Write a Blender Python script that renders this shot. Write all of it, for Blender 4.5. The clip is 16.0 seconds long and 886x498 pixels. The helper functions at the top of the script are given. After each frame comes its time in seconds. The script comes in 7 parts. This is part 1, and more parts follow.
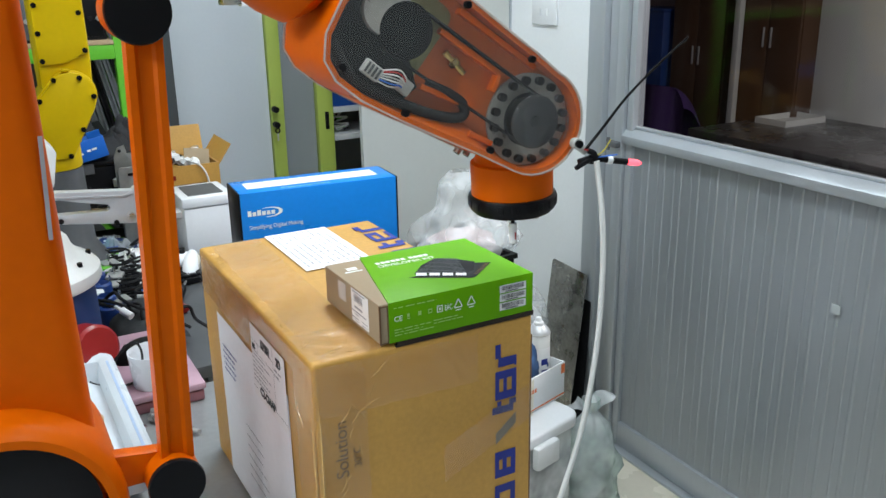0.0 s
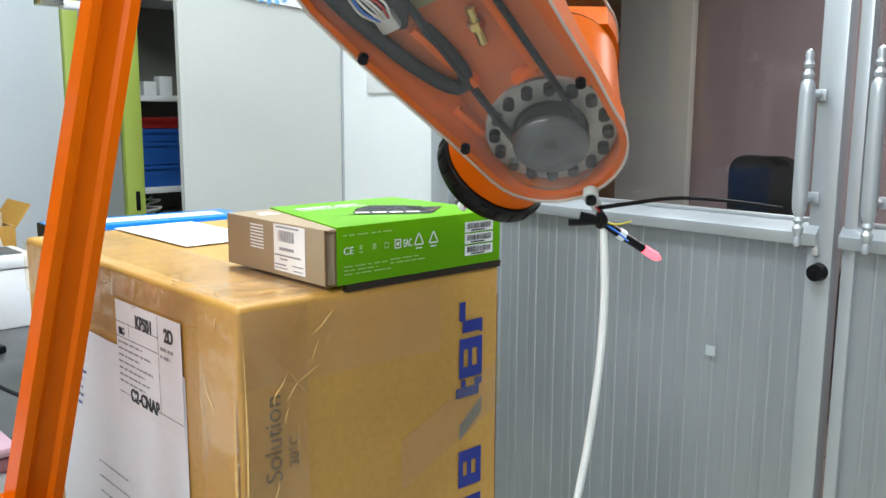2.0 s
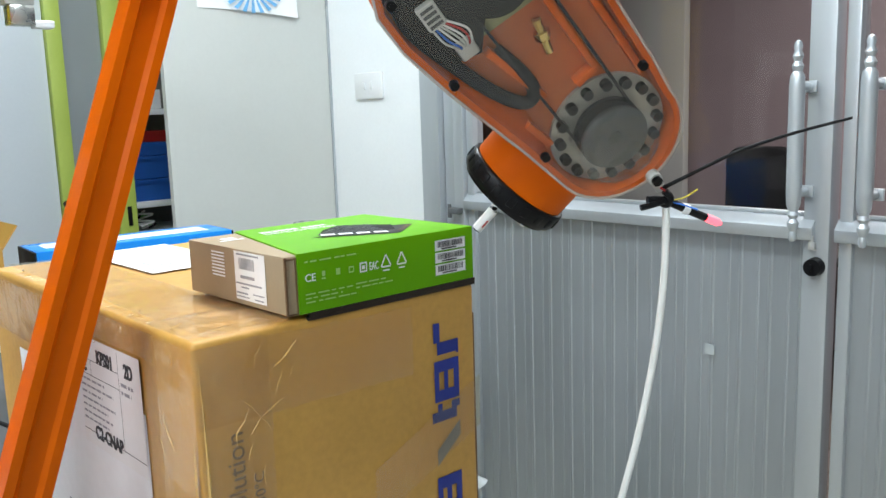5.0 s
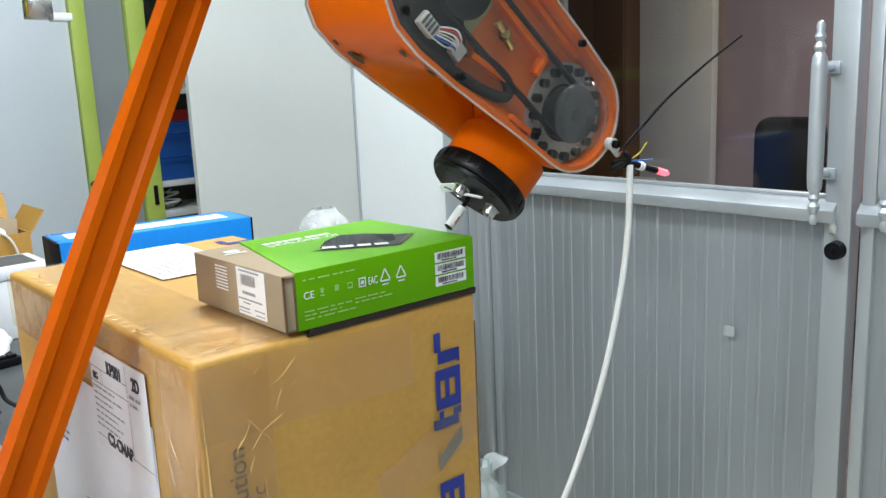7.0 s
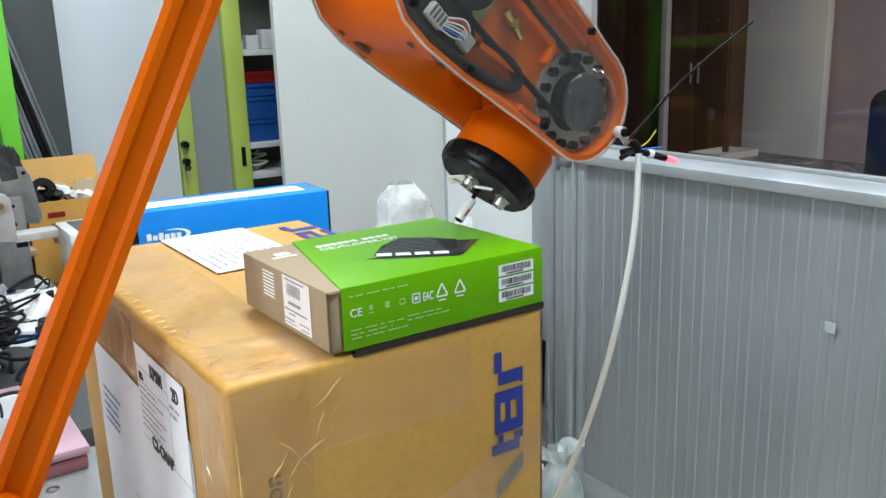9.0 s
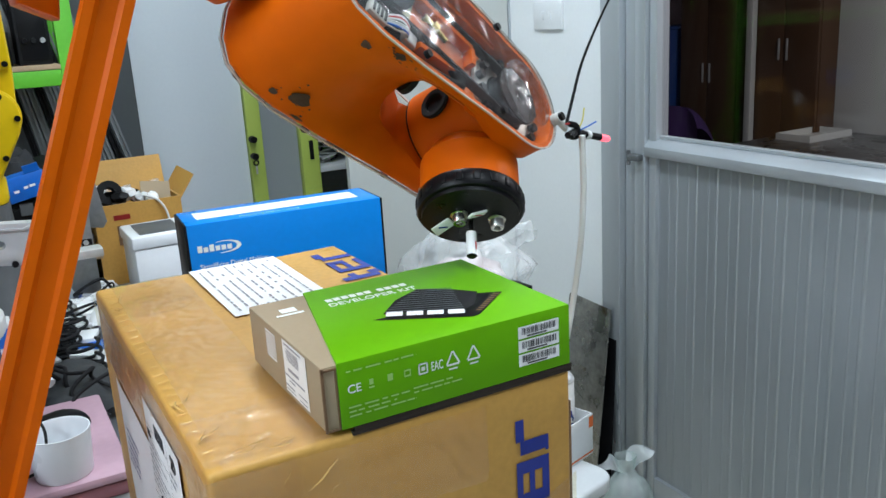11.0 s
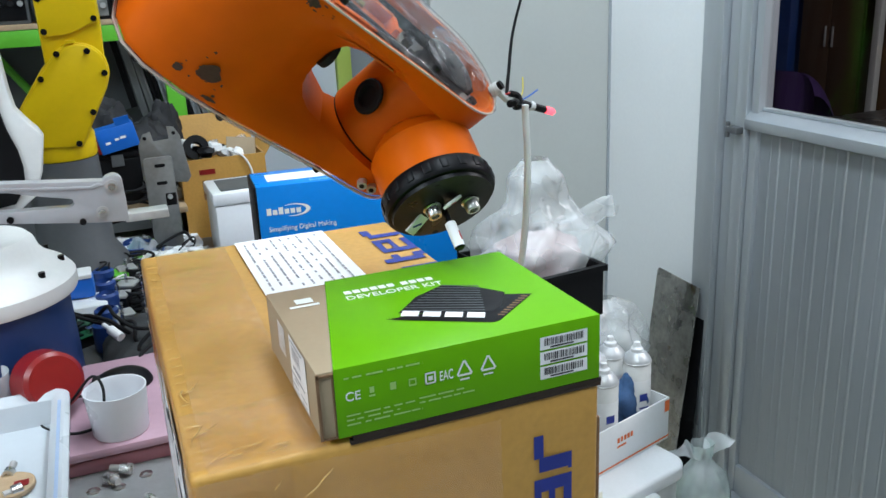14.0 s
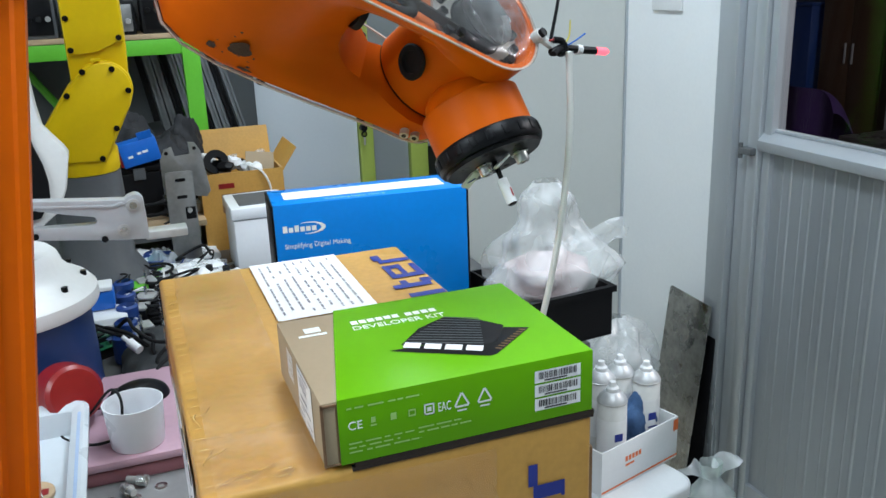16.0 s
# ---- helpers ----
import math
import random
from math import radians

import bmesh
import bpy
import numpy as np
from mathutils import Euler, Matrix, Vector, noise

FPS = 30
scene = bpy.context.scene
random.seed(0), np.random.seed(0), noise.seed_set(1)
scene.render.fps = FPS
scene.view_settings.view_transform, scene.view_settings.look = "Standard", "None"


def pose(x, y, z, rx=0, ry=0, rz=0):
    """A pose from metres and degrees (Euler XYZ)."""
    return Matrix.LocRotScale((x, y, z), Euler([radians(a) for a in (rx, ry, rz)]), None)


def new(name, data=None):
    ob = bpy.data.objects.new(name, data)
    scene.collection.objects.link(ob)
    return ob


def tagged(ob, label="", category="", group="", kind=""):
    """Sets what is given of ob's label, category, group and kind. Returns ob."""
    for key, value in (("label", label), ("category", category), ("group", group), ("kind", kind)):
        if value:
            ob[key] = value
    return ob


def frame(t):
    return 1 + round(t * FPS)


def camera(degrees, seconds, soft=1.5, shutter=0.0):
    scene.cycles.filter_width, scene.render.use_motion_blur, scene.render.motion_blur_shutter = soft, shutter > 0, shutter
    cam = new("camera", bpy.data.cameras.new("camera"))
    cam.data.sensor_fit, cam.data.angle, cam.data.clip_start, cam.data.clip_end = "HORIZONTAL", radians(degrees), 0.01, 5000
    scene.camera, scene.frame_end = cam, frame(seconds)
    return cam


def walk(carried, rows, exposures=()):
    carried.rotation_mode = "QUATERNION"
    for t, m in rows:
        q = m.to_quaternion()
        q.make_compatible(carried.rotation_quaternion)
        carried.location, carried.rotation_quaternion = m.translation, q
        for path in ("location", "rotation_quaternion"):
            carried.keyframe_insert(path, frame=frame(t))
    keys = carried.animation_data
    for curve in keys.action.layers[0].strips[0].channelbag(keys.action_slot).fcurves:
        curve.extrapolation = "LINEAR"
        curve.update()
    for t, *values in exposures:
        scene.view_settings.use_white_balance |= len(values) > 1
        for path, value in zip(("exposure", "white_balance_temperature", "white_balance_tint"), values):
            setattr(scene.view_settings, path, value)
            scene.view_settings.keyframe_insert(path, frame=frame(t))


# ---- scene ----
cam = camera(54.4, 16.0)
METRES, EYE, TILT, LEAN, TURN = 0.8, 1.6, 0.0, 0.0, -28.9
ROWS = [
    (0.0, 0.0, 0.0, 0.0, -0.3, -18.14, 0.92),
    (0.5, -0.077, 0.1415, -0.0943, -3.82, -18.12, 0.56),
    (1.0, -0.1316, 0.2061, -0.227, -9.29, -16.37, -0.03),
    (1.5, -0.1637, 0.2285, -0.3083, -13.58, -10.48, -0.35),
    (2.0, -0.1783, 0.2299, -0.3124, -14.01, -9.21, -0.27),
    (2.5, -0.1822, 0.2356, -0.3109, -14.29, -9.01, -0.02),
    (3.0, -0.1775, 0.2457, -0.3148, -14.47, -8.87, 0.29),
    (3.5, -0.1617, 0.2574, -0.3098, -14.65, -8.89, 1.07),
    (4.0, -0.1479, 0.2582, -0.3008, -14.57, -8.9, 1.24),
    (4.5, -0.1407, 0.2587, -0.2997, -14.4, -9.06, 1.5),
    (7.0, -0.0982, 0.2496, -0.2462, -12.18, -11.46, 2.46),
    (7.5, -0.1009, 0.2645, -0.2286, -11.14, -12.64, 1.96),
    (8.0, -0.0886, 0.2893, -0.2193, -9.07, -13.21, 1.65),
    (10.5, 0.0022, 0.4019, -0.177, -2.29, -15.03, 2.75),
    (11.0, 0.0213, 0.4267, -0.1585, -0.56, -15.36, 3.25),
    (11.5, 0.0425, 0.4741, -0.1648, 1.68, -15.65, 3.56),
    (12.0, 0.0613, 0.4967, -0.1561, 3.07, -16.16, 3.55),
    (12.5, 0.0771, 0.5033, -0.1557, 4.57, -16.7, 3.12),
    (13.0, 0.0813, 0.5042, -0.1537, 5.44, -17.21, 2.79),
    (13.5, 0.0871, 0.4997, -0.1485, 6.21, -17.6, 2.65),
    (14.0, 0.0907, 0.4986, -0.1433, 6.72, -17.94, 2.52),
    (14.5, 0.0908, 0.4968, -0.1408, 7.09, -18.27, 2.47),
    (15.0, 0.0928, 0.4961, -0.1375, 7.39, -18.41, 2.52),
    (15.5, 0.1045, 0.4957, -0.1325, 7.68, -18.03, 2.5),
    (16.0, 0.1106, 0.4717, -0.1082, 8.13, -17.34, 2.09),
]
walk(cam, [(t, pose(0, 0, EYE, TILT, LEAN, TURN) @ pose(METRES * x, METRES * y, METRES * z, 90 + pitch, roll, yaw)) for t, x, y, z, yaw, pitch, roll in ROWS],
     exposures=[(0.0, 0.34, 6450, 12), (0.5, 0.5, 6550, 12), (1.0, 0.71, 6500, 11), (1.5, 0.76, 6560, 11), (2.0, 0.78, 6560, 11), (2.5, 0.86, 6560, 11), (3.0, 0.77, 6560, 11), (3.5, 0.69, 6550, 11), (8.0, 0.72, 6520, 11), (10.5, 0.46, 6230, 11), (11.5, 0.29, 6130, 11), (16.0, 0.30, 6150, 11)])

# ---- light ----
world = bpy.data.worlds.new("room_air")
scene.world = world
world.use_nodes = True
world.node_tree.nodes["Background"].inputs[0].default_value = (0.75, 0.85, 1.0, 1)
world.node_tree.nodes["Background"].inputs[1].default_value = 0.02


def ceiling_lamp(x, y, z, sx, sy, watts, colour):
    data = bpy.data.lights.new("ceiling_lamp", "AREA")
    data.shape, data.size, data.size_y, data.energy, data.color = "RECTANGLE", sx, sy, watts, colour
    ob = new("ceiling_lamp", data)
    ob.matrix_world = pose(x, y, z)
    return ob


TUBE_WHITE = (0.845, 0.955, 1.0)
LAMPS = [(-1.3, 0.4, 36), (0.65, 0.5, 16), (-0.9, 2.3, 1.2), (0.85, 1.82, 22)]
for lx, ly, watts in LAMPS:
    ceiling_lamp(lx, ly, 2.66, 0.30, 1.15, watts, TUBE_WHITE)
ceiling_lamp(3.2, 0.9, 2.66, 0.3, 1.2, 52, (1.0, 0.97, 0.95))


# ---- mesh helpers ----
def add_box(bm, x0, x1, y0, y1, z0, z1, bevel=0.0, segs=2):
    r = bmesh.ops.create_cube(bm, size=1)
    vs = r["verts"]
    for v in vs:
        v.co = Vector((x0 + (v.co.x + 0.5) * (x1 - x0), y0 + (v.co.y + 0.5) * (y1 - y0), z0 + (v.co.z + 0.5) * (z1 - z0)))
    if bevel > 0:
        es = list({e for v in vs for e in v.link_edges})
        bmesh.ops.bevel(bm, geom=es, offset=bevel, segments=segs, affect="EDGES", profile=0.5, clamp_overlap=True)
    return bm


def add_cyl(bm, p0, p1, r0, r1=None, seg=24, caps=True):
    p0, p1 = Vector(p0), Vector(p1)
    r1 = r0 if r1 is None else r1
    d = p1 - p0
    q = d.to_track_quat("Z", "Y").to_matrix().to_4x4()
    bmesh.ops.create_cone(bm, cap_ends=caps, segments=seg, radius1=r0, radius2=r1, depth=d.length,
                          matrix=Matrix.Translation((p0 + p1) / 2) @ q)
    return bm


def add_lathe(bm, profile, seg=32, m=None):
    """Turn (radius, height) pairs about z."""
    m = m or Matrix()
    rings = []
    for r, z in profile:
        if r < 1e-6:
            rings.append([bm.verts.new(m @ Vector((0, 0, z)))])
        else:
            rings.append([bm.verts.new(m @ Vector((r * math.cos(2 * math.pi * i / seg), r * math.sin(2 * math.pi * i / seg), z))) for i in range(seg)])
    for a, b in zip(rings, rings[1:]):
        for i in range(seg):
            j = (i + 1) % seg
            if len(a) == 1 and len(b) > 1:
                bm.faces.new((a[0], b[j], b[i]))
            elif len(b) == 1 and len(a) > 1:
                bm.faces.new((a[i], a[j], b[0]))
            elif len(a) > 1:
                bm.faces.new((a[i], a[j], b[j], b[i]))
    return bm


def smooth_path(pts, n=8):
    """Catmull-Rom through pts."""
    pts = [Vector(p) for p in pts]
    P = [2 * pts[0] - pts[1]] + pts + [2 * pts[-1] - pts[-2]]
    out = []
    for i in range(1, len(P) - 2):
        for k in range(n):
            t = k / n
            a, b, c, d = P[i - 1], P[i], P[i + 1], P[i + 2]
            out.append(0.5 * (2 * b + (c - a) * t + (2 * a - 5 * b + 4 * c - d) * t * t + (3 * b - a - 3 * c + d) * t ** 3))
    out.append(pts[-1])
    return out


def add_tube(bm, pts, r, seg=10, taper=None, n=8, smooth=True):
    path = smooth_path(pts, n) if smooth else [Vector(p) for p in pts]
    rings = []
    side = None
    for i, p in enumerate(path):
        d = (path[min(i + 1, len(path) - 1)] - path[max(i - 1, 0)]).normalized()
        if side is None:
            side = d.orthogonal().normalized()
        side = (side - d * side.dot(d)).normalized()
        up = d.cross(side)
        rr = r if taper is None else r + (taper - r) * i / (len(path) - 1)
        rings.append([bm.verts.new(p + rr * (math.cos(2 * math.pi * k / seg) * side + math.sin(2 * math.pi * k / seg) * up)) for k in range(seg)])
    for a, b in zip(rings, rings[1:]):
        for k in range(seg):
            j = (k + 1) % seg
            bm.faces.new((a[k], a[j], b[j], b[k]))
    bm.faces.new(rings[0][::-1])
    bm.faces.new(rings[-1])
    return bm


def add_prism(bm, outline, lo, hi, axis="y", bevel=0.0, segs=2):
    """Extrude a 2D outline (pairs) along an axis from lo to hi."""
    def at(a, b, c):
        return Vector((c, a, b)) if axis == "x" else Vector((a, c, b)) if axis == "y" else Vector((a, b, c))
    A = [bm.verts.new(at(a, b, lo)) for a, b in outline]
    B = [bm.verts.new(at(a, b, hi)) for a, b in outline]
    faces = [bm.faces.new(A), bm.faces.new(B[::-1])]
    n = len(A)
    for i in range(n):
        j = (i + 1) % n
        faces.append(bm.faces.new((A[j], A[i], B[i], B[j])))
    bmesh.ops.recalc_face_normals(bm, faces=faces)
    if bevel > 0:
        es = [e for f in faces[:2] for e in f.edges]
        bmesh.ops.bevel(bm, geom=es, offset=bevel, segments=segs, affect="EDGES", profile=0.5, clamp_overlap=True)
    return bm


def add_sheet(bm, fn, nu, nv):
    g = [[bm.verts.new(fn(i / nu, j / nv)) for j in range(nv + 1)] for i in range(nu + 1)]
    for i in range(nu):
        for j in range(nv):
            bm.faces.new((g[i][j], g[i + 1][j], g[i + 1][j + 1], g[i][j + 1]))
    return bm


def arc(cx, cy, r, a0, a1, n):
    return [(cx + r * math.cos(radians(a0 + (a1 - a0) * i / n)), cy + r * math.sin(radians(a0 + (a1 - a0) * i / n))) for i in range(n + 1)]


def rounded(x0, x1, y0, y1, r, n=4):
    return (arc(x1 - r, y1 - r, r, 0, 90, n) + arc(x0 + r, y1 - r, r, 90, 180, n) + arc(x0 + r, y0 + r, r, 180, 270, n) + arc(x1 - r, y0 + r, r, 270, 360, n))


def mesh_of(name, bm, material, angle=35):
    me = bpy.data.meshes.new(name)
    bm.normal_update()
    bm.to_mesh(me)
    bm.free()
    me.materials.append(material)
    me.shade_smooth()
    me.set_sharp_from_angle(angle=radians(angle))
    return me


def part(name, bm, material, parent, label="", m=None, angle=35):
    ob = new(name, mesh_of(name, bm, material, angle))
    ob.parent = parent
    if m is not None:
        ob.matrix_basis = m
    if label:
        ob["label"] = label
    return ob


def thing(name, m, label, category, group="", kind=""):
    ob = new(name)
    ob.empty_display_size = 0.05
    ob.matrix_basis = m
    return tagged(ob, label, category, group, kind)


def solid(name, bm, material, label, category, group="", kind="", m=None, angle=35):
    ob = new(name, mesh_of(name, bm, material, angle))
    if m is not None:
        ob.matrix_basis = m
    return tagged(ob, label, category, group, kind)


def structure(name, bm, material, label="", category="", m=None, parent=None):
    ob = new(name, mesh_of(name, bm, material))
    if m is not None:
        ob.matrix_basis = m
    if parent is not None:
        ob.parent = parent
        if label:
            ob["label"] = label
        return ob
    return tagged(ob, label, category, "", "structure")


def box(*a, **k):
    return add_box(bmesh.new(), *a, **k)


def lettering(name, body, size, material, parent, m, align="LEFT", stretch=1.0, bold=0.0, depth=0.0003):
    cu = bpy.data.curves.new(name, "FONT")
    cu.body, cu.size, cu.align_x, cu.align_y = body, size, align, "BOTTOM_BASELINE"
    cu.extrude, cu.offset = depth, bold
    tmp = bpy.data.objects.new(name, cu)
    scene.collection.objects.link(tmp)
    me = bpy.data.meshes.new_from_object(tmp.evaluated_get(bpy.context.evaluated_depsgraph_get()))
    bpy.data.objects.remove(tmp)
    me.materials.clear()
    me.materials.append(material)
    ob = new(name, me)
    ob.parent = parent
    ob.matrix_basis = m @ Matrix.Diagonal((stretch, 1, 1, 1))
    return ob


# ---- materials ----
def mat(name, colour, rough=0.5, metal=0.0, vary=0.12, scale=8.0, fine=90.0, bump=0.0, bump_scale=200.0, dark=None, dark_amount=0.0, dark_scale=6.0, rough_vary=0.1, coat=0.0, stretch=(1, 1, 1), spec=0.5, each=0.0):
    m = bpy.data.materials.new(name)
    m.use_nodes = True
    nt = m.node_tree
    N, L = nt.nodes, nt.links
    b = N["Principled BSDF"]
    tc = N.new("ShaderNodeTexCoord")
    mp = N.new("ShaderNodeMapping")
    mp.inputs["Scale"].default_value = stretch
    L.new(tc.outputs["Object"], mp.inputs["Vector"])

    def noise_at(s, detail=4.0):
        n = N.new("ShaderNodeTexNoise")
        n.inputs["Scale"].default_value, n.inputs["Detail"].default_value = s, detail
        L.new(mp.outputs["Vector"], n.inputs["Vector"])
        return n
    n1, n2 = noise_at(scale), noise_at(fine, 2.0)
    mix = N.new("ShaderNodeMath")
    mix.operation = "MULTIPLY_ADD"
    L.new(n1.outputs["Fac"], mix.inputs[0])
    mix.inputs[1].default_value = 0.65
    sc = N.new("ShaderNodeMath")
    sc.operation = "MULTIPLY"
    L.new(n2.outputs["Fac"], sc.inputs[0])
    sc.inputs[1].default_value = 0.35
    L.new(sc.outputs[0], mix.inputs[2])
    ramp = N.new("ShaderNodeMapRange")
    L.new(mix.outputs[0], ramp.inputs["Value"])
    ramp.inputs["From Min"].default_value, ramp.inputs["From Max"].default_value = 0.3, 0.7
    ramp.inputs["To Min"].default_value, ramp.inputs["To Max"].default_value = 1 - vary, 1 + vary
    val = ramp.outputs[0]
    if each > 0:
        oi = N.new("ShaderNodeObjectInfo")
        er = N.new("ShaderNodeMapRange")
        L.new(oi.outputs["Random"], er.inputs["Value"])
        er.inputs["To Min"].default_value, er.inputs["To Max"].default_value = 1 - each, 1 + each
        mu = N.new("ShaderNodeMath")
        mu.operation = "MULTIPLY"
        L.new(val, mu.inputs[0])
        L.new(er.outputs[0], mu.inputs[1])
        val = mu.outputs[0]
    hsv = N.new("ShaderNodeHueSaturation")
    hsv.inputs["Color"].default_value = (*colour, 1)
    L.new(val, hsv.inputs["Value"])
    col = hsv.outputs[0]
    if dark is not None:
        n3 = noise_at(dark_scale, 8.0)
        r3 = N.new("ShaderNodeMapRange")
        L.new(n3.outputs["Fac"], r3.inputs["Value"])
        r3.inputs["From Min"].default_value, r3.inputs["From Max"].default_value = 0.62 - dark_amount, 0.66 - dark_amount
        mx = N.new("ShaderNodeMix")
        mx.data_type = "RGBA"
        L.new(r3.outputs[0], mx.inputs["Factor"])
        L.new(col, mx.inputs[6])
        mx.inputs[7].default_value = (*dark, 1)
        col = mx.outputs[2]
    L.new(col, b.inputs["Base Color"])
    rr = N.new("ShaderNodeMapRange")
    L.new(n1.outputs["Fac"], rr.inputs["Value"])
    rr.inputs["From Min"].default_value, rr.inputs["From Max"].default_value = 0.3, 0.7
    rr.inputs["To Min"].default_value, rr.inputs["To Max"].default_value = max(0.02, rough - rough_vary), min(1, rough + rough_vary)
    L.new(rr.outputs[0], b.inputs["Roughness"])
    b.inputs["Metallic"].default_value = metal
    b.inputs["Specular IOR Level"].default_value = spec
    b.inputs["Coat Weight"].default_value = coat
    b.inputs["Coat Roughness"].default_value = 0.12
    if bump > 0:
        n4 = noise_at(bump_scale, 3.0)
        bp = N.new("ShaderNodeBump")
        bp.inputs["Strength"].default_value, bp.inputs["Distance"].default_value = bump, 0.002
        L.new(n4.outputs["Fac"], bp.inputs["Height"])
        L.new(bp.outputs[0], b.inputs["Normal"])
    return m


def glow(name, colour, strength):
    m = bpy.data.materials.new(name)
    m.use_nodes = True
    b = m.node_tree.nodes["Principled BSDF"]
    b.inputs["Base Color"].default_value = (*colour, 1)
    b.inputs["Emission Color"].default_value = (*colour, 1)
    b.inputs["Emission Strength"].default_value = strength
    return m


def clear(name, colour=(1, 1, 1), rough=0.03, alpha=0.15, bump=0.0, bump_scale=30.0, milky=0.0, edge=0.5):
    """Thin clear sheet: mostly passes light, with gloss on top."""
    m = bpy.data.materials.new(name)
    m.use_nodes = True
    N, L = m.node_tree.nodes, m.node_tree.links
    out = N["Material Output"]
    N.remove(N["Principled BSDF"])
    tr = N.new("ShaderNodeBsdfTransparent")
    tr.inputs[0].default_value = (*colour, 1)
    gl = N.new("ShaderNodeBsdfGlossy")
    gl.inputs["Roughness"].default_value = rough
    fr = N.new("ShaderNodeLayerWeight")
    fr.inputs["Blend"].default_value = 0.5
    pw = N.new("ShaderNodeMath")
    pw.operation = "POWER"
    L.new(fr.outputs["Facing"], pw.inputs[0])
    pw.inputs[1].default_value = 4.0
    mx = N.new("ShaderNodeMixShader")
    ad = N.new("ShaderNodeMath")
    ad.operation = "MULTIPLY_ADD"
    L.new(pw.outputs[0], ad.inputs[0])
    ad.inputs[1].default_value = edge
    ad.inputs[2].default_value = alpha
    L.new(ad.outputs[0], mx.inputs[0])
    base = tr.outputs[0]
    if milky > 0:
        df = N.new("ShaderNodeBsdfDiffuse")
        df.inputs[0].default_value = (0.85, 0.87, 0.88, 1)
        m2 = N.new("ShaderNodeMixShader")
        nn = N.new("ShaderNodeTexNoise")
        nn.inputs["Scale"].default_value = 14
        tc = N.new("ShaderNodeTexCoord")
        L.new(tc.outputs["Object"], nn.inputs["Vector"])
        mr = N.new("ShaderNodeMapRange")
        L.new(nn.outputs["Fac"], mr.inputs["Value"])
        mr.inputs["From Min"].default_value, mr.inputs["From Max"].default_value = 0.3, 0.7
        mr.inputs["To Min"].default_value, mr.inputs["To Max"].default_value = milky * 0.6, min(1, milky * 1.4)
        L.new(mr.outputs[0], m2.inputs[0])
        L.new(base, m2.inputs[1])
        L.new(df.outputs[0], m2.inputs[2])
        base = m2.outputs[0]
    L.new(base, mx.inputs[1])
    L.new(gl.outputs[0], mx.inputs[2])
    if bump > 0:
        n4 = N.new("ShaderNodeTexNoise")
        n4.inputs["Scale"].default_value = bump_scale
        t4 = N.new("ShaderNodeTexCoord")
        L.new(t4.outputs["Object"], n4.inputs["Vector"])
        bp = N.new("ShaderNodeBump")
        bp.inputs["Strength"].default_value, bp.inputs["Distance"].default_value = bump, 0.01
        L.new(n4.outputs["Fac"], bp.inputs["Height"])
        L.new(bp.outputs[0], gl.inputs["Normal"])
        L.new(bp.outputs[0], fr.inputs["Normal"])
    L.new(mx.outputs[0], out.inputs["Surface"])
    return m


ORANGE = mat("orange_enamel", (0.63, 0.110, 0.0), 0.40, vary=0.07, scale=5, fine=60, bump=0.06, bump_scale=350, coat=0.0, spec=0.10, dark=(0.12, 0.05, 0.025), dark_amount=-0.085, dark_scale=9)
ORANGE_CAST = mat("orange_cast", (0.55, 0.115, 0.008), 0.55, vary=0.12, scale=12, fine=120, bump=0.2, bump_scale=300)
CHIPPED = mat("chipped_primer", (0.06, 0.03, 0.018), 0.8, vary=0.4, scale=60, bump=0.5, bump_scale=400)
BLACK = mat("black_anodised", (0.005, 0.005, 0.006), 0.34, vary=0.3, scale=20, bump=0.05, spec=0.16)
BLACK_PLASTIC = mat("black_plastic", (0.007, 0.007, 0.008), 0.42, vary=0.12, scale=15, fine=40, spec=0.14)
RUBBER = mat("black_rubber", (0.013, 0.013, 0.014), 0.7, vary=0.12, scale=30, fine=40, spec=0.2)
STEEL = mat("bright_steel", (0.62, 0.62, 0.60), 0.28, 1.0, vary=0.1, scale=30)
BRACKET_STEEL = mat("dull_bracket_steel", (0.25, 0.25, 0.24), 0.45, 0.5, vary=0.2, scale=20, bump=0.1)
RING_STEEL = mat("dark_ring_steel", (0.42, 0.41, 0.38), 0.35, 0.4, vary=0.2, scale=40)
STEEL_GREY = mat("machined_steel", (0.52, 0.52, 0.51), 0.42, 0.55, vary=0.15, scale=25, bump=0.1)
BRASS = mat("brass", (0.6, 0.45, 0.16), 0.3, 1.0)
CARD = mat("brown_cardboard", (0.53, 0.288, 0.062), 0.5, vary=0.16, scale=7, fine=150, bump=0.3, bump_scale=45, rough_vary=0.2)
CARD_EDGE = mat("card_edge", (0.18, 0.10, 0.05), 0.85, vary=0.3, scale=60)
LINK_GREY = mat("satin_link_grey", (0.46, 0.47, 0.49), 0.38, 0.35, vary=0.06, scale=12)
PROFILE_GREY = mat("dull_profile_grey", (0.20, 0.21, 0.22), 0.42, 0.4, vary=0.15, scale=10)
BLACK_FABRIC = mat("black_fabric", (0.016, 0.016, 0.018), 0.75, vary=0.4, scale=25, bump=0.4, bump_scale=220)
CAN_DOME = mat("dull_can_dome", (0.60, 0.61, 0.62), 0.45, 0.4, vary=0.1)
# near black: raw flap edge together with shade under the kit box
FLAP_SHADE = mat("flap_edge_and_shade", (0.022, 0.013, 0.008), 0.9, vary=0.4, scale=60)
CARD_PALE = mat("pale_card", (0.34, 0.26, 0.165), 0.7, vary=0.06, scale=10, fine=200)
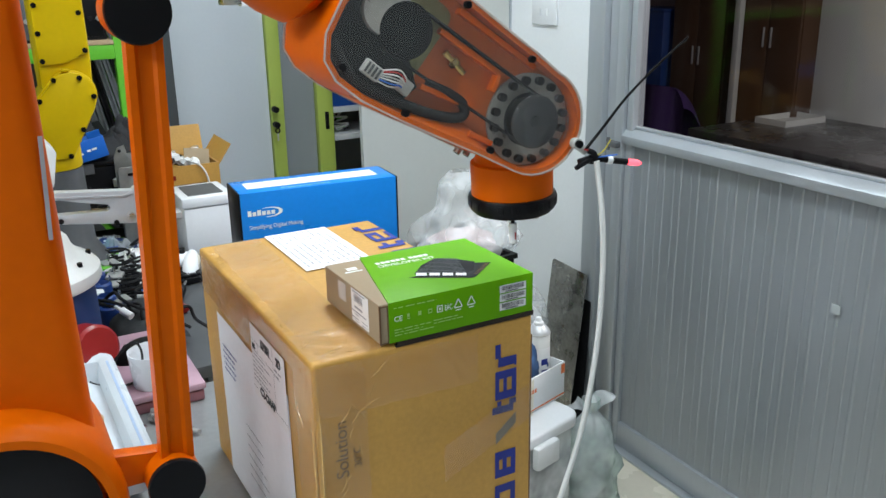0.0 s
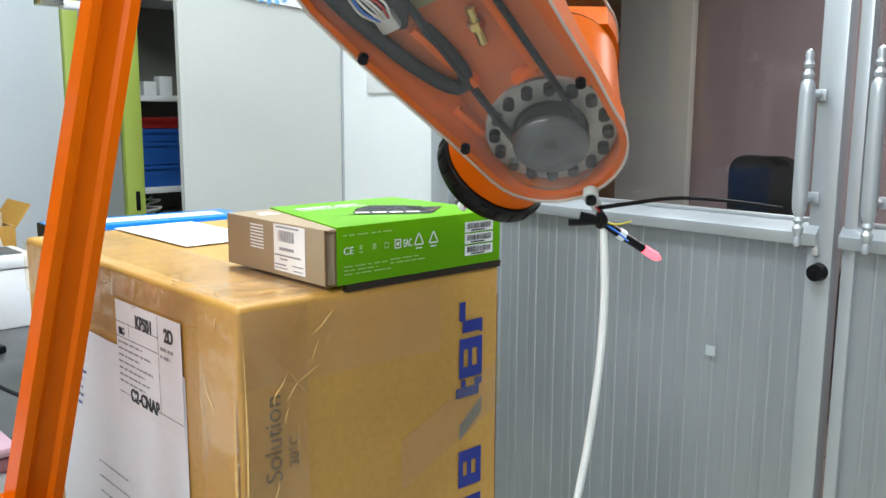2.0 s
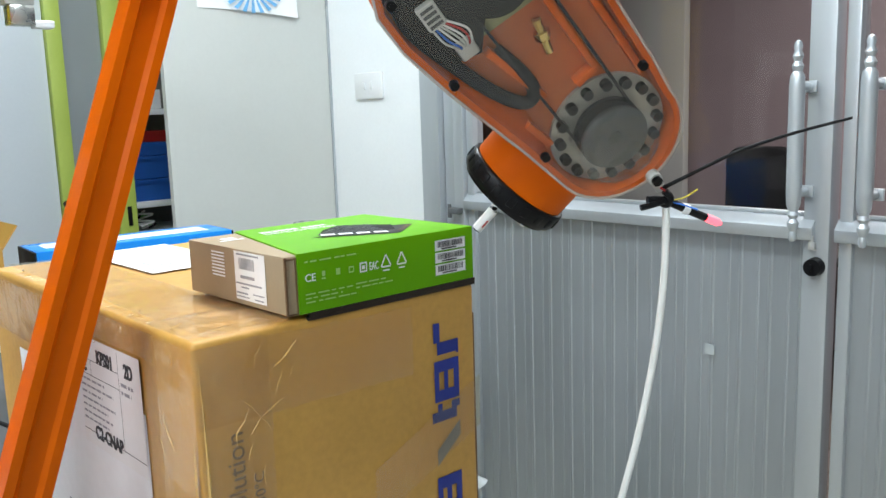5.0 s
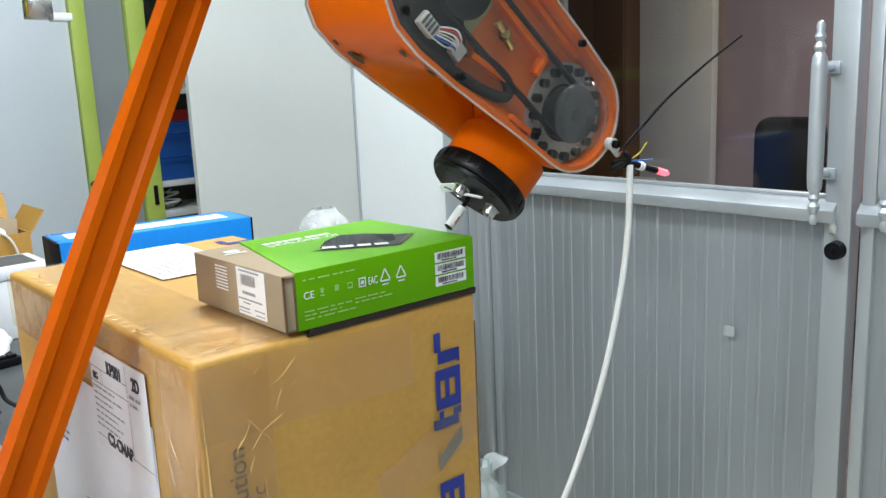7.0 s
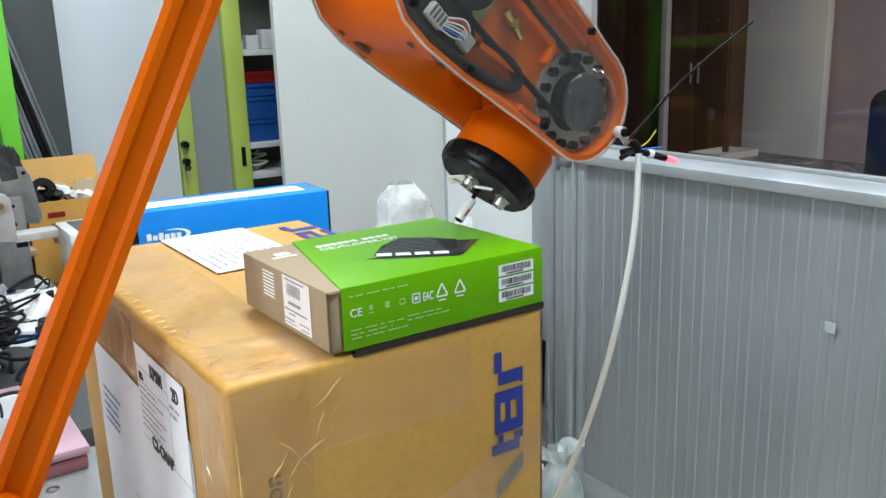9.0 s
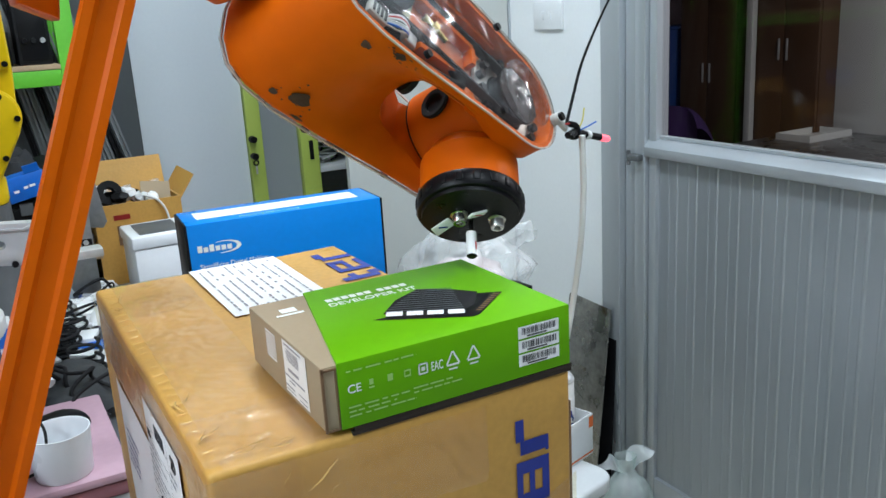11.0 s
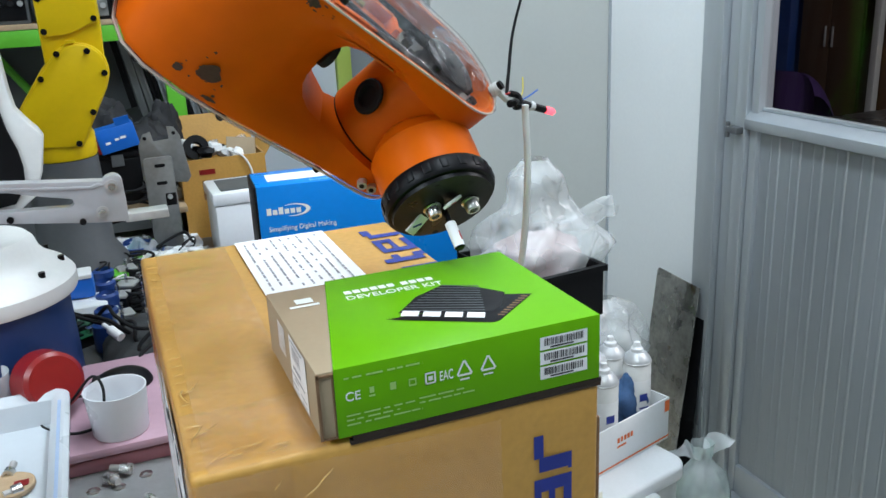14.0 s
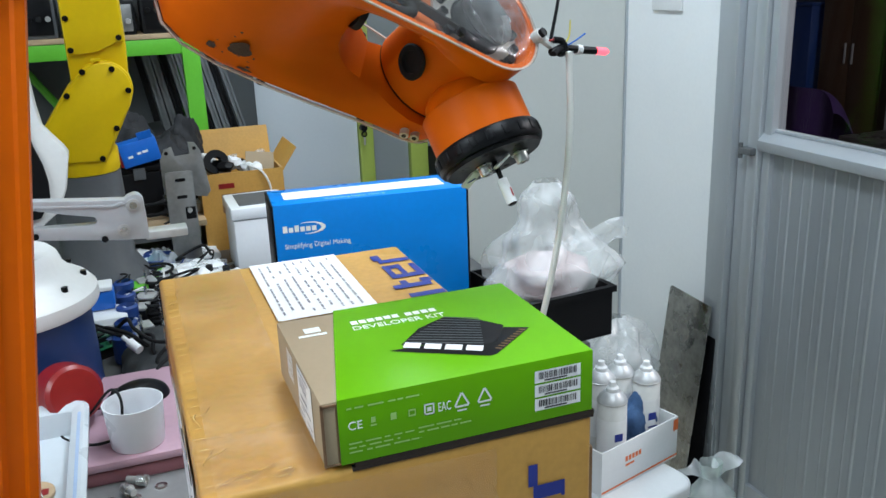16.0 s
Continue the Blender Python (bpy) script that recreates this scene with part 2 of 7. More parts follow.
TAPE = clear("packing_tape", (0.98, 0.92, 0.74), 0.17, 0.06, bump=0.35, bump_scale=42, edge=0.4, milky=0.05)
PAPER = mat("white_paper", (0.84, 0.85, 0.87), 0.6, vary=0.04, scale=5, bump=0.08, bump_scale=25)
LABEL = mat("white_label", (0.82, 0.82, 0.82), 0.5, vary=0.03)
INK = mat("black_ink", (0.02, 0.02, 0.025), 0.6, vary=0.1)
INK_FAINT = mat("faint_grey_ink", (0.34, 0.34, 0.36), 0.6, vary=0.15)
CARD_FAINT = mat("faint_brown_print", (0.40, 0.23, 0.065), 0.6, vary=0.2)
INK_GREY = mat("grey_ink", (0.30, 0.30, 0.33), 0.6, vary=0.1)
INK_BROWN = mat("brown_print", (0.19, 0.11, 0.045), 0.6, vary=0.2)
INK_BLUE = mat("blue_print", (0.012, 0.028, 0.24), 0.5, vary=0.12, scale=30)
INK_WHITE = mat("white_print", (0.80, 0.83, 0.78), 0.5, vary=0.05)
INK_PALE = mat("pale_green_print", (0.35, 0.58, 0.16), 0.5, vary=0.05)
GREEN = mat("green_sleeve", (0.125, 0.375, 0.001), 0.42, vary=0.04, scale=6, spec=0.14)
BLUE_BOX = mat("blue_box_print", (0.004, 0.200, 0.64), 0.34, vary=0.07, scale=9, spec=0.35)
WALL = mat("white_wall_paint", (0.80, 0.82, 0.83), 0.7, vary=0.03, scale=3, bump=0.05, bump_scale=120)
PANEL = mat("cream_panel", (0.55, 0.56, 0.535), 0.45, vary=0.03, scale=3)
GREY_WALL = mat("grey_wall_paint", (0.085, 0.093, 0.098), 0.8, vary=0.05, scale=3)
FLOOR = mat("cream_floor_tile", (0.62, 0.57, 0.47), 0.28, vary=0.05, scale=4, fine=50)
ALU = mat("door_aluminium", (0.46, 0.49, 0.52), 0.36, 0.5, vary=0.04, scale=6, stretch=(1, 1, 0.1))
ALU_PANEL = mat("ribbed_aluminium", (0.36, 0.385, 0.41), 0.36, 0.55, vary=0.06, scale=5, stretch=(1, 1, 0.12))
GLASS = clear("door_glass", (0.86, 0.86, 0.86), 0.02, 0.022, edge=0.3)
LIME = mat("lime_frame", (0.42, 0.52, 0.10), 0.45, vary=0.05)
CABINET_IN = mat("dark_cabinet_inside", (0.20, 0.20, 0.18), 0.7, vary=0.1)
SHELF_GREEN = mat("green_shelf_steel", (0.13, 0.50, 0.03), 0.45, vary=0.08)
PLY = mat("plywood", (0.45, 0.32, 0.19), 0.65, vary=0.15, scale=10, stretch=(1, 8, 1))
BENCH = mat("grey_steel_bench", (0.36, 0.37, 0.37), 0.42, 0.4, vary=0.12, scale=9, fine=80, bump=0.1)
YELLOW = mat("yellow_enamel", (0.78, 0.53, 0.0), 0.4, vary=0.05, scale=6, bump=0.05, spec=0.25)
WHITE_ENAMEL = mat("white_enamel", (0.72, 0.72, 0.70), 0.4, vary=0.05, scale=8)
NAVY = mat("navy_pedestal", (0.012, 0.035, 0.13), 0.45, vary=0.12, scale=8)
GREY_CAST = mat("dark_grey_cast", (0.09, 0.095, 0.10), 0.5, vary=0.1, bump=0.1)
RED = mat("red_plastic", (0.24, 0.010, 0.010), 0.35, vary=0.08)
PINK = mat("pink_plastic", (0.43, 0.27, 0.33), 0.5, vary=0.08)
BLUE_PLASTIC = mat("blue_plastic", (0.01, 0.13, 0.55), 0.4, vary=0.1)
NAVY_PLASTIC = mat("dark_blue_plastic", (0.012, 0.045, 0.20), 0.45, vary=0.1)
WHITE_PLASTIC = mat("white_plastic", (0.76, 0.77, 0.78), 0.4, vary=0.04)
MILKY = clear("milky_plastic", (0.9, 0.92, 0.93), 0.2, 0.05, milky=0.55)
BAG = clear("thin_bag_film", (0.97, 0.98, 0.98), 0.25, 0.04, bump=0.6, bump_scale=40, milky=0.27, edge=0.3)
GREEN_BAG = clear("green_bag_film", (0.72, 0.86, 0.80), 0.25, 0.04, bump=0.6, bump_scale=40, milky=0.40, edge=0.25)
HOSE = mat("white_hose", (0.72, 0.72, 0.70), 0.35, vary=0.05)
COVER = clear("acrylic_cover", (0.95, 0.93, 0.90), 0.10, 0.040, bump=0.45, bump_scale=18, edge=0.9, milky=0.03)
GASKET = mat("acrylic_edge", (0.52, 0.44, 0.39), 0.35, vary=0.1)
CLOTH_BLUE = mat("blue_cloth", (0.05, 0.11, 0.24), 0.9, vary=0.25, scale=30, bump=0.4, bump_scale=300)
PLATE_STEEL = mat("stained_steel_plate", (0.34, 0.33, 0.31), 0.30, 0.85, vary=0.45, scale=14, fine=60, bump=0.25, bump_scale=25, dark=(0.15, 0.10, 0.06), dark_amount=-0.01, dark_scale=9, rough_vary=0.18)
BROWN = mat("brown_cabinet", (0.075, 0.036, 0.016), 0.55, vary=0.15, stretch=(1, 1, 0.2))
PURPLE_WALL = mat("mauve_partition", (0.31, 0.245, 0.255), 0.7, vary=0.06)
PURPLE = mat("purple_cloth", (0.05, 0.02, 0.11), 0.9, vary=0.2)
DARK_FLOOR = mat("dark_floor", (0.12, 0.10, 0.09), 0.35, vary=0.1)
LED_RED = glow("led_glow", (1.0, 0.08, 0.11), 2.0)
RED_WIRE = mat("red_wire", (0.45, 0.02, 0.02), 0.5)
YELLOW_WIRE = mat("yellow_wire", (0.6, 0.5, 0.06), 0.5)
GREY_PANEL = mat("pale_grey_panel", (0.40, 0.43, 0.44), 0.5, vary=0.06, scale=3)
CABINET_WHITE = mat("cabinet_white", (0.62, 0.66, 0.71), 0.5, vary=0.03, scale=3)
BIN_BLUE = mat("bin_blue", (0.012, 0.085, 0.36), 0.45, vary=0.1)
PULLEY_FACE = mat("worn_pulley_face", (0.03, 0.03, 0.033), 0.3, 0.3, vary=0.35, scale=28, bump=0.35, bump_scale=60, rough_vary=0.12)
TAPE_FOLD = mat("tape_fold", (0.57, 0.36, 0.12), 0.2, vary=0.2, scale=40, spec=0.6)

# ---- the room ----
structure("floor", box(-2.0, 1.79, -1.6, 3.5, -0.06, 0.0), FLOOR, "cream glossy tiled floor of a workshop", "floor")
structure("ceiling", box(-2.0, 1.94, -1.6, 3.5, 2.7, 2.78), WALL, "white plain workshop ceiling", "ceiling")
structure("wall_west", box(-2.1, -2.0, -1.6, 3.5, 0, 2.7), WALL, "white painted wall", "wall")
# unseen south wall; grey instead of white to limit fill on front faces
structure("wall_south", box(-2.1, 1.94, -1.7, -1.6, 0, 2.7), GREY_PANEL, "unseen wall in pale grey to cut bounce light", "wall")
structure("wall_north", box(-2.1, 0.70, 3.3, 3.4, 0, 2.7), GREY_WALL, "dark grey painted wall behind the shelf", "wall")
structure("wall_east", box(1.82, 1.94, 2.26, 2.75, 0, 2.7), WALL, "white painted wall stub with a switch", "wall")
structure("wall_lintel", box(1.80, 1.92, -1.6, 2.26, 2.15, 2.7), WALL, "white wall above the aluminium doors", "wall")
structure("wall_partition", box(1.205, 1.812, 2.75, 2.772, 0, 2.7), PANEL, "cream white partition panel", "wall")
structure("trim_joint", box(1.8125, 1.8195, 2.744, 2.80, 0, 2.7), ALU, "thin grey joint strip between panel and wall", "trim")
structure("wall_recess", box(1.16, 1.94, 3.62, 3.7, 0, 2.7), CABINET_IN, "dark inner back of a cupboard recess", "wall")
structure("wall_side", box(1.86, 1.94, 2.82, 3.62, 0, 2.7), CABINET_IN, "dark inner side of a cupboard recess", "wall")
for lx, ly, watts in LAMPS:
    t = thing("ceiling_light", pose(lx, ly, 2.7), "white fluorescent ceiling light fitting", "ceiling light", "ceiling lights")
    part("housing", box(-0.16, 0.16, -0.6, 0.6, -0.025, -0.002), WHITE_ENAMEL, t)

def add_rim0(w, d, h, t=0.006):
    bm = bmesh.new()
    rects = [(0, w, 0, d, 0), (0, w, 0, d, h), (t, w - t, t, d - t, h), (t, w - t, t, d - t, 0.003)]
    V = [[bm.verts.new(p) for p in ((a, c, z), (b, c, z), (b, e, z), (a, e, z))] for a, b, c, e, z in rects]
    bm.faces.new(V[0][::-1])
    bm.faces.new(V[3])
    for A, B in zip(V, V[1:]):
        for i in range(4):
            j = (i + 1) % 4
            bm.faces.new((A[i], A[j], B[j], B[i]))
    return bm


# ---- aluminium double door ----
def door_leaf(name, y0, y1, handle_y, lock_y):
    d = thing(name, pose(1.79, 0, 0), "closed aluminium door with ribbed lower panel and glass above", "door", "", "structure")
    w, wl = 0.055, 0.027
    for a, b in ((y0, y0 + w), (y1 - wl, y1)):
        part("stile", box(0.0, 0.045, a, b, 0.012, 2.1, bevel=0.003), ALU, d)
    part("bottom_rail", box(0.002, 0.043, y0 + w, y1 - wl, 0.012, 0.10, bevel=0.003), ALU, d)
    part("top_rail", box(0.002, 0.043, y0 + w, y1 - wl, 2.03, 2.1, bevel=0.003), ALU, d)
    bm = bmesh.new()
    add_prism(bm, [(-0.013, 1.066), (-0.016, 1.070), (-0.016, 1.092), (0.004, 1.112), (0.018, 1.114), (0.043, 1.114), (0.043, 1.066)], y0 + 0.03, y1 + 0.004, axis="y", bevel=0.002)
    add_box(bm, 0.012, 0.032, y0 + w, y1 - wl - 0.001, 1.114, 1.122, bevel=0.001)
    part("middle_rail", bm, ALU, d)
    bm = bmesh.new()
    n = int((y1 - y0 - w - wl) / 0.068)
    pitch = (y1 - y0 - w - wl) / n
    prof = []
    for i in range(n):
        a = y0 + w + i * pitch
        prof += [(a, 0.014), (a + 0.003, 0.0118), (a + 0.008, 0.0118), (a + 0.011, 0.0138), (a + 0.030, 0.0142), (a + 0.032, 0.0132), (a + 0.035, 0.0132), (a + 0.037, 0.0142)]
    prof.append((y1 - wl, 0.014))
    lo = [bm.verts.new((x, y, 0.10)) for y, x in prof]
    hi = [bm.verts.new((x, y, 1.068)) for y, x in prof]
    lo2 = [bm.verts.new((x + 0.012, y, 0.10)) for y, x in prof]
    hi2 = [bm.verts.new((x + 0.012, y, 1.068)) for y, x in prof]
    for i in range(len(prof) - 1):
        bm.faces.new((lo[i], hi[i], hi[i + 1], lo[i + 1]))
        bm.faces.new((lo2[i], lo2[i + 1], hi2[i + 1], hi2[i]))
    part("ribbed_panel", bm, ALU_PANEL, d, "ribbed grey aluminium panel", angle=20)
    g = part("pane", box(0.020, 0.024, y0 + w, y1 - wl, 1.122, 2.03), GLASS, d, "clear glass pane")
    g.visible_shadow = False
    h = part("pull_handle", add_lathe(bmesh.new(), [(0, 1.068), (0.006, 1.07), (0.009, 1.08), (0.006, 1.09), (0.011, 1.10), (0.012, 1.108), (0.007, 1.116), (0.012, 1.124), (0.009, 1.132),
                    (0.014, 1.145), (0.0155, 1.17), (0.016, 1.28), (0.0155, 1.385), (0.014, 1.405), (0.009, 1.414), (0.012, 1.424), (0.007, 1.434), (0.011, 1.444), (0.007, 1.454), (0.009, 1.464), (0.006, 1.472), (0, 1.476)], 20,
                    pose(-0.06, handle_y, 0)), ALU, d, "turned silver pull handle")
    for z in (1.168, 1.383):
        bm = add_cyl(bmesh.new(), (-0.06, handle_y, z), (-0.002, handle_y, z), 0.008, seg=14)
        add_box(bm, -0.008, 0.0, handle_y - 0.016, handle_y + 0.016, z - 0.012, z + 0.012, bevel=0.002)
        part("bracket", bm, ALU, h)
    if lock_y is None:
        return d
    bm = add_cyl(bmesh.new(), (-0.022, lock_y, 1.01), (0.0, lock_y, 1.01), 0.018, 0.02, 24)
    add_box(bm, -0.026, -0.02, lock_y - 0.003, lock_y + 0.003, 1.003, 1.017, bevel=0.001)
    part("lock", bm, BLACK_PLASTIC, d, "black round lock knob")
    bm = add_cyl(bmesh.new(), (-0.008, handle_y - 0.018, 1.055), (-0.008, handle_y - 0.018, 1.075), 0.005, seg=12)
    add_box(bm, -0.012, 0.0, handle_y - 0.025, handle_y - 0.011, 1.045, 1.062, bevel=0.002)
    part("catch", bm, STEEL_GREY, d)
    return d


d1 = door_leaf("door_1", 0.985, 2.05, 1.035, 1.010)
part("sticker", box(0.005, 0.0068, 1.243, 1.268, 0.770, 0.795), GREY_PANEL, d1, "small white square sticker")
bm = add_cyl(bmesh.new(), (-0.028, 2.100, 1.040), (-0.028, 2.100, 1.080), 0.006, seg=12)
add_box(bm, -0.034, 0.001, 2.060, 2.104, 1.052, 1.070, bevel=0.003)
part("hinge_stop", bm, GREY_CAST, d1, "small dark door stop")
door_leaf("door_2", -0.12, 0.965, 0.895, None)
for i, (a, b, x0, x1) in enumerate([(2.054, 2.095, -0.012, 0.06), (2.099, 2.145, 0.0, 0.07), (2.149, 2.228, -0.02, 0.07)]):
    structure("trim_jamb_%d" % (i + 1), box(1.79 + x0, 1.79 + x1, a, b, 0.0, 2.15, bevel=0.004), ALU, "grey aluminium door jamb profile", "door frame")
structure("trim_sill", box(1.765, 1.86, -1.6, 2.258, 0.0, 0.010, bevel=0.002), ALU, "aluminium door sill on the floor", "sill")
structure("trim_head", box(1.78, 1.86, -1.6, 2.258, 2.104, 2.15), ALU, "aluminium frame above the doors", "door frame")
structure("wall_panel", box(1.79, 1.86, -1.6, -0.124, 0.0, 2.104), ALU_PANEL, "grey fixed aluminium wall panel", "wall")

sw = thing("light_switch", pose(1.82, 2.528, 1.445), "white double wall switch plate", "switch")
part("plate", box(-0.011, 0.0, -0.073, 0.073, -0.043, 0.043, bevel=0.004), WHITE_PLASTIC, sw)
for y in (-0.018, 0.018):
    part("rocker", box(-0.016, -0.011, y - 0.006, y + 0.006, -0.012, 0.012, bevel=0.002), WHITE_PLASTIC, sw)

# ---- next room behind the glass ----
structure("floor_next_room", box(1.94, 4.7, -2.5, 5.7, -0.06, 0.0), DARK_FLOOR, "dark shiny floor of the next room", "floor")
structure("ceiling_next_room", box(1.94, 4.7, -2.5, 5.7, 2.7, 2.78), WALL, "plain ceiling of the next room", "ceiling")
structure("wall_next_east", box(4.62, 4.7, -2.5, 5.7, 0, 2.7), PURPLE_WALL, "mauve grey wall of the next room", "wall")
structure("wall_next_north", box(1.94, 4.7, 5.7, 5.8, 0, 2.7), PURPLE_WALL, "mauve grey wall of the next room", "wall")
structure("wall_next_south", box(1.94, 4.7, -2.6, -2.5, 0, 2.7), PURPLE_WALL, "mauve grey wall of the next room", "wall")
structure("wall_next_west", box(1.945, 2.0, 2.75, 5.7, 0, 2.7), PURPLE_WALL, "plain wall of the next room", "wall")
structure("wall_light_board", box(4.50, 4.56, 3.0, 3.52, 0.0, 2.7, bevel=0.003), PANEL, "pale grey partition board in the next room", "partition")
structure("trim_post", box(4.29, 4.33, 3.92, 3.965, 0.0, 2.7, bevel=0.003), PANEL, "pale upright post in the next room", "post")
lk = thing("steel_locker", pose(4.3, 4.60, 0), "tall blue steel locker in the next room", "locker")
part("carcass", box(0, 0.3, 0.0, 0.42, 0.05, 1.28, bevel=0.006), NAVY_PLASTIC, lk)
part("plinth", box(0.02, 0.28, 0.02, 0.40, 0.0, 0.05), BLACK_PLASTIC, lk)
part("top", box(-0.01, 0.31, -0.01, 0.43, 1.28, 1.30, bevel=0.004), NAVY_PLASTIC, lk)
for y, h in ((4.08, 1.9), (3.50, 2.2)):
    cb = thing("wooden_cabinet", pose(4.34, y, 0), "dark brown wooden cabinet in the next room", "cabinet", "brown cabinets")
    part("carcass", box(0.02, 0.28, 0.0, 0.47, 0.0, h, bevel=0.004), BROWN, cb)
    for a, c in ((0.005, 0.232), (0.238, 0.465)):
        dr = part("door", box(0.0, 0.018, a, c, 0.06, h - 0.03, bevel=0.003), BROWN, cb)
        part("handle", box(-0.012, -0.002, (c - 0.03 if a < 0.1 else a + 0.02), (c - 0.02 if a < 0.1 else a + 0.03), h * 0.5, h * 0.5 + 0.12, bevel=0.002), STEEL_GREY, dr)
notice = solid("paper_notice", box(4.615, 4.6196, 4.34, 4.52, 1.45, 1.68), LABEL, "white paper notice fixed on the far wall", "notice")
ct = thing("long_counter", pose(3.6, 1.6, 0), "long dark grey counter in the next room", "counter")
part("top", box(0, 0.9, 0, 2.0, 0.66, 0.70, bevel=0.004), mat("dark_counter", (0.06, 0.056, 0.055), 0.3, vary=0.1), ct)
for y in (0.05, 1.9):
    part("leg", box(0.05, 0.1, y, y + 0.05, 0, 0.66, bevel=0.003), BLACK_PLASTIC, ct)
    part("leg", box(0.8, 0.85, y, y + 0.05, 0, 0.66, bevel=0.003), BLACK_PLASTIC, ct)
tr = thing("wire_tray", pose(4.05, 3.30, 0.70), "shallow pale tray on the counter", "tray")
part("tray_rim", add_rim0(0.34, 0.22, 0.035), PANEL, tr)
pc = thing("draped_chair", pose(3.9, 4.25, 0), "purple cloth draped over a chair", "chair")
bm = bmesh.new()
add_sheet(bm, lambda u, v: Vector((0.05 + 0.03 * math.sin(9 * v), -0.25 + 0.5 * v, 0.35 + 0.5 * u + 0.02 * math.sin(14 * v) * (1 - u) - 0.12 * (2 * v - 1) ** 4)), 8, 20)
add_sheet(bm, lambda u, v: Vector((0.05 + 0.3 * u + 0.02 * math.sin(8 * v), -0.25 + 0.5 * v, 0.85 - 0.12 * (2 * v - 1) ** 4 - 0.5 * u * u)), 8, 20)
part("cloth", bm, PURPLE, pc, "dark purple cloth", angle=80)
part("seat", box(-0.3, 0.05, -0.22, 0.22, 0.42, 0.47, bevel=0.01), BLACK_PLASTIC, pc)
for x in (-0.28, 0.02):
    for y in (-0.2, 0.2):
        part("leg", add_cyl(bmesh.new(), (x, y, 0), (x, y, 0.42), 0.015, seg=10), BLACK_PLASTIC, pc)
oc = thing("office_chair", pose(3.95, 2.24, 0), "black upholstered office chair beyond the glass door", "chair")
part("backrest", add_prism(bmesh.new(), rounded(-0.17, 0.17, 0.64, 1.135, 0.08, 6), -0.03, 0.05, axis="x", bevel=0.02), RUBBER, oc)
part("seat", box(-0.48, -0.02, -0.25, 0.25, 0.44, 0.53, bevel=0.03), RUBBER, oc)
part("column", add_cyl(bmesh.new(), (-0.25, 0, 0.08), (-0.25, 0, 0.44), 0.03, seg=14), BLACK_PLASTIC, oc)
for k in range(5):
    a = 2 * math.pi * k / 5
    part("foot", add_cyl(bmesh.new(), (-0.25, 0, 0.09), (-0.25 + 0.3 * math.cos(a), 0.3 * math.sin(a), 0.03), 0.025, 0.018, 10), BLACK_PLASTIC, oc)

# ---- cabinets on the back wall ----
cab = thing("glass_cabinet", pose(0.70, 3.3, 0), "tall white cabinet with lime framed sliding glass doors", "cabinet")
part("side_panel", box(0.0, 0.352, 0.0, 0.03, 0.02, 2.3, bevel=0.002), CABINET_WHITE, cab, "plain white door panel")
for a, b in ((0.354, 0.405), (0.545, 0.612)):
    part("door_frame", box(a, b, -0.022, 0.02, 0.02, 2.3, bevel=0.003), LIME, cab, "lime green upright frame")
part("pane", box(0.405, 0.545, -0.002, 0.003, 0.02, 2.3), GLASS, cab).visible_shadow = False
part("pull", box(0.575, 0.59, -0.028, -0.02, 0.98, 1.05, bevel=0.002), BLACK_PLASTIC, cab, "black recessed finger pull")
for z in (1.02, 1.08):
    part("lock", add_cyl(bmesh.new(), (0.365, -0.05, z), (0.365, -0.021, z), 0.012, seg=16), BLACK_PLASTIC, cab, "black cylinder lock")
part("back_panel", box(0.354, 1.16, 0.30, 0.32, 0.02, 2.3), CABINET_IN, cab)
# added pale sheet that imitates the white reflection in the pane
part("blind_panel", box(0.400, 0.550, 0.012, 0.018, 0.02, 2.3), GREY_PANEL, cab, "pale grey sheet standing for the reflection in the glass")
part("top_panel", box(0.354, 1.16, 0.0, 0.30, 2.3, 2.33), WALL, cab)
for z in (0.70, 0.93, 1.045, 1.385, 1.75):
    part("shelf", box(0.36, 1.15, 0.02, 0.30, z - 0.011, z + 0.011, bevel=0.002), WHITE_PLASTIC, cab)

# ---- benches ----
be = thing("steel_bench", pose(-0.3, 0.9, 0), "grey steel workbench with a drilled top", "workbench")
part("top", box(-0.95, 0.90, -0.55, 0.60, 0.834, 0.864, bevel=0.002), BENCH, be)
for x in (-0.9, 0.82):
    for y in (-0.5, 0.52):
        part("leg", box(x, x + 0.05, y, y + 0.05, 0.0, 0.834, bevel=0.003), BENCH, be)
ft = thing("work_table", pose(0.3, 2.1, 0), "cluttered grey topped work table", "table")
part("top", box(-1.4, 0.73, -0.50, 0.62, 0.824, 0.850, bevel=0.002), mat("grey_laminate", (0.075, 0.078, 0.082), 0.4, vary=0.06), ft)
for x in (-1.35, 0.60):
    for y in (-0.30, 0.54):
        part("leg", box(x, x + 0.05, y, y + 0.05, 0.0, 0.824, bevel=0.003), BENCH, ft)

# ---- the big carton ----
CX0, CX1, CY0, CY1, CZ0, CZ1 = 0.274, 0.554, 0.785, 1.256, 0.864, 1.205
carton = thing("cardboard_carton", pose(CX0, CY0, CZ0), "large taped brown cardboard carton with blue print", "carton")
cw, cd, ch = CX1 - CX0, CY1 - CY0, CZ1 - CZ0


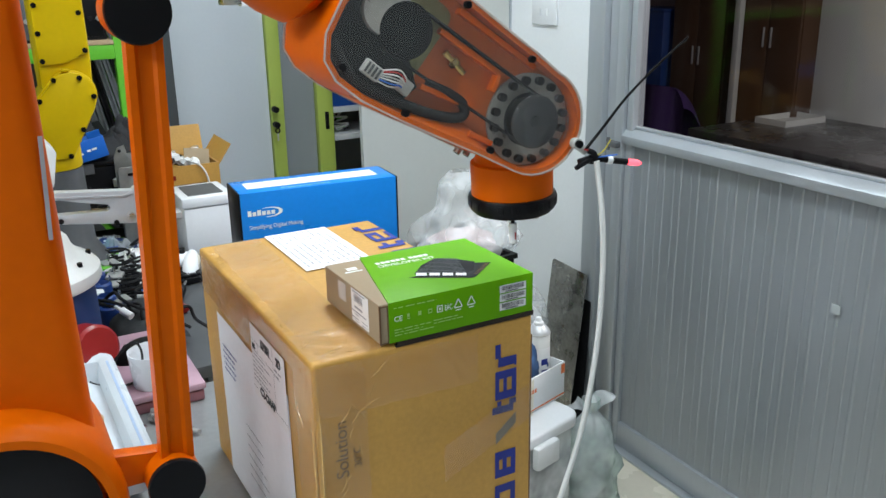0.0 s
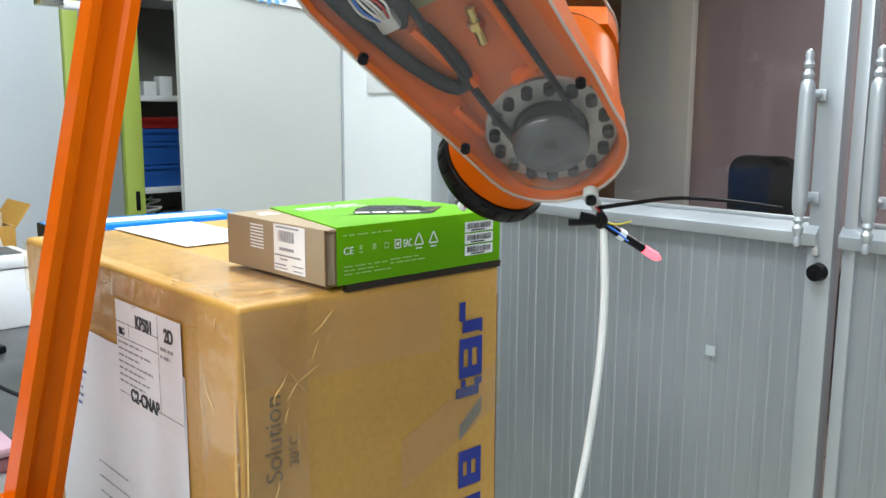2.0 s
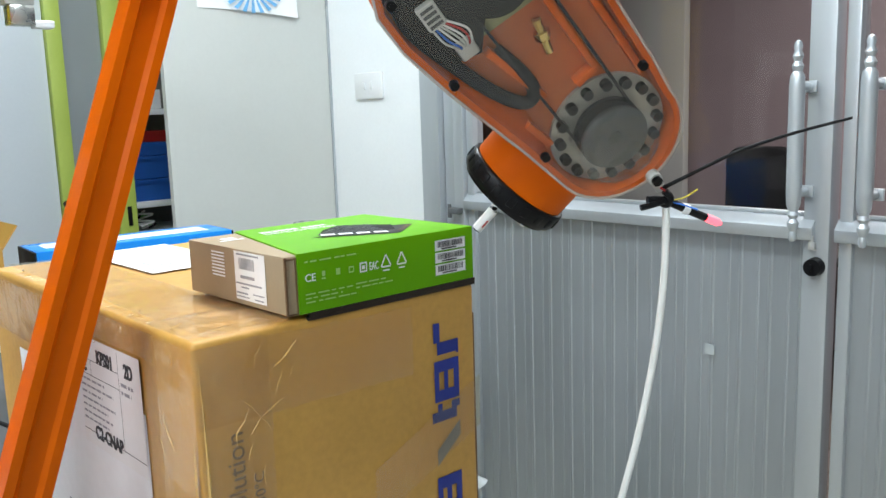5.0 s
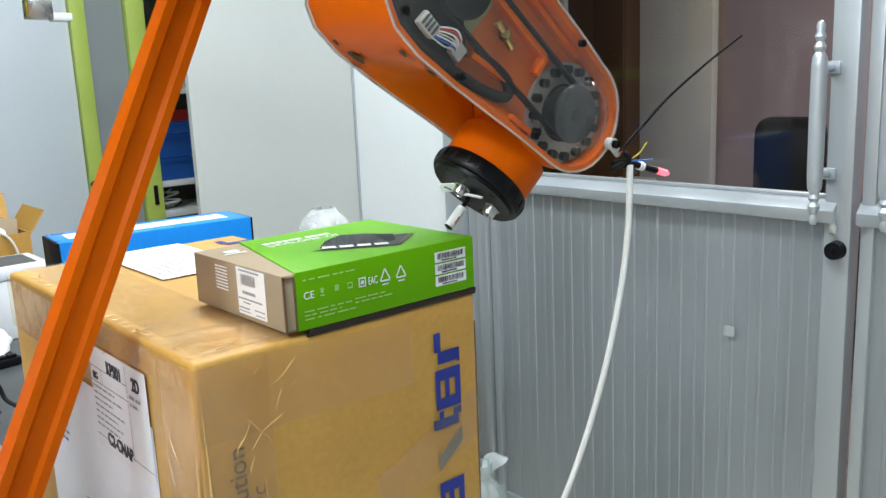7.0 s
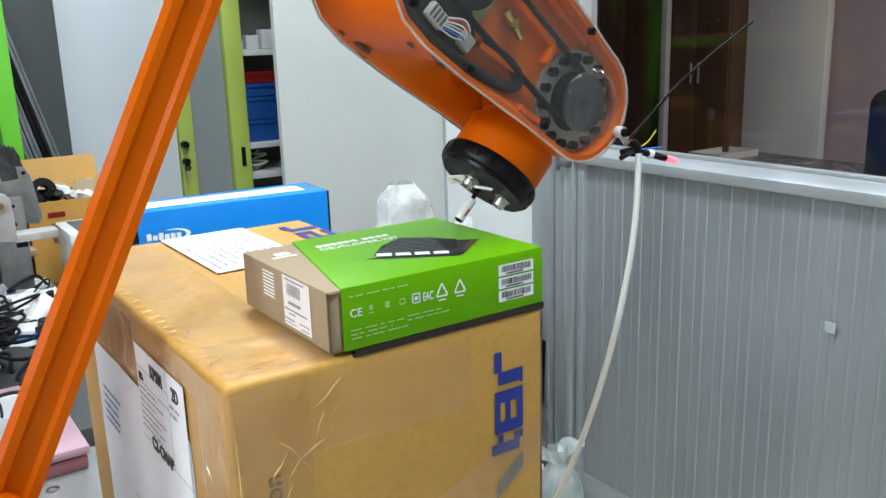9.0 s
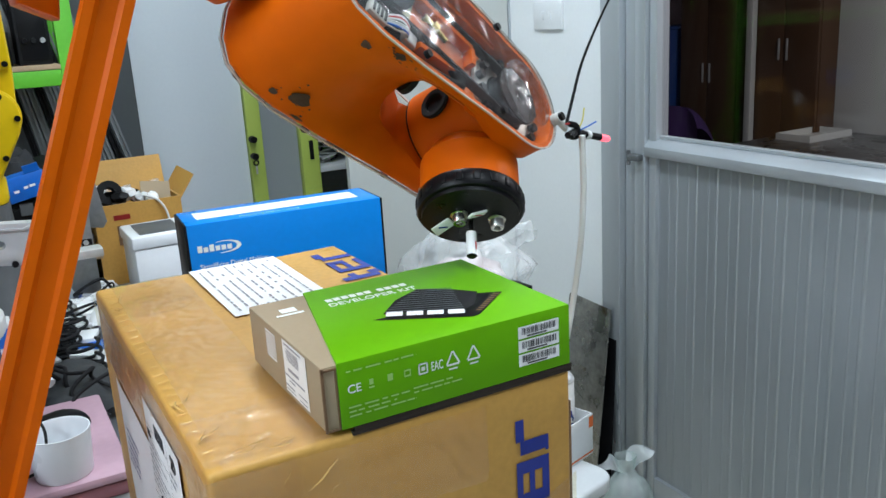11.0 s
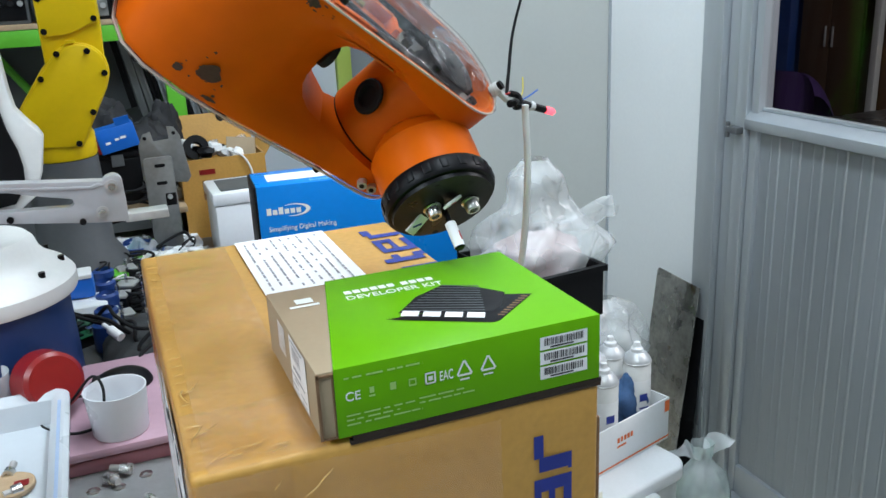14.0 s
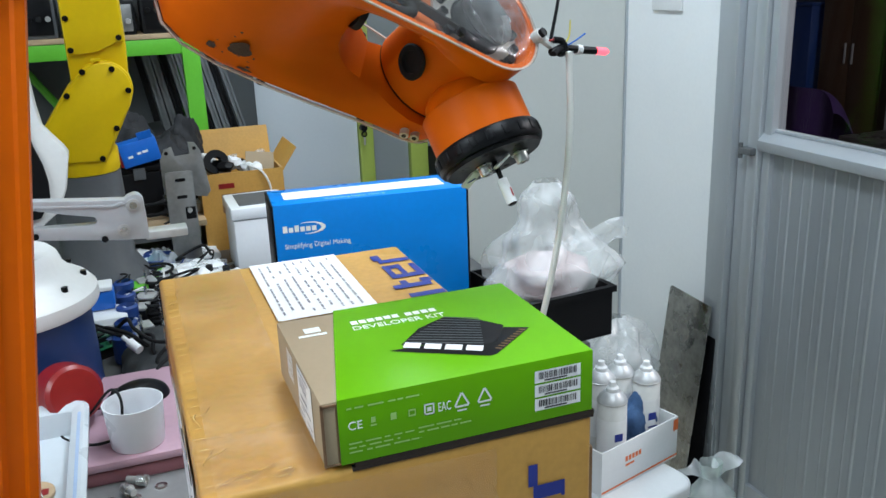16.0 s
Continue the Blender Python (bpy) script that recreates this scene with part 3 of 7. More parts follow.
def carton_body():
    bm = bmesh.new()
    bmesh.ops.create_cube(bm, size=1)
    for v in bm.verts:
        v.co = Vector(((v.co.x + 0.5) * cw, (v.co.y + 0.5) * cd, (v.co.z + 0.5) * ch))
    bmesh.ops.bevel(bm, geom=bm.edges[:], offset=0.0045, segments=3, affect="EDGES", profile=0.5)
    bmesh.ops.subdivide_edges(bm, edges=[e for e in bm.edges if e.calc_length() > 0.1], cuts=18, use_grid_fill=True)
    for v in bm.verts:
        p = v.co * 7
        inside = min(v.co.x, cw - v.co.x) > 0.02 or min(v.co.y, cd - v.co.y) > 0.02
        amp = 0.0008 if inside else 0.0007
        v.co += Vector((noise.noise(p), noise.noise(p + Vector((9, 0, 0))), noise.noise(p + Vector((0, 9, 0))) * 0.5)) * amp
    return bm


part("box_shell", carton_body(), CARD, carton, "brown corrugated cardboard", angle=50)


FRONT = pose(0, 0, 0, 90, 0, 0)


def at(m, x, y, z):
    return Matrix.Translation((x, y, z)) @ m


SIDE = Matrix(((0, 0, -1), (-1, 0, 0), (0, 1, 0))).to_4x4()
RISE = Matrix(((0, -1, 0), (0, 0, -1), (1, 0, 0))).to_4x4()


def bars(name, rows, material, parent, face, label=""):
    """Rows of (x, y, w, h) rectangles as thin print on a face with the pose face."""
    bm = bmesh.new()
    for x, y, w, h in rows:
        vs = [bm.verts.new((x, y, 0)), bm.verts.new((x + w, y, 0)), bm.verts.new((x + w, y + h, 0)), bm.verts.new((x, y + h, 0))]
        bm.faces.new(vs)
    ob = part(name, bm, material, parent, label)
    ob.matrix_basis = face
    if len(rows) > 10:
        ob["kind"] = "stuff"
    return ob


def writing_rows(rng, x, y, w, n, pitch, h):
    """Unreadable lines of writing as broken bars."""
    out = []
    for i in range(n):
        cx, end = x, x + w * rng.uniform(0.55, 1.0)
        while cx < end:
            bw = rng.uniform(0.003, 0.012)
            out.append((cx, y - i * pitch, min(bw, end - cx), h))
            cx += bw + rng.uniform(0.001, 0.003)
    return out


rng = random.Random(7)
E = 0.0012
# front print: a column of blue block shapes
gx0, gx1 = 0.225, 0.257


def flat_shape(polys, parent, m, material=INK_BLUE, label="blue printed block shape"):
    """One printed shape out of plain pieces (pairs across and up)."""
    bm = bmesh.new()
    for poly in polys:
        vs = [bm.verts.new((a, b, 0)) for a, b in poly]
        f = bm.faces.new(vs)
        f.normal_update()
        if f.normal.z < 0:
            f.normal_flip()
    return part("print_block", bm, material, parent, label, m=m)


def quad(x0, x1, z0, z1):
    return [(x0, z0), (x1, z0), (x1, z1), (x0, z1)]


GREY_BLUE = mat("blue_print_under_tape", (0.16, 0.15, 0.16), 0.4, vary=0.2, scale=40)
PRINT = at(FRONT, 0, -E, 0)
flat_shape([quad(gx0 + 0.006, gx1, 0.2815, 0.293), quad(gx0 + 0.002, gx0 + 0.0095, 0.293, 0.311), quad(gx1 - 0.003, gx1, 0.2795, 0.2815)], carton, PRINT)
flat_shape([quad(gx0 + 0.002, gx1, 0.238, 0.2485), quad(gx0 + 0.002, gx1, 0.2655, 0.276), quad(gx0 + 0.002, gx0 + 0.0075, 0.2485, 0.2655), quad(gx0 + 0.0135, gx0 + 0.0185, 0.2485, 0.2655), quad(gx1 - 0.0065, gx1, 0.2485, 0.2655)], carton, PRINT)
flat_shape([quad(gx0 - 0.002, gx1 - 0.004, 0.2195, 0.229), quad(gx0 + 0.005, gx0 + 0.0105, 0.229, 0.236), quad(gx1 - 0.010, gx1, 0.229, 0.236)], carton, PRINT)
flat_shape([[(gx0 + 0.003, 0.178), (gx0 + 0.003, 0.193), (gx1, 0.216), (gx1, 0.201)]], carton, PRINT, GREY_BLUE, "grey blue print under tape")
flat_shape([quad(gx0 + 0.002, gx1, 0.155, 0.1665), quad(gx0 + 0.002, gx1, 0.130, 0.141), quad(gx1 - 0.007, gx1, 0.141, 0.155), quad(gx0 + 0.013, gx0 + 0.019, 0.141, 0.155), quad(gx0 + 0.002, gx0 + 0.008, 0.141, 0.155)], carton, PRINT)
flat_shape([quad(gx0 - 0.010, gx1, 0.082, 0.093), quad(gx0 + 0.002, gx1, 0.108, 0.119), quad(gx0 + 0.002, gx0 + 0.009, 0.093, 0.108), quad(gx1 - 0.007, gx1, 0.093, 0.108)], carton, PRINT)
lettering("printed_word", "Solution", 0.0215, INK_BROWN, carton, at(RISE, 0.0345, -E, 0.197))
lettering("printed_note", "30\u00b0C", 0.0125, INK_BROWN, carton, at(RISE, 0.050, -E, 0.206))
# side paper and shipping label
def wrinkled(w, h, amp, seed):
    bm = bmesh.new()
    add_sheet(bm, lambda u, v: Vector((u * w, v * h, 0.0012 + amp * (0.5 + noise.noise(Vector((u * 5 + seed, v * 4, seed)))))), 24, 24)
    return bm


part("paper_sheet", wrinkled(0.305, 0.262, 0.0008, 3.0), PAPER, carton, "large white paper under tape", m=at(SIDE, 0.0002, 0.391, 0.006), angle=60)
bars("handwriting", writing_rows(rng, 0.11, 0.13, 0.10, 6, 0.016, 0.0018), INK_GREY, carton, at(SIDE, -0.0022, 0.391, 0.006))
bars("letterhead", writing_rows(rng, 0.02, 0.215, 0.08, 5, 0.009, 0.0028), INK_BLUE, carton, at(SIDE, -0.0022, 0.391, 0.006))
part("shipping_label", wrinkled(0.131, 0.100, 0.0001, 9.0), LABEL, carton, "white shipping label with black print", m=at(SIDE, -0.0010, 0.219, 0.213), angle=60)
LS = at(SIDE, -0.0027, 0.219, 0.213)
lettering("label_code", "KPS01", 0.0165, INK, carton, at(SIDE, -0.0026, 0.176, 0.293), stretch=0.8, bold=0.0004)
lettering("label_zone", "2D", 0.0165, INK, carton, at(SIDE, -0.0026, 0.119, 0.292), stretch=0.8, bold=0.0004)
lettering("label_size", "BIG", 0.010, INK, carton, at(SIDE, -0.0026, 0.213, 0.281), stretch=0.8)
lettering("label_route", "C2-CNAP", 0.0165, INK, carton, at(SIDE, -0.0026, 0.193, 0.222), stretch=0.85, bold=0.0004)
bars("label_print", writing_rows(rng, 0.004, 0.060, 0.072, 7, 0.0062, 0.0020) + writing_rows(rng, 0.092, 0.070, 0.03, 2, 0.007, 0.003), INK_GREY, carton, LS)
bars("label_rules", [(0, 0.0795, 0.088, 0.0006), (0, 0.0655, 0.088, 0.0006), (0.088, 0.012, 0.0006, 0.086), (0.028, 0.0655, 0.0006, 0.014), (0, 0.0125, 0.131, 0.0006)], INK, carton, LS)
# top label and print
part("top_label", wrinkled(0.100, 0.186, 0.0003, 5.0), LABEL, carton, "white instruction sheet with small print", m=at(Matrix(), 0.100, 0.280, ch + 0.0006), angle=60)
rowsv = []
for i in range(9):
    y, cx = 0.012, 0.008 + i * 0.0098
    while y < 0.17:
        bl = rng.uniform(0.003, 0.012)
        if rng.random() < 0.78:
            rowsv.append((cx, y, 0.0021, bl))
        y += bl + rng.uniform(0.001, 0.004)
bars("small_print", rowsv, INK_GREY, carton, at(Matrix(), 0.100, 0.280, ch + 0.0025))
TOPP = Matrix.Translation((0, 0, ch + 0.0010))
flat_shape([quad(0.240, 0.276, 0.408, 0.420), quad(0.236, 0.246, 0.420, 0.440)], carton, TOPP)
flat_shape([quad(0.238, 0.276, 0.352, 0.364), quad(0.238, 0.259, 0.386, 0.398), quad(0.238, 0.245, 0.364, 0.386), quad(0.253, 0.259, 0.364, 0.386), quad(0.269, 0.276, 0.364, 0.395)], carton, TOPP)
flat_shape([quad(0.230, 0.272, 0.318, 0.330), quad(0.241, 0.249, 0.330, 0.342), quad(0.264, 0.276, 0.330, 0.342)], carton, TOPP)
flat_shape([quad(0.238, 0.276, 0.262, 0.274), quad(0.238, 0.276, 0.288, 0.300)], carton, TOPP)
bars("faint_print", writing_rows(rng, 0.03, 0.40, 0.055, 5, 0.014, 0.0016), CARD_FAINT, carton, Matrix.Translation((0, 0, ch + 0.0016)))
# tape
def strip(pts, width_vec, normal, bumpy=0.0004, ridge=0.0012):
    """A strip of tape along pts, width_vec across it; normal is where its folds rise."""
    w, nv = Vector(width_vec), Vector(normal)
    path = [Vector(p) for p in pts]
    bm = bmesh.new()
    along = (path[-1] - path[0]).normalized()

    def fn(u, v):
        k = u * (len(path) - 1)
        i = min(int(k), len(path) - 2)
        p = path[i].lerp(path[i + 1], k - i) + w * (v + 0.02 * noise.noise(path[0] * 9 + along * (u * 9)) * (1 if v > 0.5 else -1))
        q = p + along * p.dot(along) * 1.5
        fold = max(0.0, 1 - 7 * abs(noise.noise(q * 26))) * max(0.0, noise.noise(p * 14 + Vector((3, 1, 7))) + 0.15)
        return p + nv * (bumpy * noise.noise(p * 40) + ridge * fold)
    add_sheet(bm, fn, 70 * (len(path) - 1), 22)
    ob = part("tape", bm, TAPE, carton, "glossy clear packing tape", angle=80)
    ob.visible_shadow = False
    return ob


O = 0.0026
UP, FACE, END = (0, 0, 1), (0, -1, 0), (-1, 0, 0)
strip([(-O, -O, 0.337), (cw * 0.72, -O, 0.332)], (0, 0, -0.060), FACE, 0.0004, 0.0022)
strip([(-O, -O, 0.0), (-O, -O, 0.337)], (0.062, 0, 0), FACE, 0.0005, 0.0030)
strip([(-O, -O, 0.0), (-O, -O, 0.337)], (0, 0.060, 0), END, 0.0005, 0.0020)
strip([(-O, 0.222, 0.277), (-O, cd, 0.281)], (0, 0, 0.056), END, 0.0004, 0.0016)
strip([(-O, 0.06, 0.316), (-O, 0.225, 0.316)], (0, 0, 0.022), END, 0.0003, 0.001)
strip([(0.010, -O, ch + O), (0.016, cd * 0.98, ch + O)], (0.072, 0, 0), UP, 0.0004, 0.0008)
strip([(0.0, 0.004, ch + O), (cw * 0.36, 0.004, ch + O)], (0, 0.075, 0), UP, 0.0004, 0.0009)
strip([(0.155, -O, 0.150), (cw + 0.002, -O, 0.205)], (0, 0, 0.048), FACE, 0.0003, 0.0010)
# creases in the tape
def crease(points, normal, width, height):
    """A folded ridge of tape along points, tapering out at both ends."""
    nv = Vector(normal)
    path = smooth_path(points, 5)
    bm = bmesh.new()
    rows_ = []
    for i, p in enumerate(path):
        d = (path[min(i + 1, len(path) - 1)] - path[max(i - 1, 0)]).normalized()
        side = d.cross(nv).normalized()
        k = math.sin(math.pi * (0.06 + 0.88 * i / (len(path) - 1))) * (0.7 + 0.6 * abs(noise.noise(p * 60)))
        rows_.append([bm.verts.new(p - side * width * k), bm.verts.new(p + nv * height * k + side * width * 0.25 * k), bm.verts.new(p + side * width * k)])
    for a, b in zip(rows_, rows_[1:]):
        for k in range(2):
            bm.faces.new((a[k], a[k + 1], b[k + 1], b[k]))
    bmesh.ops.recalc_face_normals(bm, faces=bm.faces[:])
    return part("tape_crease", bm, TAPE_FOLD, carton, "pale glossy fold in the tape", angle=20)


rf = random.Random(17)


def face_point(face, a, b):
    return Vector((a, -O + 0.0004, b)) if face == "front" else Vector((-O + 0.0004, a, b)) if face == "side" else Vector((a, b, ch + O - 0.0004))


NORMALS = {"front": FACE, "side": END, "top": UP}
for face, count, (a0, a1), (b0, b1), lean in (("front", 16, (0.004, 0.06), (0.03, 0.33), 75), ("front", 3, (0.06, 0.11), (0.27, 0.325), 50), ("side", 13, (0.004, 0.06), (0.03, 0.33), 80), ("side", 10, (0.07, 0.44), (0.285, 0.335), 10),
                                              ("top", 9, (0.006, 0.018), (0.01, 0.42), 80), ("top", 4, (0.005, 0.06), (0.005, 0.03), 10)):
    for k in range(count):
        a, b, L = rf.uniform(a0, a1), rf.uniform(b0, b1), rf.uniform(0.010, 0.034)
        th = radians(lean + rf.gauss(0, 22))
        pts = []
        for q in range(4):
            u = (q / 3 - 0.5) * L
            pts.append(face_point(face, min(max(a + u * math.cos(th) + rf.gauss(0, 0.0015), 0.001), a1 + 0.02), min(max(b + u * math.sin(th) + rf.gauss(0, 0.0015), 0.002), (0.338 if face != "top" else 0.46))))
        crease(pts, NORMALS[face], rf.uniform(0.0005, 0.0010), rf.uniform(0.0004, 0.0010))
# short ridges where the tape bends over the long edge
for q in range(26):
    y = 0.012 + 0.017 * q + rf.gauss(0, 0.002)
    crease([face_point("top", 0.002, y), face_point("top", 0.008, y + 0.0006), face_point("top", 0.011 + 0.010 * rf.random(), y + 0.001)], UP, 0.0007, 0.0003)
# the star of folds beside the printed word
for a1, b1 in ((0.034, 0.292), (0.060, 0.279), (0.072, 0.285), (0.040, 0.262), (0.058, 0.262)):
    crease([face_point("front", 0.050, 0.274), face_point("front", (0.050 + a1) / 2 + 0.001, (0.274 + b1) / 2 + 0.001), face_point("front", a1, b1)], FACE, 0.0009, 0.0008)
# long fold down the front corner and across the end
crease([face_point("front", 0.003, 0.325), face_point("front", 0.0045, 0.24), face_point("front", 0.003, 0.14), face_point("front", 0.004, 0.02)], FACE, 0.0018, 0.0016)
crease([face_point("side", 0.004, 0.27), face_point("side", 0.0045, 0.22), face_point("side", 0.004, 0.16)], END, 0.0016, 0.0014)
# strips for the flap edge; their black also paints the kit box's shadow line
part("lid_gap", box(0.098, cw + 0.0005, -0.0010, 0.0035, ch - 0.0020, ch + 0.0006), FLAP_SHADE, carton, "raw edge of the top flap with the kit box's shadow painted in")
part("lid_gap", box(0.100, cw + 0.0010, -0.0008, 0.0030, ch + 0.0007, ch + 0.0038), FLAP_SHADE, carton, "raw edge of the top flap with the kit box's shadow painted in")
# open corrugated flap edge at the back right corner
bm = bmesh.new()
add_box(bm, cw - 0.001, cw + 0.0035, 0.004, 0.012, 0.02, ch - 0.03, bevel=0.001)
part("flap_edge", bm, CARD_EDGE, carton, "dark raw edge of the carton flap")

# ---- the boxed computer kit on the carton ----
JX0, JX1, JY0, JY1, JZ0, JH = 0.354, 0.553, 0.7845, 0.942, 1.2095, 0.0475
kit = thing("kit_box", pose(JX0, JY0, JZ0), "small pale card box in a bright green printed sleeve", "box")
jw, jd = JX1 - JX0, JY1 - JY0
part("inner_box", box(0.0, jw - 0.004, 0.0016, jd - 0.0016, 0.0, JH - 0.0015, bevel=0.0012), CARD_PALE, kit, "pale kraft card inner box")
bm = box(-0.0006, 0.0013, 0.0002, 0.0016, 0.0, JH - 0.002)
add_box(bm, -0.0004, 0.0103, 0.0002, 0.0016, JH - 0.0045, JH - 0.003)
add_box(bm, 0.0013, 0.0103, 0.0004, 0.0016, 0.0, 0.0010)
add_box(bm, 0.0093, 0.0103, 0.0004, 0.0016, 0.001, JH - 0.0045)
part("tray_edge", bm, CARD_EDGE, kit, "dark cut edge of the inner box")
bm = bmesh.new()
add_prism(bm, [(0.0105, -0.0005), (jw, -0.0005), (jw, jd + 0.0005), (0.047, jd + 0.0005)], -0.0005, JH, axis="z", bevel=0.0009)
part("sleeve", bm, GREEN, kit, "bright green printed card sleeve")
KT = Matrix.Translation((0, 0, JH + 0.0004))
bars("product_name", [(0.053 + k * 0.0068, 0.1195, 0.0054, 0.0072) for k in range(6)] + [(0.098 + k * 0.0068, 0.1190, 0.0054, 0.0072) for k in range(4)], INK_WHITE, kit, KT, "white printed bars")
lettering("subtitle", "DEVELOPER KIT", 0.0108, INK_WHITE, kit, Matrix.Translation((0.051, 0.1085, JH + 0.0002)) @ pose(0, 0, 0, 0, 0, -1.5), depth=0.0002)
bars("maker_mark", [(0.010, 0.114, 0.022, 0.004), (0.016, 0.121, 0.013, 0.010)], INK_WHITE, kit, Matrix.Translation((0, 0, JH - 0.0010)), "white printed mark")


def flat(name, pts, material, z, label=""):
    bm = bmesh.new()
    bm.faces.new([bm.verts.new((x - JX0, y - JY0, z)) for x, y in pts])
    return part(name, bm, material, kit, label, m=Matrix.Translation((0, 0, JH)))


FIN_GREY = mat("printed_fin_grey", (0.075, 0.085, 0.095), 0.45, vary=0.3, scale=60)
flat("picture_board", [(0.419, 0.844), (0.424, 0.840), (0.482, 0.805), (0.488, 0.806), (0.530, 0.840), (0.512, 0.849), (0.495, 0.838)], BLACK_PLASTIC, 0.0004, "printed picture of a circuit board")
flat("picture_heatsink", [(0.430, 0.850), (0.452, 0.874), (0.478, 0.888), (0.500, 0.872), (0.514, 0.852), (0.497, 0.826), (0.484, 0.822)], RUBBER, 0.0006, "printed dark finned heat sink")
for k in range(11):
    u = k / 10
    ax, ay = 0.433 + 0.044 * u, 0.853 + 0.034 * u
    bx, by = 0.486 + 0.016 * u, 0.826 + 0.046 * u
    flat("picture_fin", [(ax, ay), (bx, by), (bx + 0.0005, by + 0.0013), (ax + 0.0005, ay + 0.0013)], FIN_GREY, 0.0008)
for k in range(4):
    u0, u1 = k / 4 + 0.02, (k + 1) / 4 - 0.03
    P = lambda u, v: (0.427 + (0.480 - 0.427) * u + 0.006 * v, 0.842 + (0.810 - 0.842) * u + 0.011 * v)
    flat("picture_port", [P(u0, 0.25), P(u1, 0.25), P(u1, 1), P(u0, 1)], LABEL, 0.0009)
for k in range(9):
    u = k / 8
    flat("picture_pin", [(0.490 + 0.030 * u, 0.814 + 0.024 * u), (0.494 + 0.030 * u, 0.811 + 0.024 * u), (0.495 + 0.030 * u, 0.8125 + 0.024 * u), (0.491 + 0.030 * u, 0.8155 + 0.024 * u)], INK_BROWN, 0.0009)
KF = at(FRONT, 0, -0.0010, 0)
lettering("front_mark", "CE", 0.0085, INK_WHITE, kit, at(FRONT, 0.0165, -0.0008, 0.0245), stretch=1.0, depth=0.0002)
lettering("front_mark", "EAC", 0.0095, INK_WHITE, kit, at(FRONT, 0.0795, -0.0008, 0.0245), stretch=0.55, depth=0.0002)
bars("small_icons", [(0.032, 0.0245, 0.004, 0.0012), (0.0325, 0.027, 0.003, 0.004), (0.046, 0.026, 0.004, 0.005), (0.0585, 0.0255, 0.005, 0.0012), (0.0585, 0.0295, 0.005, 0.0012), (0.0585, 0.0262, 0.0008, 0.004), (0.0628, 0.0262, 0.0008, 0.004)], INK_PALE, kit, KF)
bars("framed_icon", [(0.0695, 0.0240, 0.0075, 0.0012), (0.0695, 0.0310, 0.0075, 0.0012), (0.0695, 0.0240, 0.0012, 0.008), (0.0758, 0.0240, 0.0012, 0.008), (0.0718, 0.0265, 0.003, 0.003)], INK_WHITE, kit, KF)
for x in (0.0905, 0.1075):
    bm = bmesh.new()
    T3 = [(x, 0.0245), (x + 0.0065, 0.0370), (x + 0.013, 0.0245)]
    cx, cy = x + 0.0065, 0.0286
    bars("mark_caption", [(x + 0.003, 0.0215, 0.007, 0.0012)], INK_WHITE, kit, at(FRONT, 0, -0.0010, 0))
    for k in range(3):
        a, b_ = Vector(T3[k]), Vector(T3[(k + 1) % 3])
        a, b_ = a.lerp(b_, 0.12), b_.lerp(a, 0.12)
        n_ = (Vector((cx, cy)) - (a + b_) / 2).normalized() * 0.0014
        bm.faces.new([bm.verts.new((p.x, p.y, 0)) for p in (a, b_, b_ + n_, a + n_)])
    part("recycling_mark", bm, INK_WHITE, kit, "white recycling triangle", m=KF)
bars("fine_print", writing_rows(rng, 0.0165, 0.0395, 0.09, 1, 0.004, 0.0012) + writing_rows(rng, 0.0165, 0.0140, 0.055, 3, 0.0032, 0.0011) + writing_rows(rng, 0.065, 0.0150, 0.04, 2, 0.0032, 0.0011), INK_PALE, kit, KF)
for k in range(3):
    z = 0.0300 - k * 0.0108
    bars("serial_label", [(0.1525, z, 0.0365, 0.0094)], LABEL, kit, at(FRONT, 0, -0.0009, 0), "white serial number label")
    rows_, x = [], 0.1555
    while x < 0.186:
        w = rng.choice([0.0004, 0.0006, 0.001])
        rows_.append((x, z + 0.0030, w, 0.0052))
        x += w + rng.choice([0.0004, 0.0006, 0.0009])
    bars("bar_code", rows_ + [(0.160, z + 0.001, 0.018, 0.0011)], INK, kit, at(FRONT, 0, -0.0012, 0))
bars("end_label", [(-0.0755, 0.0045, 0.047, 0.0400)], LABEL, kit, at(SIDE, -0.0006, 0, 0), "white product label on the box end")
rows_, x = [], -0.068
while x < -0.044:
    w = rng.choice([0.0004, 0.0007, 0.0011])
    rows_.append((x, 0.0300, w, 0.0095))
    x += w + rng.choice([0.0005, 0.0007, 0.001])
bars("end_print", rows_ + [(-0.071, 0.0415, 0.034, 0.0014), (-0.0665, 0.0225, 0.022, 0.0026), (-0.074, 0.0175, 0.04, 0.0015), (-0.066, 0.0145, 0.012, 0.0013), (-0.074, 0.0095, 0.018, 0.0014), (-0.048, 0.0105, 0.017, 0.0010), (-0.074, 0.0068, 0.02, 0.0009), (-0.046, 0.0065, 0.014, 0.0010)], INK_GREY, kit, at(SIDE, -0.0010, 0, 0))
bars("faded_stamp", [(-0.114, 0.020 + k * 0.0028, 0.022, 0.0014) for k in range(8)], PAPER, kit, at(SIDE, -0.0006, 0, 0))

# ---- orange robot arm ----
B0 = Vector((-0.25, 0.90, 0.864))
robot = thing("robot_arm", Matrix.Translation(B0), "orange industrial robot arm with worn paint and clear covers", "robot arm")
part("base", add_lathe(bmesh.new(), [(0, 0), (0.17, 0), (0.17, 0.02), (0.12, 0.03), (0.115, 0.09), (0.10, 0.10), (0, 0.10)], 40), ORANGE, robot)

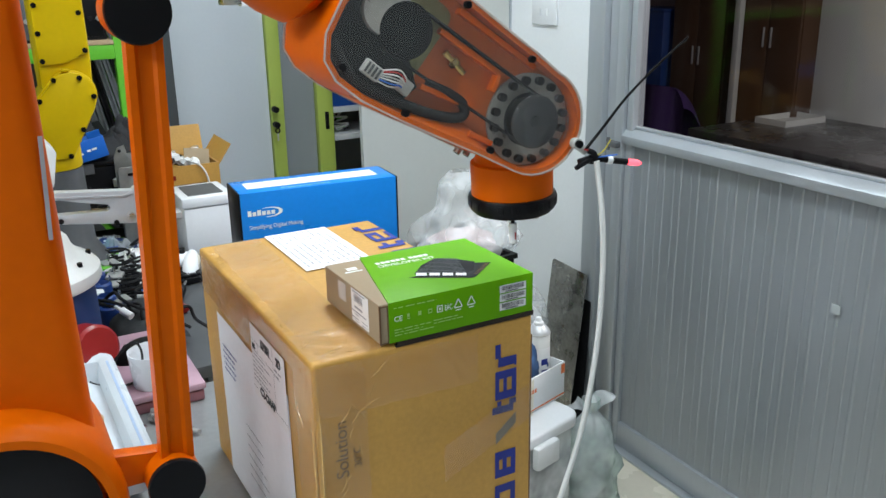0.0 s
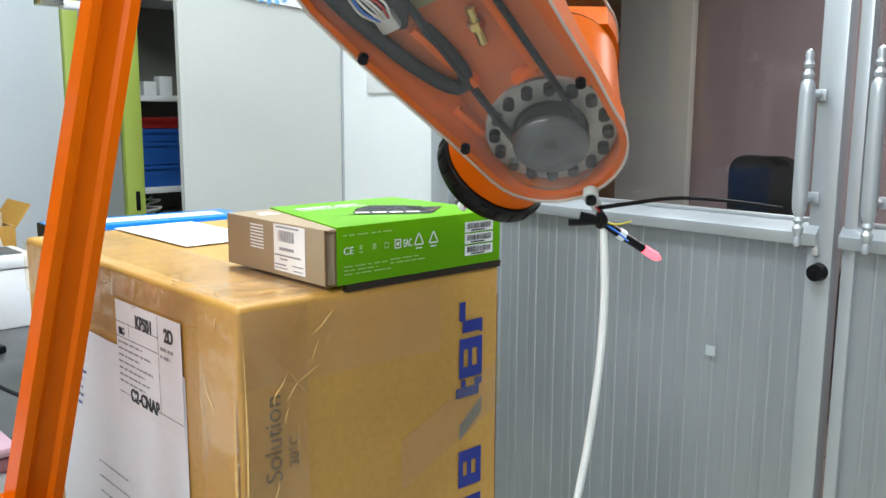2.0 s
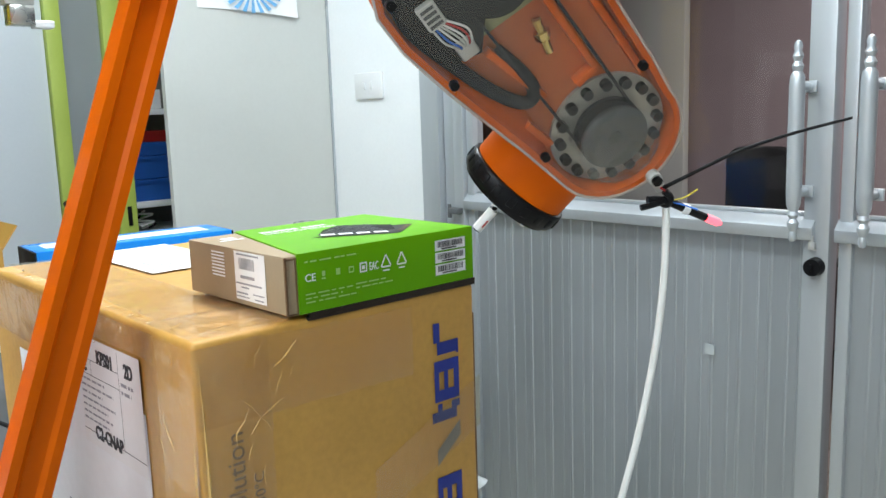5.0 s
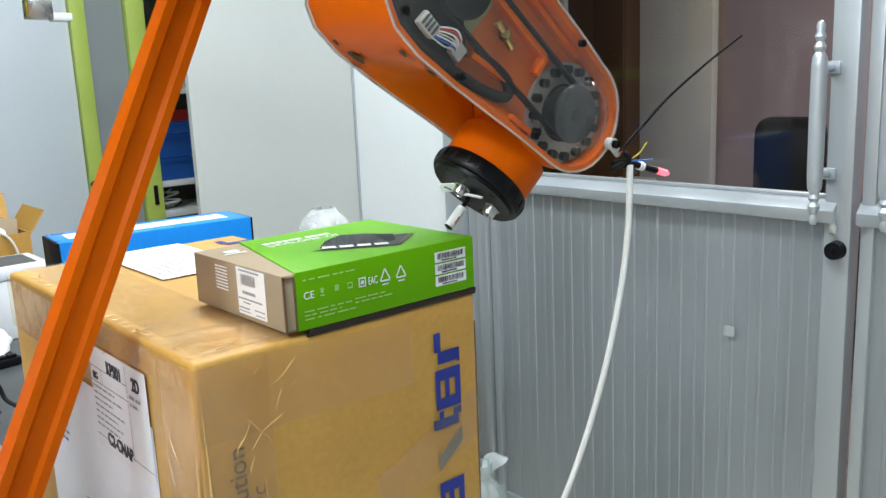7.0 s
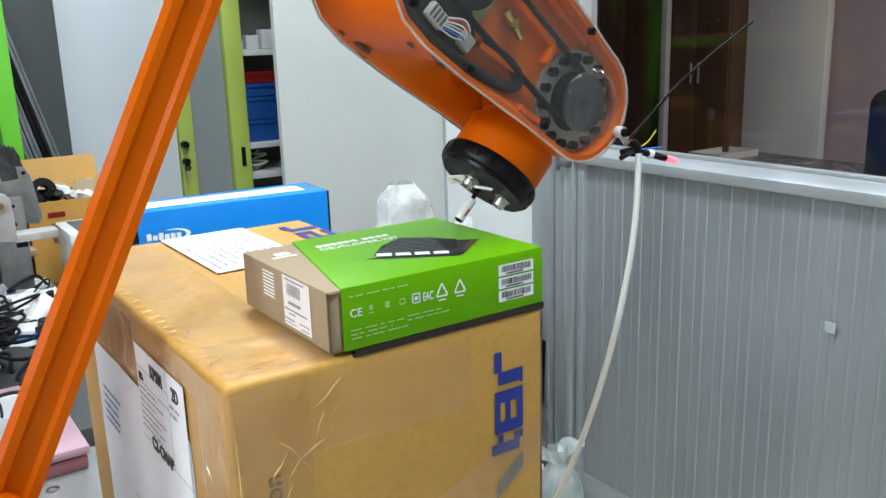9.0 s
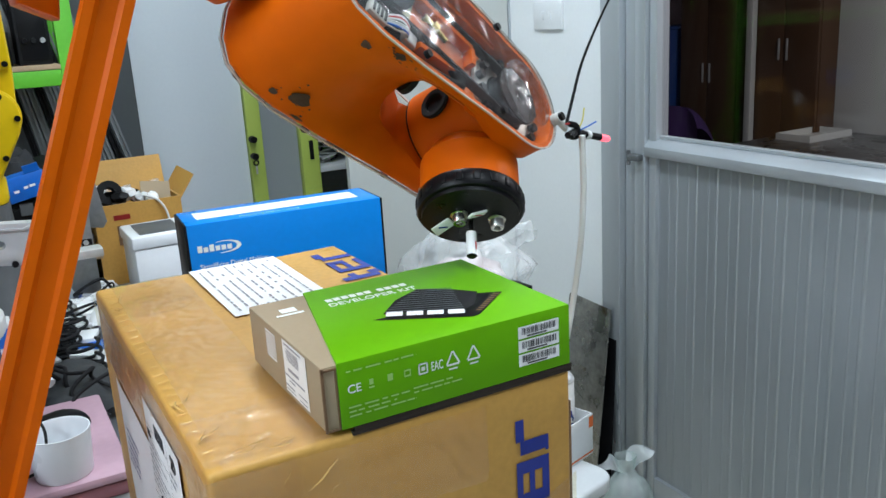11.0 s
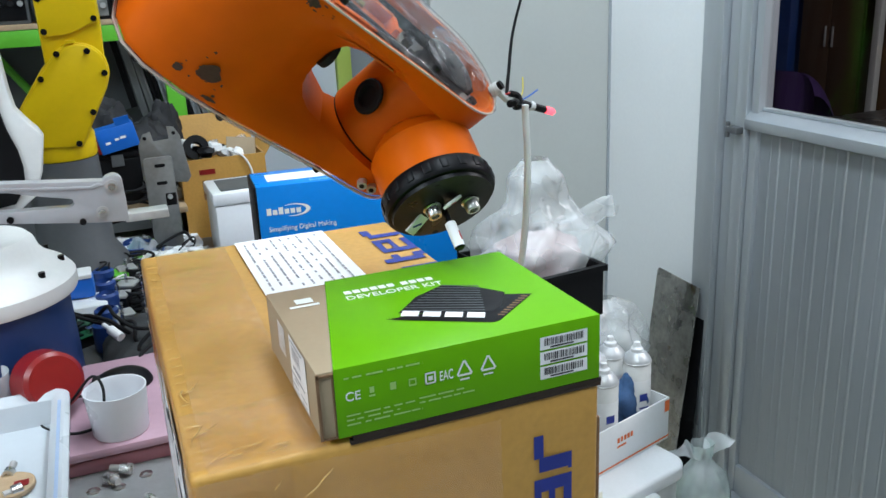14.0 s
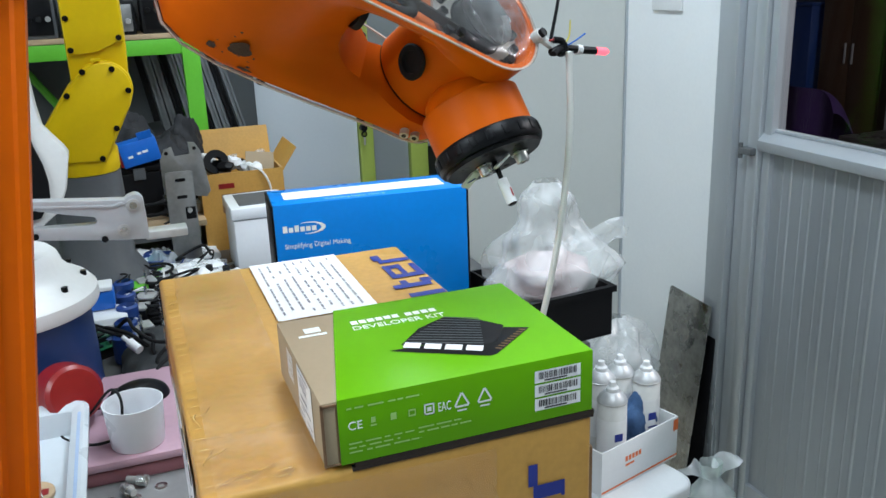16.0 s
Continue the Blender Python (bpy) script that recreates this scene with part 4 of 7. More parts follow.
OUT = ([(0.19, 0.036), (0.14, 0.037), (0.09, 0.039), (0.045, 0.042)] + arc(0.0, -0.009, 0.0525, 78, 258, 16) +
       [(0.04, -0.0705), (0.08, -0.080), (0.12, -0.089), (0.165, -0.097), (0.195, -0.097), (0.214, -0.089), (0.226, -0.070), (0.231, -0.04), (0.229, 0.0), (0.215, 0.026)])


def inset(poly, d):
    n, out = len(poly), []
    area = sum(poly[i][0] * poly[(i + 1) % n][1] - poly[(i + 1) % n][0] * poly[i][1] for i in range(n))
    s = 1 if area > 0 else -1
    for i in range(n):
        a, b, c = Vector(poly[i - 1]), Vector(poly[i]), Vector(poly[(i + 1) % n])
        t = ((b - a).normalized() + (c - b).normalized()).normalized()
        out.append((b.x - s * t.y * d, b.y + s * t.x * d))
    return out


def add_rim(bm, outer, inner, lo, hi):
    n = len(outer)
    V = [[bm.verts.new((p[0], y, p[1])) for p in ring] for ring, y in ((outer, lo), (outer, hi), (inner, hi), (inner, lo))]
    fs = []
    for k in range(4):
        A, B = V[k], V[(k + 1) % 4]
        for i in range(n):
            j = (i + 1) % n
            fs.append(bm.faces.new((A[i], A[j], B[j], B[i])))
    bmesh.ops.recalc_face_normals(bm, faces=fs)
    return bm


forearm = new("forearm")
forearm.parent = robot
# the fork: the underside dishes up towards the gap behind the wrist
XS = [0.055, 0.07, 0.08, 0.09, 0.105, 0.12, 0.14, 0.165]
REAR = [(0.195, -0.097), (0.214, -0.089), (0.226, -0.070), (0.231, -0.04), (0.229, 0.0), (0.215, 0.026), (0.19, 0.036)]
ARC = arc(0.0, -0.009, 0.0525, 78, 258, 16)


def top_z(x):
    return float(np.interp(x, [0.011, 0.045, 0.09, 0.14, 0.19], [0.0424, 0.042, 0.039, 0.037, 0.036]))


def crown_z(x, y):
    """The far prong dips behind the wrist, so that the gap opens through it."""
    w = min(1.0, max(0.0, (-y - 0.028) / 0.009))
    low = float(np.interp(x, [0.011, 0.026, 0.050, 0.075, 0.100, 0.135], [0.0424, 0.008, -0.006, -0.002, 0.028, 0.0372]))
    return top_z(x) + (low - top_z(x)) * w


def dish(x, y):
    s = np.interp(y, [-0.063, -0.059, -0.050, -0.044, -0.038, -0.028, -0.014, 0.0, 0.014, 0.028, 0.040, 0.046, 0.052, 0.059, 0.063], [0, 0, 0.007, 0.015, 0.023, 0.033, 0.041, 0.043, 0.041, 0.034, 0.022, 0.013, 0.005, 0, 0])
    w = np.interp(x, [0.0, 0.02, 0.04, 0.055, 0.08, 0.09, 0.105, 0.12, 0.14, 0.165], [0, 0.3, 0.8, 1, 1, 0.90, 0.66, 0.40, 0.16, 0])
    return float(s * w)


def low_z(x, y):
    return float(np.interp(x, [-0.011, 0.04, 0.08, 0.12, 0.165], [-0.0604, -0.0705, -0.080, -0.089, -0.097])) + dish(x, y)


def prong_ring(y):
    pts = [(x, low_z(x, y)) for x in XS] + REAR + [(x, crown_z(x, y)) for x in reversed(XS)] + [(0.03, crown_z(0.03, y))] + ARC
    return pts + [(x, low_z(x, y)) for x in (0.0, 0.02, 0.04)]


def core_ring(y):
    f = float(np.interp(y, [-0.038, -0.035, -0.030, -0.022, -0.010, 0.020, 0.030, 0.036, 0.040], [0.055, 0.071, 0.081, 0.088, 0.0915, 0.0920, 0.088, 0.077, 0.055]))
    xs = [f + (x - 0.055) * (0.12 - f) / 0.065 if x < 0.12 else x for x in XS]
    zl, zt = low_z(xs[0], y), crown_z(xs[0], y)
    front = [(f - 0.0005 * math.sin(math.pi * k / 6), zt + (zl - zt) * k / 6) for k in range(1, 6)]
    return [(x, low_z(x, y)) for x in xs] + REAR + [(x, crown_z(x, y)) for x in reversed(xs)] + front


def loft(bm, rings, cap0=None, cap1=None):
    V = [[bm.verts.new((p[0], y, p[1])) for p in ring] for ring, y in rings]
    for A, B in zip(V, V[1:]):
        for i in range(len(A)):
            j = (i + 1) % len(A)
            bm.faces.new((A[i], A[j], B[j], B[i]))
    for ring, pick in ((V[0], cap0), (V[-1], cap1)):
        if pick == "all":
            bm.faces.new(ring)
        elif pick == "nose":
            n = 2 * len(XS) + len(REAR)
            bm.faces.new([ring[0]] + ring[n - 1:])
    return V


bm = bmesh.new()
ys = [-0.063, -0.0605, -0.056, -0.050, -0.044, -0.038]
loft(bm, [(inset(prong_ring(ys[0]), 0.002), ys[0] + 0.0)] + [(prong_ring(y), y) for y in ys[1:]], "all", "nose")
loft(bm, [(core_ring(y), y) for y in (-0.038, -0.035, -0.030, -0.022, -0.014, -0.006, 0.004, 0.013, 0.020, 0.026, 0.030, 0.036, 0.040)])
yr_ = [0.040, 0.044, 0.048, 0.052, 0.057, 0.063]
V0 = loft(bm, [(prong_ring(y), y) for y in yr_], "nose", None)
V1 = loft(bm, [(inset(prong_ring(y), 0.005), y) for y in yr_[1:]])
A, B = V0[-1], V1[-1]
for i in range(len(A)):
    j = (i + 1) % len(A)
    bm.faces.new((A[i], A[j], B[j], B[i]))
bmesh.ops.remove_doubles(bm, verts=bm.verts[:], dist=0.00002)
bmesh.ops.recalc_face_normals(bm, faces=bm.faces[:])
part("fork_casting", bm, ORANGE, forearm, "worn orange painted fork casting", angle=42)
part("shell_floor", add_prism(bmesh.new(), inset(prong_ring(0.046), 0.0045), 0.0402, 0.0415), ORANGE_CAST, forearm, "dusty dark orange casting inside the cover")
for y0, y1, nm in ((0.0632, 0.0665, "cover"), (-0.0665, -0.0632, "cover")):
    bm = bmesh.new()
    s = 1 if y0 > 0 else -1
    base_y, top_y = (y0, y1 + 0.004) if s > 0 else (y1, y0 - 0.004)
    rings = [(inset(OUT, -0.0015), base_y), (inset(OUT, -0.0015), base_y + s * 0.002), (inset(OUT, 0.004), base_y + s * 0.005), (inset(OUT, 0.014), base_y + s * 0.0065)]
    V = [[bm.verts.new((p[0], y, p[1])) for p in ring] for ring, y in rings]
    for A, B in zip(V, V[1:]):
        for i in range(len(A)):
            j = (i + 1) % len(A)
            bm.faces.new((A[i], A[j], B[j], B[i]))
    bm.faces.new(V[-1])
    bmesh.ops.recalc_face_normals(bm, faces=bm.faces[:])
    c = part(nm, bm, COVER, forearm, "clear acrylic cover plate", angle=60)
    c.visible_shadow = False
    part("gasket", add_rim(bmesh.new(), inset(OUT, -0.0012), inset(OUT, 0.0004), base_y - s * 0.0004, base_y + s * 0.0010), GASKET, forearm, "pale clear cover edge")

# added glossy dome that gives the flat cover its bright reflection at the pulley
c = part("highlight_cap", add_lathe(bmesh.new(), [(0.033, 0.0), (0.0325, 0.0016), (0.026, 0.0036), (0.016, 0.0050), (0.006, 0.0056), (0.0, 0.0057)], 40, pose(-0.001, 0.0692, -0.010, -90, 0, 0)), clear("clear_bulge", (0.97, 0.97, 0.97), 0.12, 0.07, bump=0.8, bump_scale=45, edge=0.7, milky=0.01), forearm, "bulged clear plastic added over the pulley to catch highlights", angle=60)
c.visible_shadow = False

# inside the drive side: pulley, bolt ring, belt, motor, cable, ribs
bm = add_lathe(bmesh.new(), [(0.024, 0.0), (0.0465, 0.0), (0.0465, 0.0032), (0.030, 0.0032), (0.024, 0.001)], 48, pose(0, 0.0418, -0.009, -90, 0, 0))
ring = part("bolt_ring", bm, RING_STEEL, forearm, "grey steel bolt ring behind the clear cover")
for k in range(16):
    a = 2 * math.pi * k / 16
    x, z = 0.040 * math.cos(a), -0.009 + 0.040 * math.sin(a)
    part("ring_bolt", add_cyl(bmesh.new(), (x, 0.044, z), (x, 0.051, z), 0.0042, 0.0042, 12), BLACK, forearm)
bm = add_lathe(bmesh.new(), [(0.0, 0.0), (0.027, 0.0), (0.027, 0.004), (0.0245, 0.005), (0.0245, 0.016), (0.027, 0.017), (0.027, 0.019), (0.018, 0.0195), (0.016, 0.017), (0.006, 0.017), (0.005, 0.020), (0.0, 0.020)], 40, pose(0, 0.040, -0.009, -90, 0, 0))
part("pulley", bm, BLACK_PLASTIC, forearm, "dark toothed belt pulley")
part("pulley_face", add_lathe(bmesh.new(), [(0.006, 0.0), (0.0265, 0.0), (0.0268, 0.0006), (0.0265, 0.0010), (0.006, 0.0012)], 40, pose(0, 0.0596, -0.009, -90, 0, 0)), PULLEY_FACE, forearm, "worn shiny pulley face")
for s_, z0, z1 in ((1, 0.0155, 0.003), (-1, -0.0335, -0.047)):
    bm = add_prism(bmesh.new(), [(0.0, z0 - 0.001), (0.165, z1 - 0.001), (0.165, z1 + 0.001), (0.0, z0 + 0.001)], 0.046, 0.055)
    part("drive_belt", bm, RUBBER, forearm, "black toothed belt")
bm = add_cyl(bmesh.new(), (0.165, 0.034, -0.022), (0.165, 0.058, -0.022), 0.026, seg=32)
part("motor_pulley", bm, BLACK_PLASTIC, forearm)
bm = add_prism(bmesh.new(), rounded(0.128, 0.205, -0.058, 0.022, 0.012), 0.034, 0.044, bevel=0.002)
part("motor_plate", bm, mat("olive_zinc_plate", (0.33, 0.32, 0.16), 0.45, 0.5, vary=0.15), forearm, "olive zinc plated motor plate")
bm = add_prism(bmesh.new(), [(0.128, -0.078), (0.122, -0.055), (0.150, -0.034), (0.224, -0.020), (0.222, -0.066), (0.195, -0.090), (0.165, -0.089)], 0.0415, 0.0505, bevel=0.002)
part("encoder_box", bm, RUBBER, forearm)
part("motor_body", add_cyl(bmesh.new(), (0.190, 0.0415, -0.018), (0.190, 0.0570, -0.018), 0.024, 0.023, 32), RING_STEEL, forearm, "dark grey motor body behind the cover")
bm = box(0.160, 0.180, 0.050, 0.057, -0.076, -0.062, bevel=0.002)
part("grey_connector", bm, PANEL, forearm, "pale grey plug connector with wires")
bm = box(0.127, 0.141, 0.046, 0.056, -0.069, -0.055, bevel=0.002)
part("grey_connector", bm, STEEL_GREY, forearm)
for k, mm in enumerate((HOSE, RED_WIRE, HOSE, PANEL, HOSE, BLUE_PLASTIC, PANEL)):
    part("wire", add_tube(bmesh.new(), [(0.162, 0.055, -0.063 - 0.0018 * k), (0.150, 0.058 + 0.0006 * (k % 3), -0.054 - 0.003 * k), (0.141, 0.058, -0.055 - 0.002 * k), (0.136, 0.054, -0.058 - 0.0014 * k)], 0.0008, 6), mm, forearm)
for k in range(4):
    part("connector_pin", box(0.163 + 0.0042 * k, 0.165 + 0.0042 * k, 0.0572, 0.0582, -0.074, -0.064), GREY_CAST, forearm)
bm = add_tube(bmesh.new(), [(0.215, 0.050, -0.070), (0.175, 0.050, -0.086), (0.120, 0.050, -0.074), (0.085, 0.049, -0.062), (0.066, 0.048, -0.050), (0.070, 0.048, -0.040), (0.090, 0.048, -0.040), (0.115, 0.046, -0.046)], 0.0052, 12)
part("cable_loop", bm, RUBBER, forearm, "black cable loop")
for p0, p1 in (((0.058, 0.006), (0.135, 0.000)), ((0.058, 0.006), (0.054, -0.012)), ((0.062, -0.036), (0.120, -0.052)), ((0.030, 0.034), (0.13, 0.026)), ((0.05, -0.058), (0.022, -0.052))):
    d = (Vector(p1) - Vector(p0)).normalized()
    n_ = Vector((-d.y, d.x)) * 0.0028
    poly = [(p0[0] + n_.x, p0[1] + n_.y), (p1[0] + n_.x, p1[1] + n_.y), (p1[0] - n_.x, p1[1] - n_.y), (p0[0] - n_.x, p0[1] - n_.y)]
    part("cast_rib", add_prism(bmesh.new(), poly, 0.0412, 0.052, bevel=0.001), ORANGE, forearm)
bm = add_cyl(bmesh.new(), (0.118, 0.048, -0.012), (0.090, 0.048, -0.016), 0.0035, seg=10)
add_cyl(bm, (0.108, 0.048, -0.0135), (0.102, 0.048, -0.0143), 0.0062, seg=6)
part("belt_tensioner", bm, BRASS, forearm, "brass tension screw")


def cap_screw(x, y, z, side, r=0.0036):
    bm = add_cyl(bmesh.new(), (x, y, z), (x, y + side * 0.0045, z), r, r * 0.95, 14)
    add_cyl(bm, (x, y + side * 0.0046, z), (x, y + side * 0.0048, z), r * 0.5, seg=6)
    part("cover_screw", bm, BLACK, forearm, "black socket screw")


for x, z in ((0.126, -0.083), (0.030, -0.0605), (0.048, 0.033), (0.135, 0.030), (0.200, -0.085)):
    cap_screw(x, 0.067, z, 1)
    cap_screw(x, -0.067, z, -1)
for x, z in ((-0.006, -0.0640), (-0.017, -0.0600)):
    part("joint_screw", add_cyl(bmesh.new(), (x, -0.052, z + 0.006), (x, -0.052, z - 0.004), 0.0042, seg=14), STEEL_GREY, forearm, "steel socket screw")
    part("screw_socket", add_cyl(bmesh.new(), (x, -0.052, z - 0.0038), (x, -0.052, z - 0.0043), 0.0024, seg=6), RUBBER, forearm, "dark hexagon socket")
# chipped paint and the cable hole
def patch(name, cx, y, zoff, w, h, seed, normal_y=0):
    bm = bmesh.new()
    vs = []
    for k in range(22):
        a = 2 * math.pi * k / 22
        r = 1 + 0.45 * noise.noise(Vector((math.cos(a) * 1.7 + seed, math.sin(a) * 1.7, seed)))
        vs.append((cx + w * r * math.cos(a), y + h * r * math.sin(a)))

    def below(x):
        pts = [(0.0, -0.061), (0.04, -0.0705), (0.08, -0.080), (0.12, -0.089), (0.165, -0.097), (0.195, -0.097), (0.214, -0.089)]
        return float(np.interp(x, [p[0] for p in pts], [p[1] for p in pts]))
    bm.faces.new([bm.verts.new((x, yy, below(x) - 0.0012 + zoff)) for x, yy in vs])
    return part(name, bm, CHIPPED, forearm, "chipped bare patch in the paint")


patch("paint_chip", 0.158, -0.036, 0.0, 0.0085, 0.0075, 1.3)
rp = random.Random(31)
for k in range(16):
    patch("paint_chip", 0.157 + rp.gauss(0, 0.011), -0.038 + rp.gauss(0, 0.009), -0.0002, rp.uniform(0.0005, 0.0016), rp.uniform(0.0004, 0.0013), k * 1.9)
for k in range(14):
    patch("paint_chip", 0.142 + rp.gauss(0, 0.010), 0.056 + rp.gauss(0, 0.003), -0.0002, rp.uniform(0.0005, 0.0020), rp.uniform(0.0003, 0.0010), k * 2.3 + 40)
patch("paint_chip", 0.178, -0.047, 0.0, 0.004, 0.003, 4.1)
patch("paint_chip", 0.146, -0.056, 0.0, 0.006, 0.0018, 8.7)
patch("paint_chip", 0.142, 0.057, 0.0, 0.006, 0.003, 2.2)
patch("paint_chip", 0.168, 0.046, 0.0, 0.005, 0.003, 3.7)
bm = add_lathe(bmesh.new(), [(0.0, 0.0), (0.010, 0.0), (0.0125, 0.002), (0.0125, -0.004), (0, -0.004)], 24, pose(0.0895, 0.010, -0.040, 0, -84, 0))
part("cable_grommet", bm, RUBBER, forearm, "black rubber cable grommet")
# sensor lamp, bracket, wires and tie at the nose
bm = add_cyl(bmesh.new(), (-0.050, 0.064, 0.0), (-0.050, 0.072, 0.0), 0.0055, seg=20)
add_box(bm, -0.066, -0.050, 0.066, 0.071, -0.0045, 0.004, bevel=0.002)
part("cable_clamp", bm, PANEL, forearm, "white plastic cable clamp")
part("clamp_screw", add_cyl(bmesh.new(), (-0.050, 0.072, 0.0), (-0.050, 0.0755, 0.0), 0.0040, seg=14), BLACK, forearm)
K = Vector((-0.073, 0.074, -0.002))
part("tie_knot", add_tube(bmesh.new(), [K + Vector((0.010, 0.0, 0.003)), K + Vector((0.003, 0.003, 0.004)), K + Vector((-0.003, 0.001, -0.001)), K + Vector((0.0, -0.003, -0.004)), K + Vector((0.004, 0.002, -0.001))], 0.0030, 8), BLACK_PLASTIC, forearm)
tip_ = Vector((-0.121, 0.082, 0.025))
d_ = (tip_ - K).normalized()
part("lamp_lead", add_tube(bmesh.new(), [K - d_ * 0.012 + Vector((0, 0, -0.006)), K, K + d_ * 0.02, K + d_ * 0.041], 0.0034, 10), BLACK_PLASTIC, forearm, "black sleeved lead")
part("lead_tie", add_cyl(bmesh.new(), K + d_ * 0.017, K + d_ * 0.0225, 0.0044, seg=12), WHITE_PLASTIC, forearm, "white cable tie")
part("stub_tie", add_tube(bmesh.new(), [K, K + Vector((0.010, 0.004, -0.014)), K + Vector((0.013, 0.004, -0.020))], 0.0026, 8), BLACK_PLASTIC, forearm)
bm = add_cyl(bmesh.new(), K + d_ * 0.041, K + d_ * 0.0535, 0.0033, 0.0033, 14)
add_cyl(bm, K + d_ * 0.0535, K + d_ * 0.0575, 0.0033, 0.0012, 14)
part("red_lamp", bm, LED_RED, forearm, "small red lit indicator lamp")
part("zip_tie_tail", add_tube(bmesh.new(), [(-0.062, 0.071, 0.001), (-0.058, 0.080, 0.025), (-0.049, 0.097, 0.060), (-0.040, 0.122, 0.095), (-0.033, 0.147, 0.126)], 0.0017, 8, 0.0010), BLACK_PLASTIC, forearm, "long black cable tie tail")
part("wire", add_tube(bmesh.new(), [K, K + Vector((-0.002, 0.006, 0.012)), K + Vector((0.003, 0.012, 0.024))], 0.0007, 6), YELLOW_WIRE, forearm)
part("wire", add_tube(bmesh.new(), [K, K + Vector((-0.008, 0.008, 0.010)), K + Vector((-0.012, 0.016, 0.016))], 0.0007, 6), BLUE_PLASTIC, forearm)
part("wire", add_tube(bmesh.new(), [(-0.060, 0.071, 0.0), (-0.068, 0.078, 0.003), K], 0.0009, 6), RED_WIRE, forearm)

wrist = new("wrist")
wrist.parent = robot
bm = add_lathe(bmesh.new(), [(0, -0.0372), (0.0440, -0.0372), (0.0455, -0.0358), (0.0455, 0.0376), (0.0440, 0.0391), (0, 0.0391)], 48, pose(0, 0, -0.006, -90, 0, 0))
part("wrist_barrel", bm, ORANGE, wrist)
for y in (-0.0376, 0.0395):
    part("joint_seal", add_cyl(bmesh.new(), (0, y - 0.0003, -0.006), (0, y + 0.0003, -0.006), 0.0450, seg=48), RUBBER, wrist, "thin dark joint seal")
part("neck", add_lathe(bmesh.new(), [(0, -0.034), (0.030, -0.040), (0.0375, -0.0475), (0.0405, -0.0570), (0.0438, -0.0580), (0.0447, -0.0590), (0.0447, -0.0945), (0, -0.0945)], 56), ORANGE, wrist)
part("flange_ring", add_lathe(bmesh.new(), [(0.042, -0.0935), (0.0470, -0.094), (0.0480, -0.0955), (0.0480, -0.1075), (0.0466, -0.1098), (0.0436, -0.1102), (0.0430, -0.1135), (0.0, -0.1135)], 56), BLACK, wrist, "black flange ring")
for k in range(20):
    a = 2 * math.pi * (k + 0.5) / 20
    m_ = pose(0, 0, 0, 0, 0, math.degrees(a))
    bm = box(0.0474, 0.0488, -0.0033, 0.0033, -0.1060, -0.0972, bevel=0.0008)
    part("ring_notch", bm, BLACK_PLASTIC, wrist, m=m_)
bm = add_lathe(bmesh.new(), [(0.0100, 0.0), (0.0150, 0.0), (0.0156, 0.002), (0.0140, 0.0038), (0.0100, 0.0032), (0.0092, 0.0004), (0.0, 0.0004)], 32, pose(0.0464, 0.0, -0.014, 0, 90, 0))
part("rubber_plug", bm, RUBBER, wrist, "black rubber plug in the wrist")
for x, y in ((0.0099, -0.0048), (-0.0178, 0.0157)):
    bm = add_lathe(bmesh.new(), [(0, 0), (0.0078, 0), (0.0080, -0.0012), (0.0062, -0.0016), (0.0060, -0.0085), (0.0055, -0.0095), (0.0035, -0.0095), (0.0032, -0.0065), (0, -0.0065)], 24, pose(x, y, -0.1135))
    part("flange_bolt", bm, STEEL, wrist, "bright socket head bolt with washer")
for x, y in ((0.030, 0.018), (-0.030, -0.012), (0.005, 0.034), (-0.008, -0.034), (-0.026, -0.030)):
    part("tapped_hole", add_cyl(bmesh.new(), (x, y, -0.1132), (x, y, -0.1138), 0.0028, seg=14), RUBBER, wrist)
t1 = part("axis_tag", box(-0.0045, 0.0045, -0.008, 0.008, -0.0012, 0.0012, bevel=0.0005), LABEL, wrist, "folded white paper tag with red pen mark", m=pose(0.006, 0.0124, -0.1185, 25, 10, 60))
part("pen_mark", box(-0.0008, 0.0008, -0.005, 0.005, -0.0015, -0.0012), RED_WIRE, t1, "red pen stroke", m=pose(0, 0, 0, 0, 0, 28))
t2 = part("axis_tag", box(-0.0048, 0.0048, -0.0095, 0.0095, -0.0012, 0.0012, bevel=0.0005), LABEL, wrist, "folded white paper tag with blue pen mark", m=pose(0.009, -0.0245, -0.1175, 20, -12, 5))
part("pen_mark", box(-0.0008, 0.0008, -0.004, 0.004, -0.0015, -0.0012), INK_BLUE, t2, "blue pen stroke", m=pose(0, 0, 0, 0, 0, 35))
part("pointer_stem", add_cyl(bmesh.new(), (0, 0, -0.1135), (0, 0, -0.134), 0.0026, 0.0020, 12), BLACK, wrist, "thin black pointer stem")
pt = part("pointer", add_cyl(bmesh.new(), (0, 0, -0.130), (0, 0, -0.153), 0.0046, 0.0046, 16), LABEL, wrist, "rolled white paper pointer sleeve")
part("pointer_tip", add_cyl(bmesh.new(), (0, 0, -0.1531), (0, 0, -0.1545), 0.0047, 0.0030, 14), BLACK_PLASTIC, wrist)
part("pen_mark", box(-0.0007, 0.0007, 0.0046, 0.0050, -0.148, -0.140), RED_WIRE, pt)

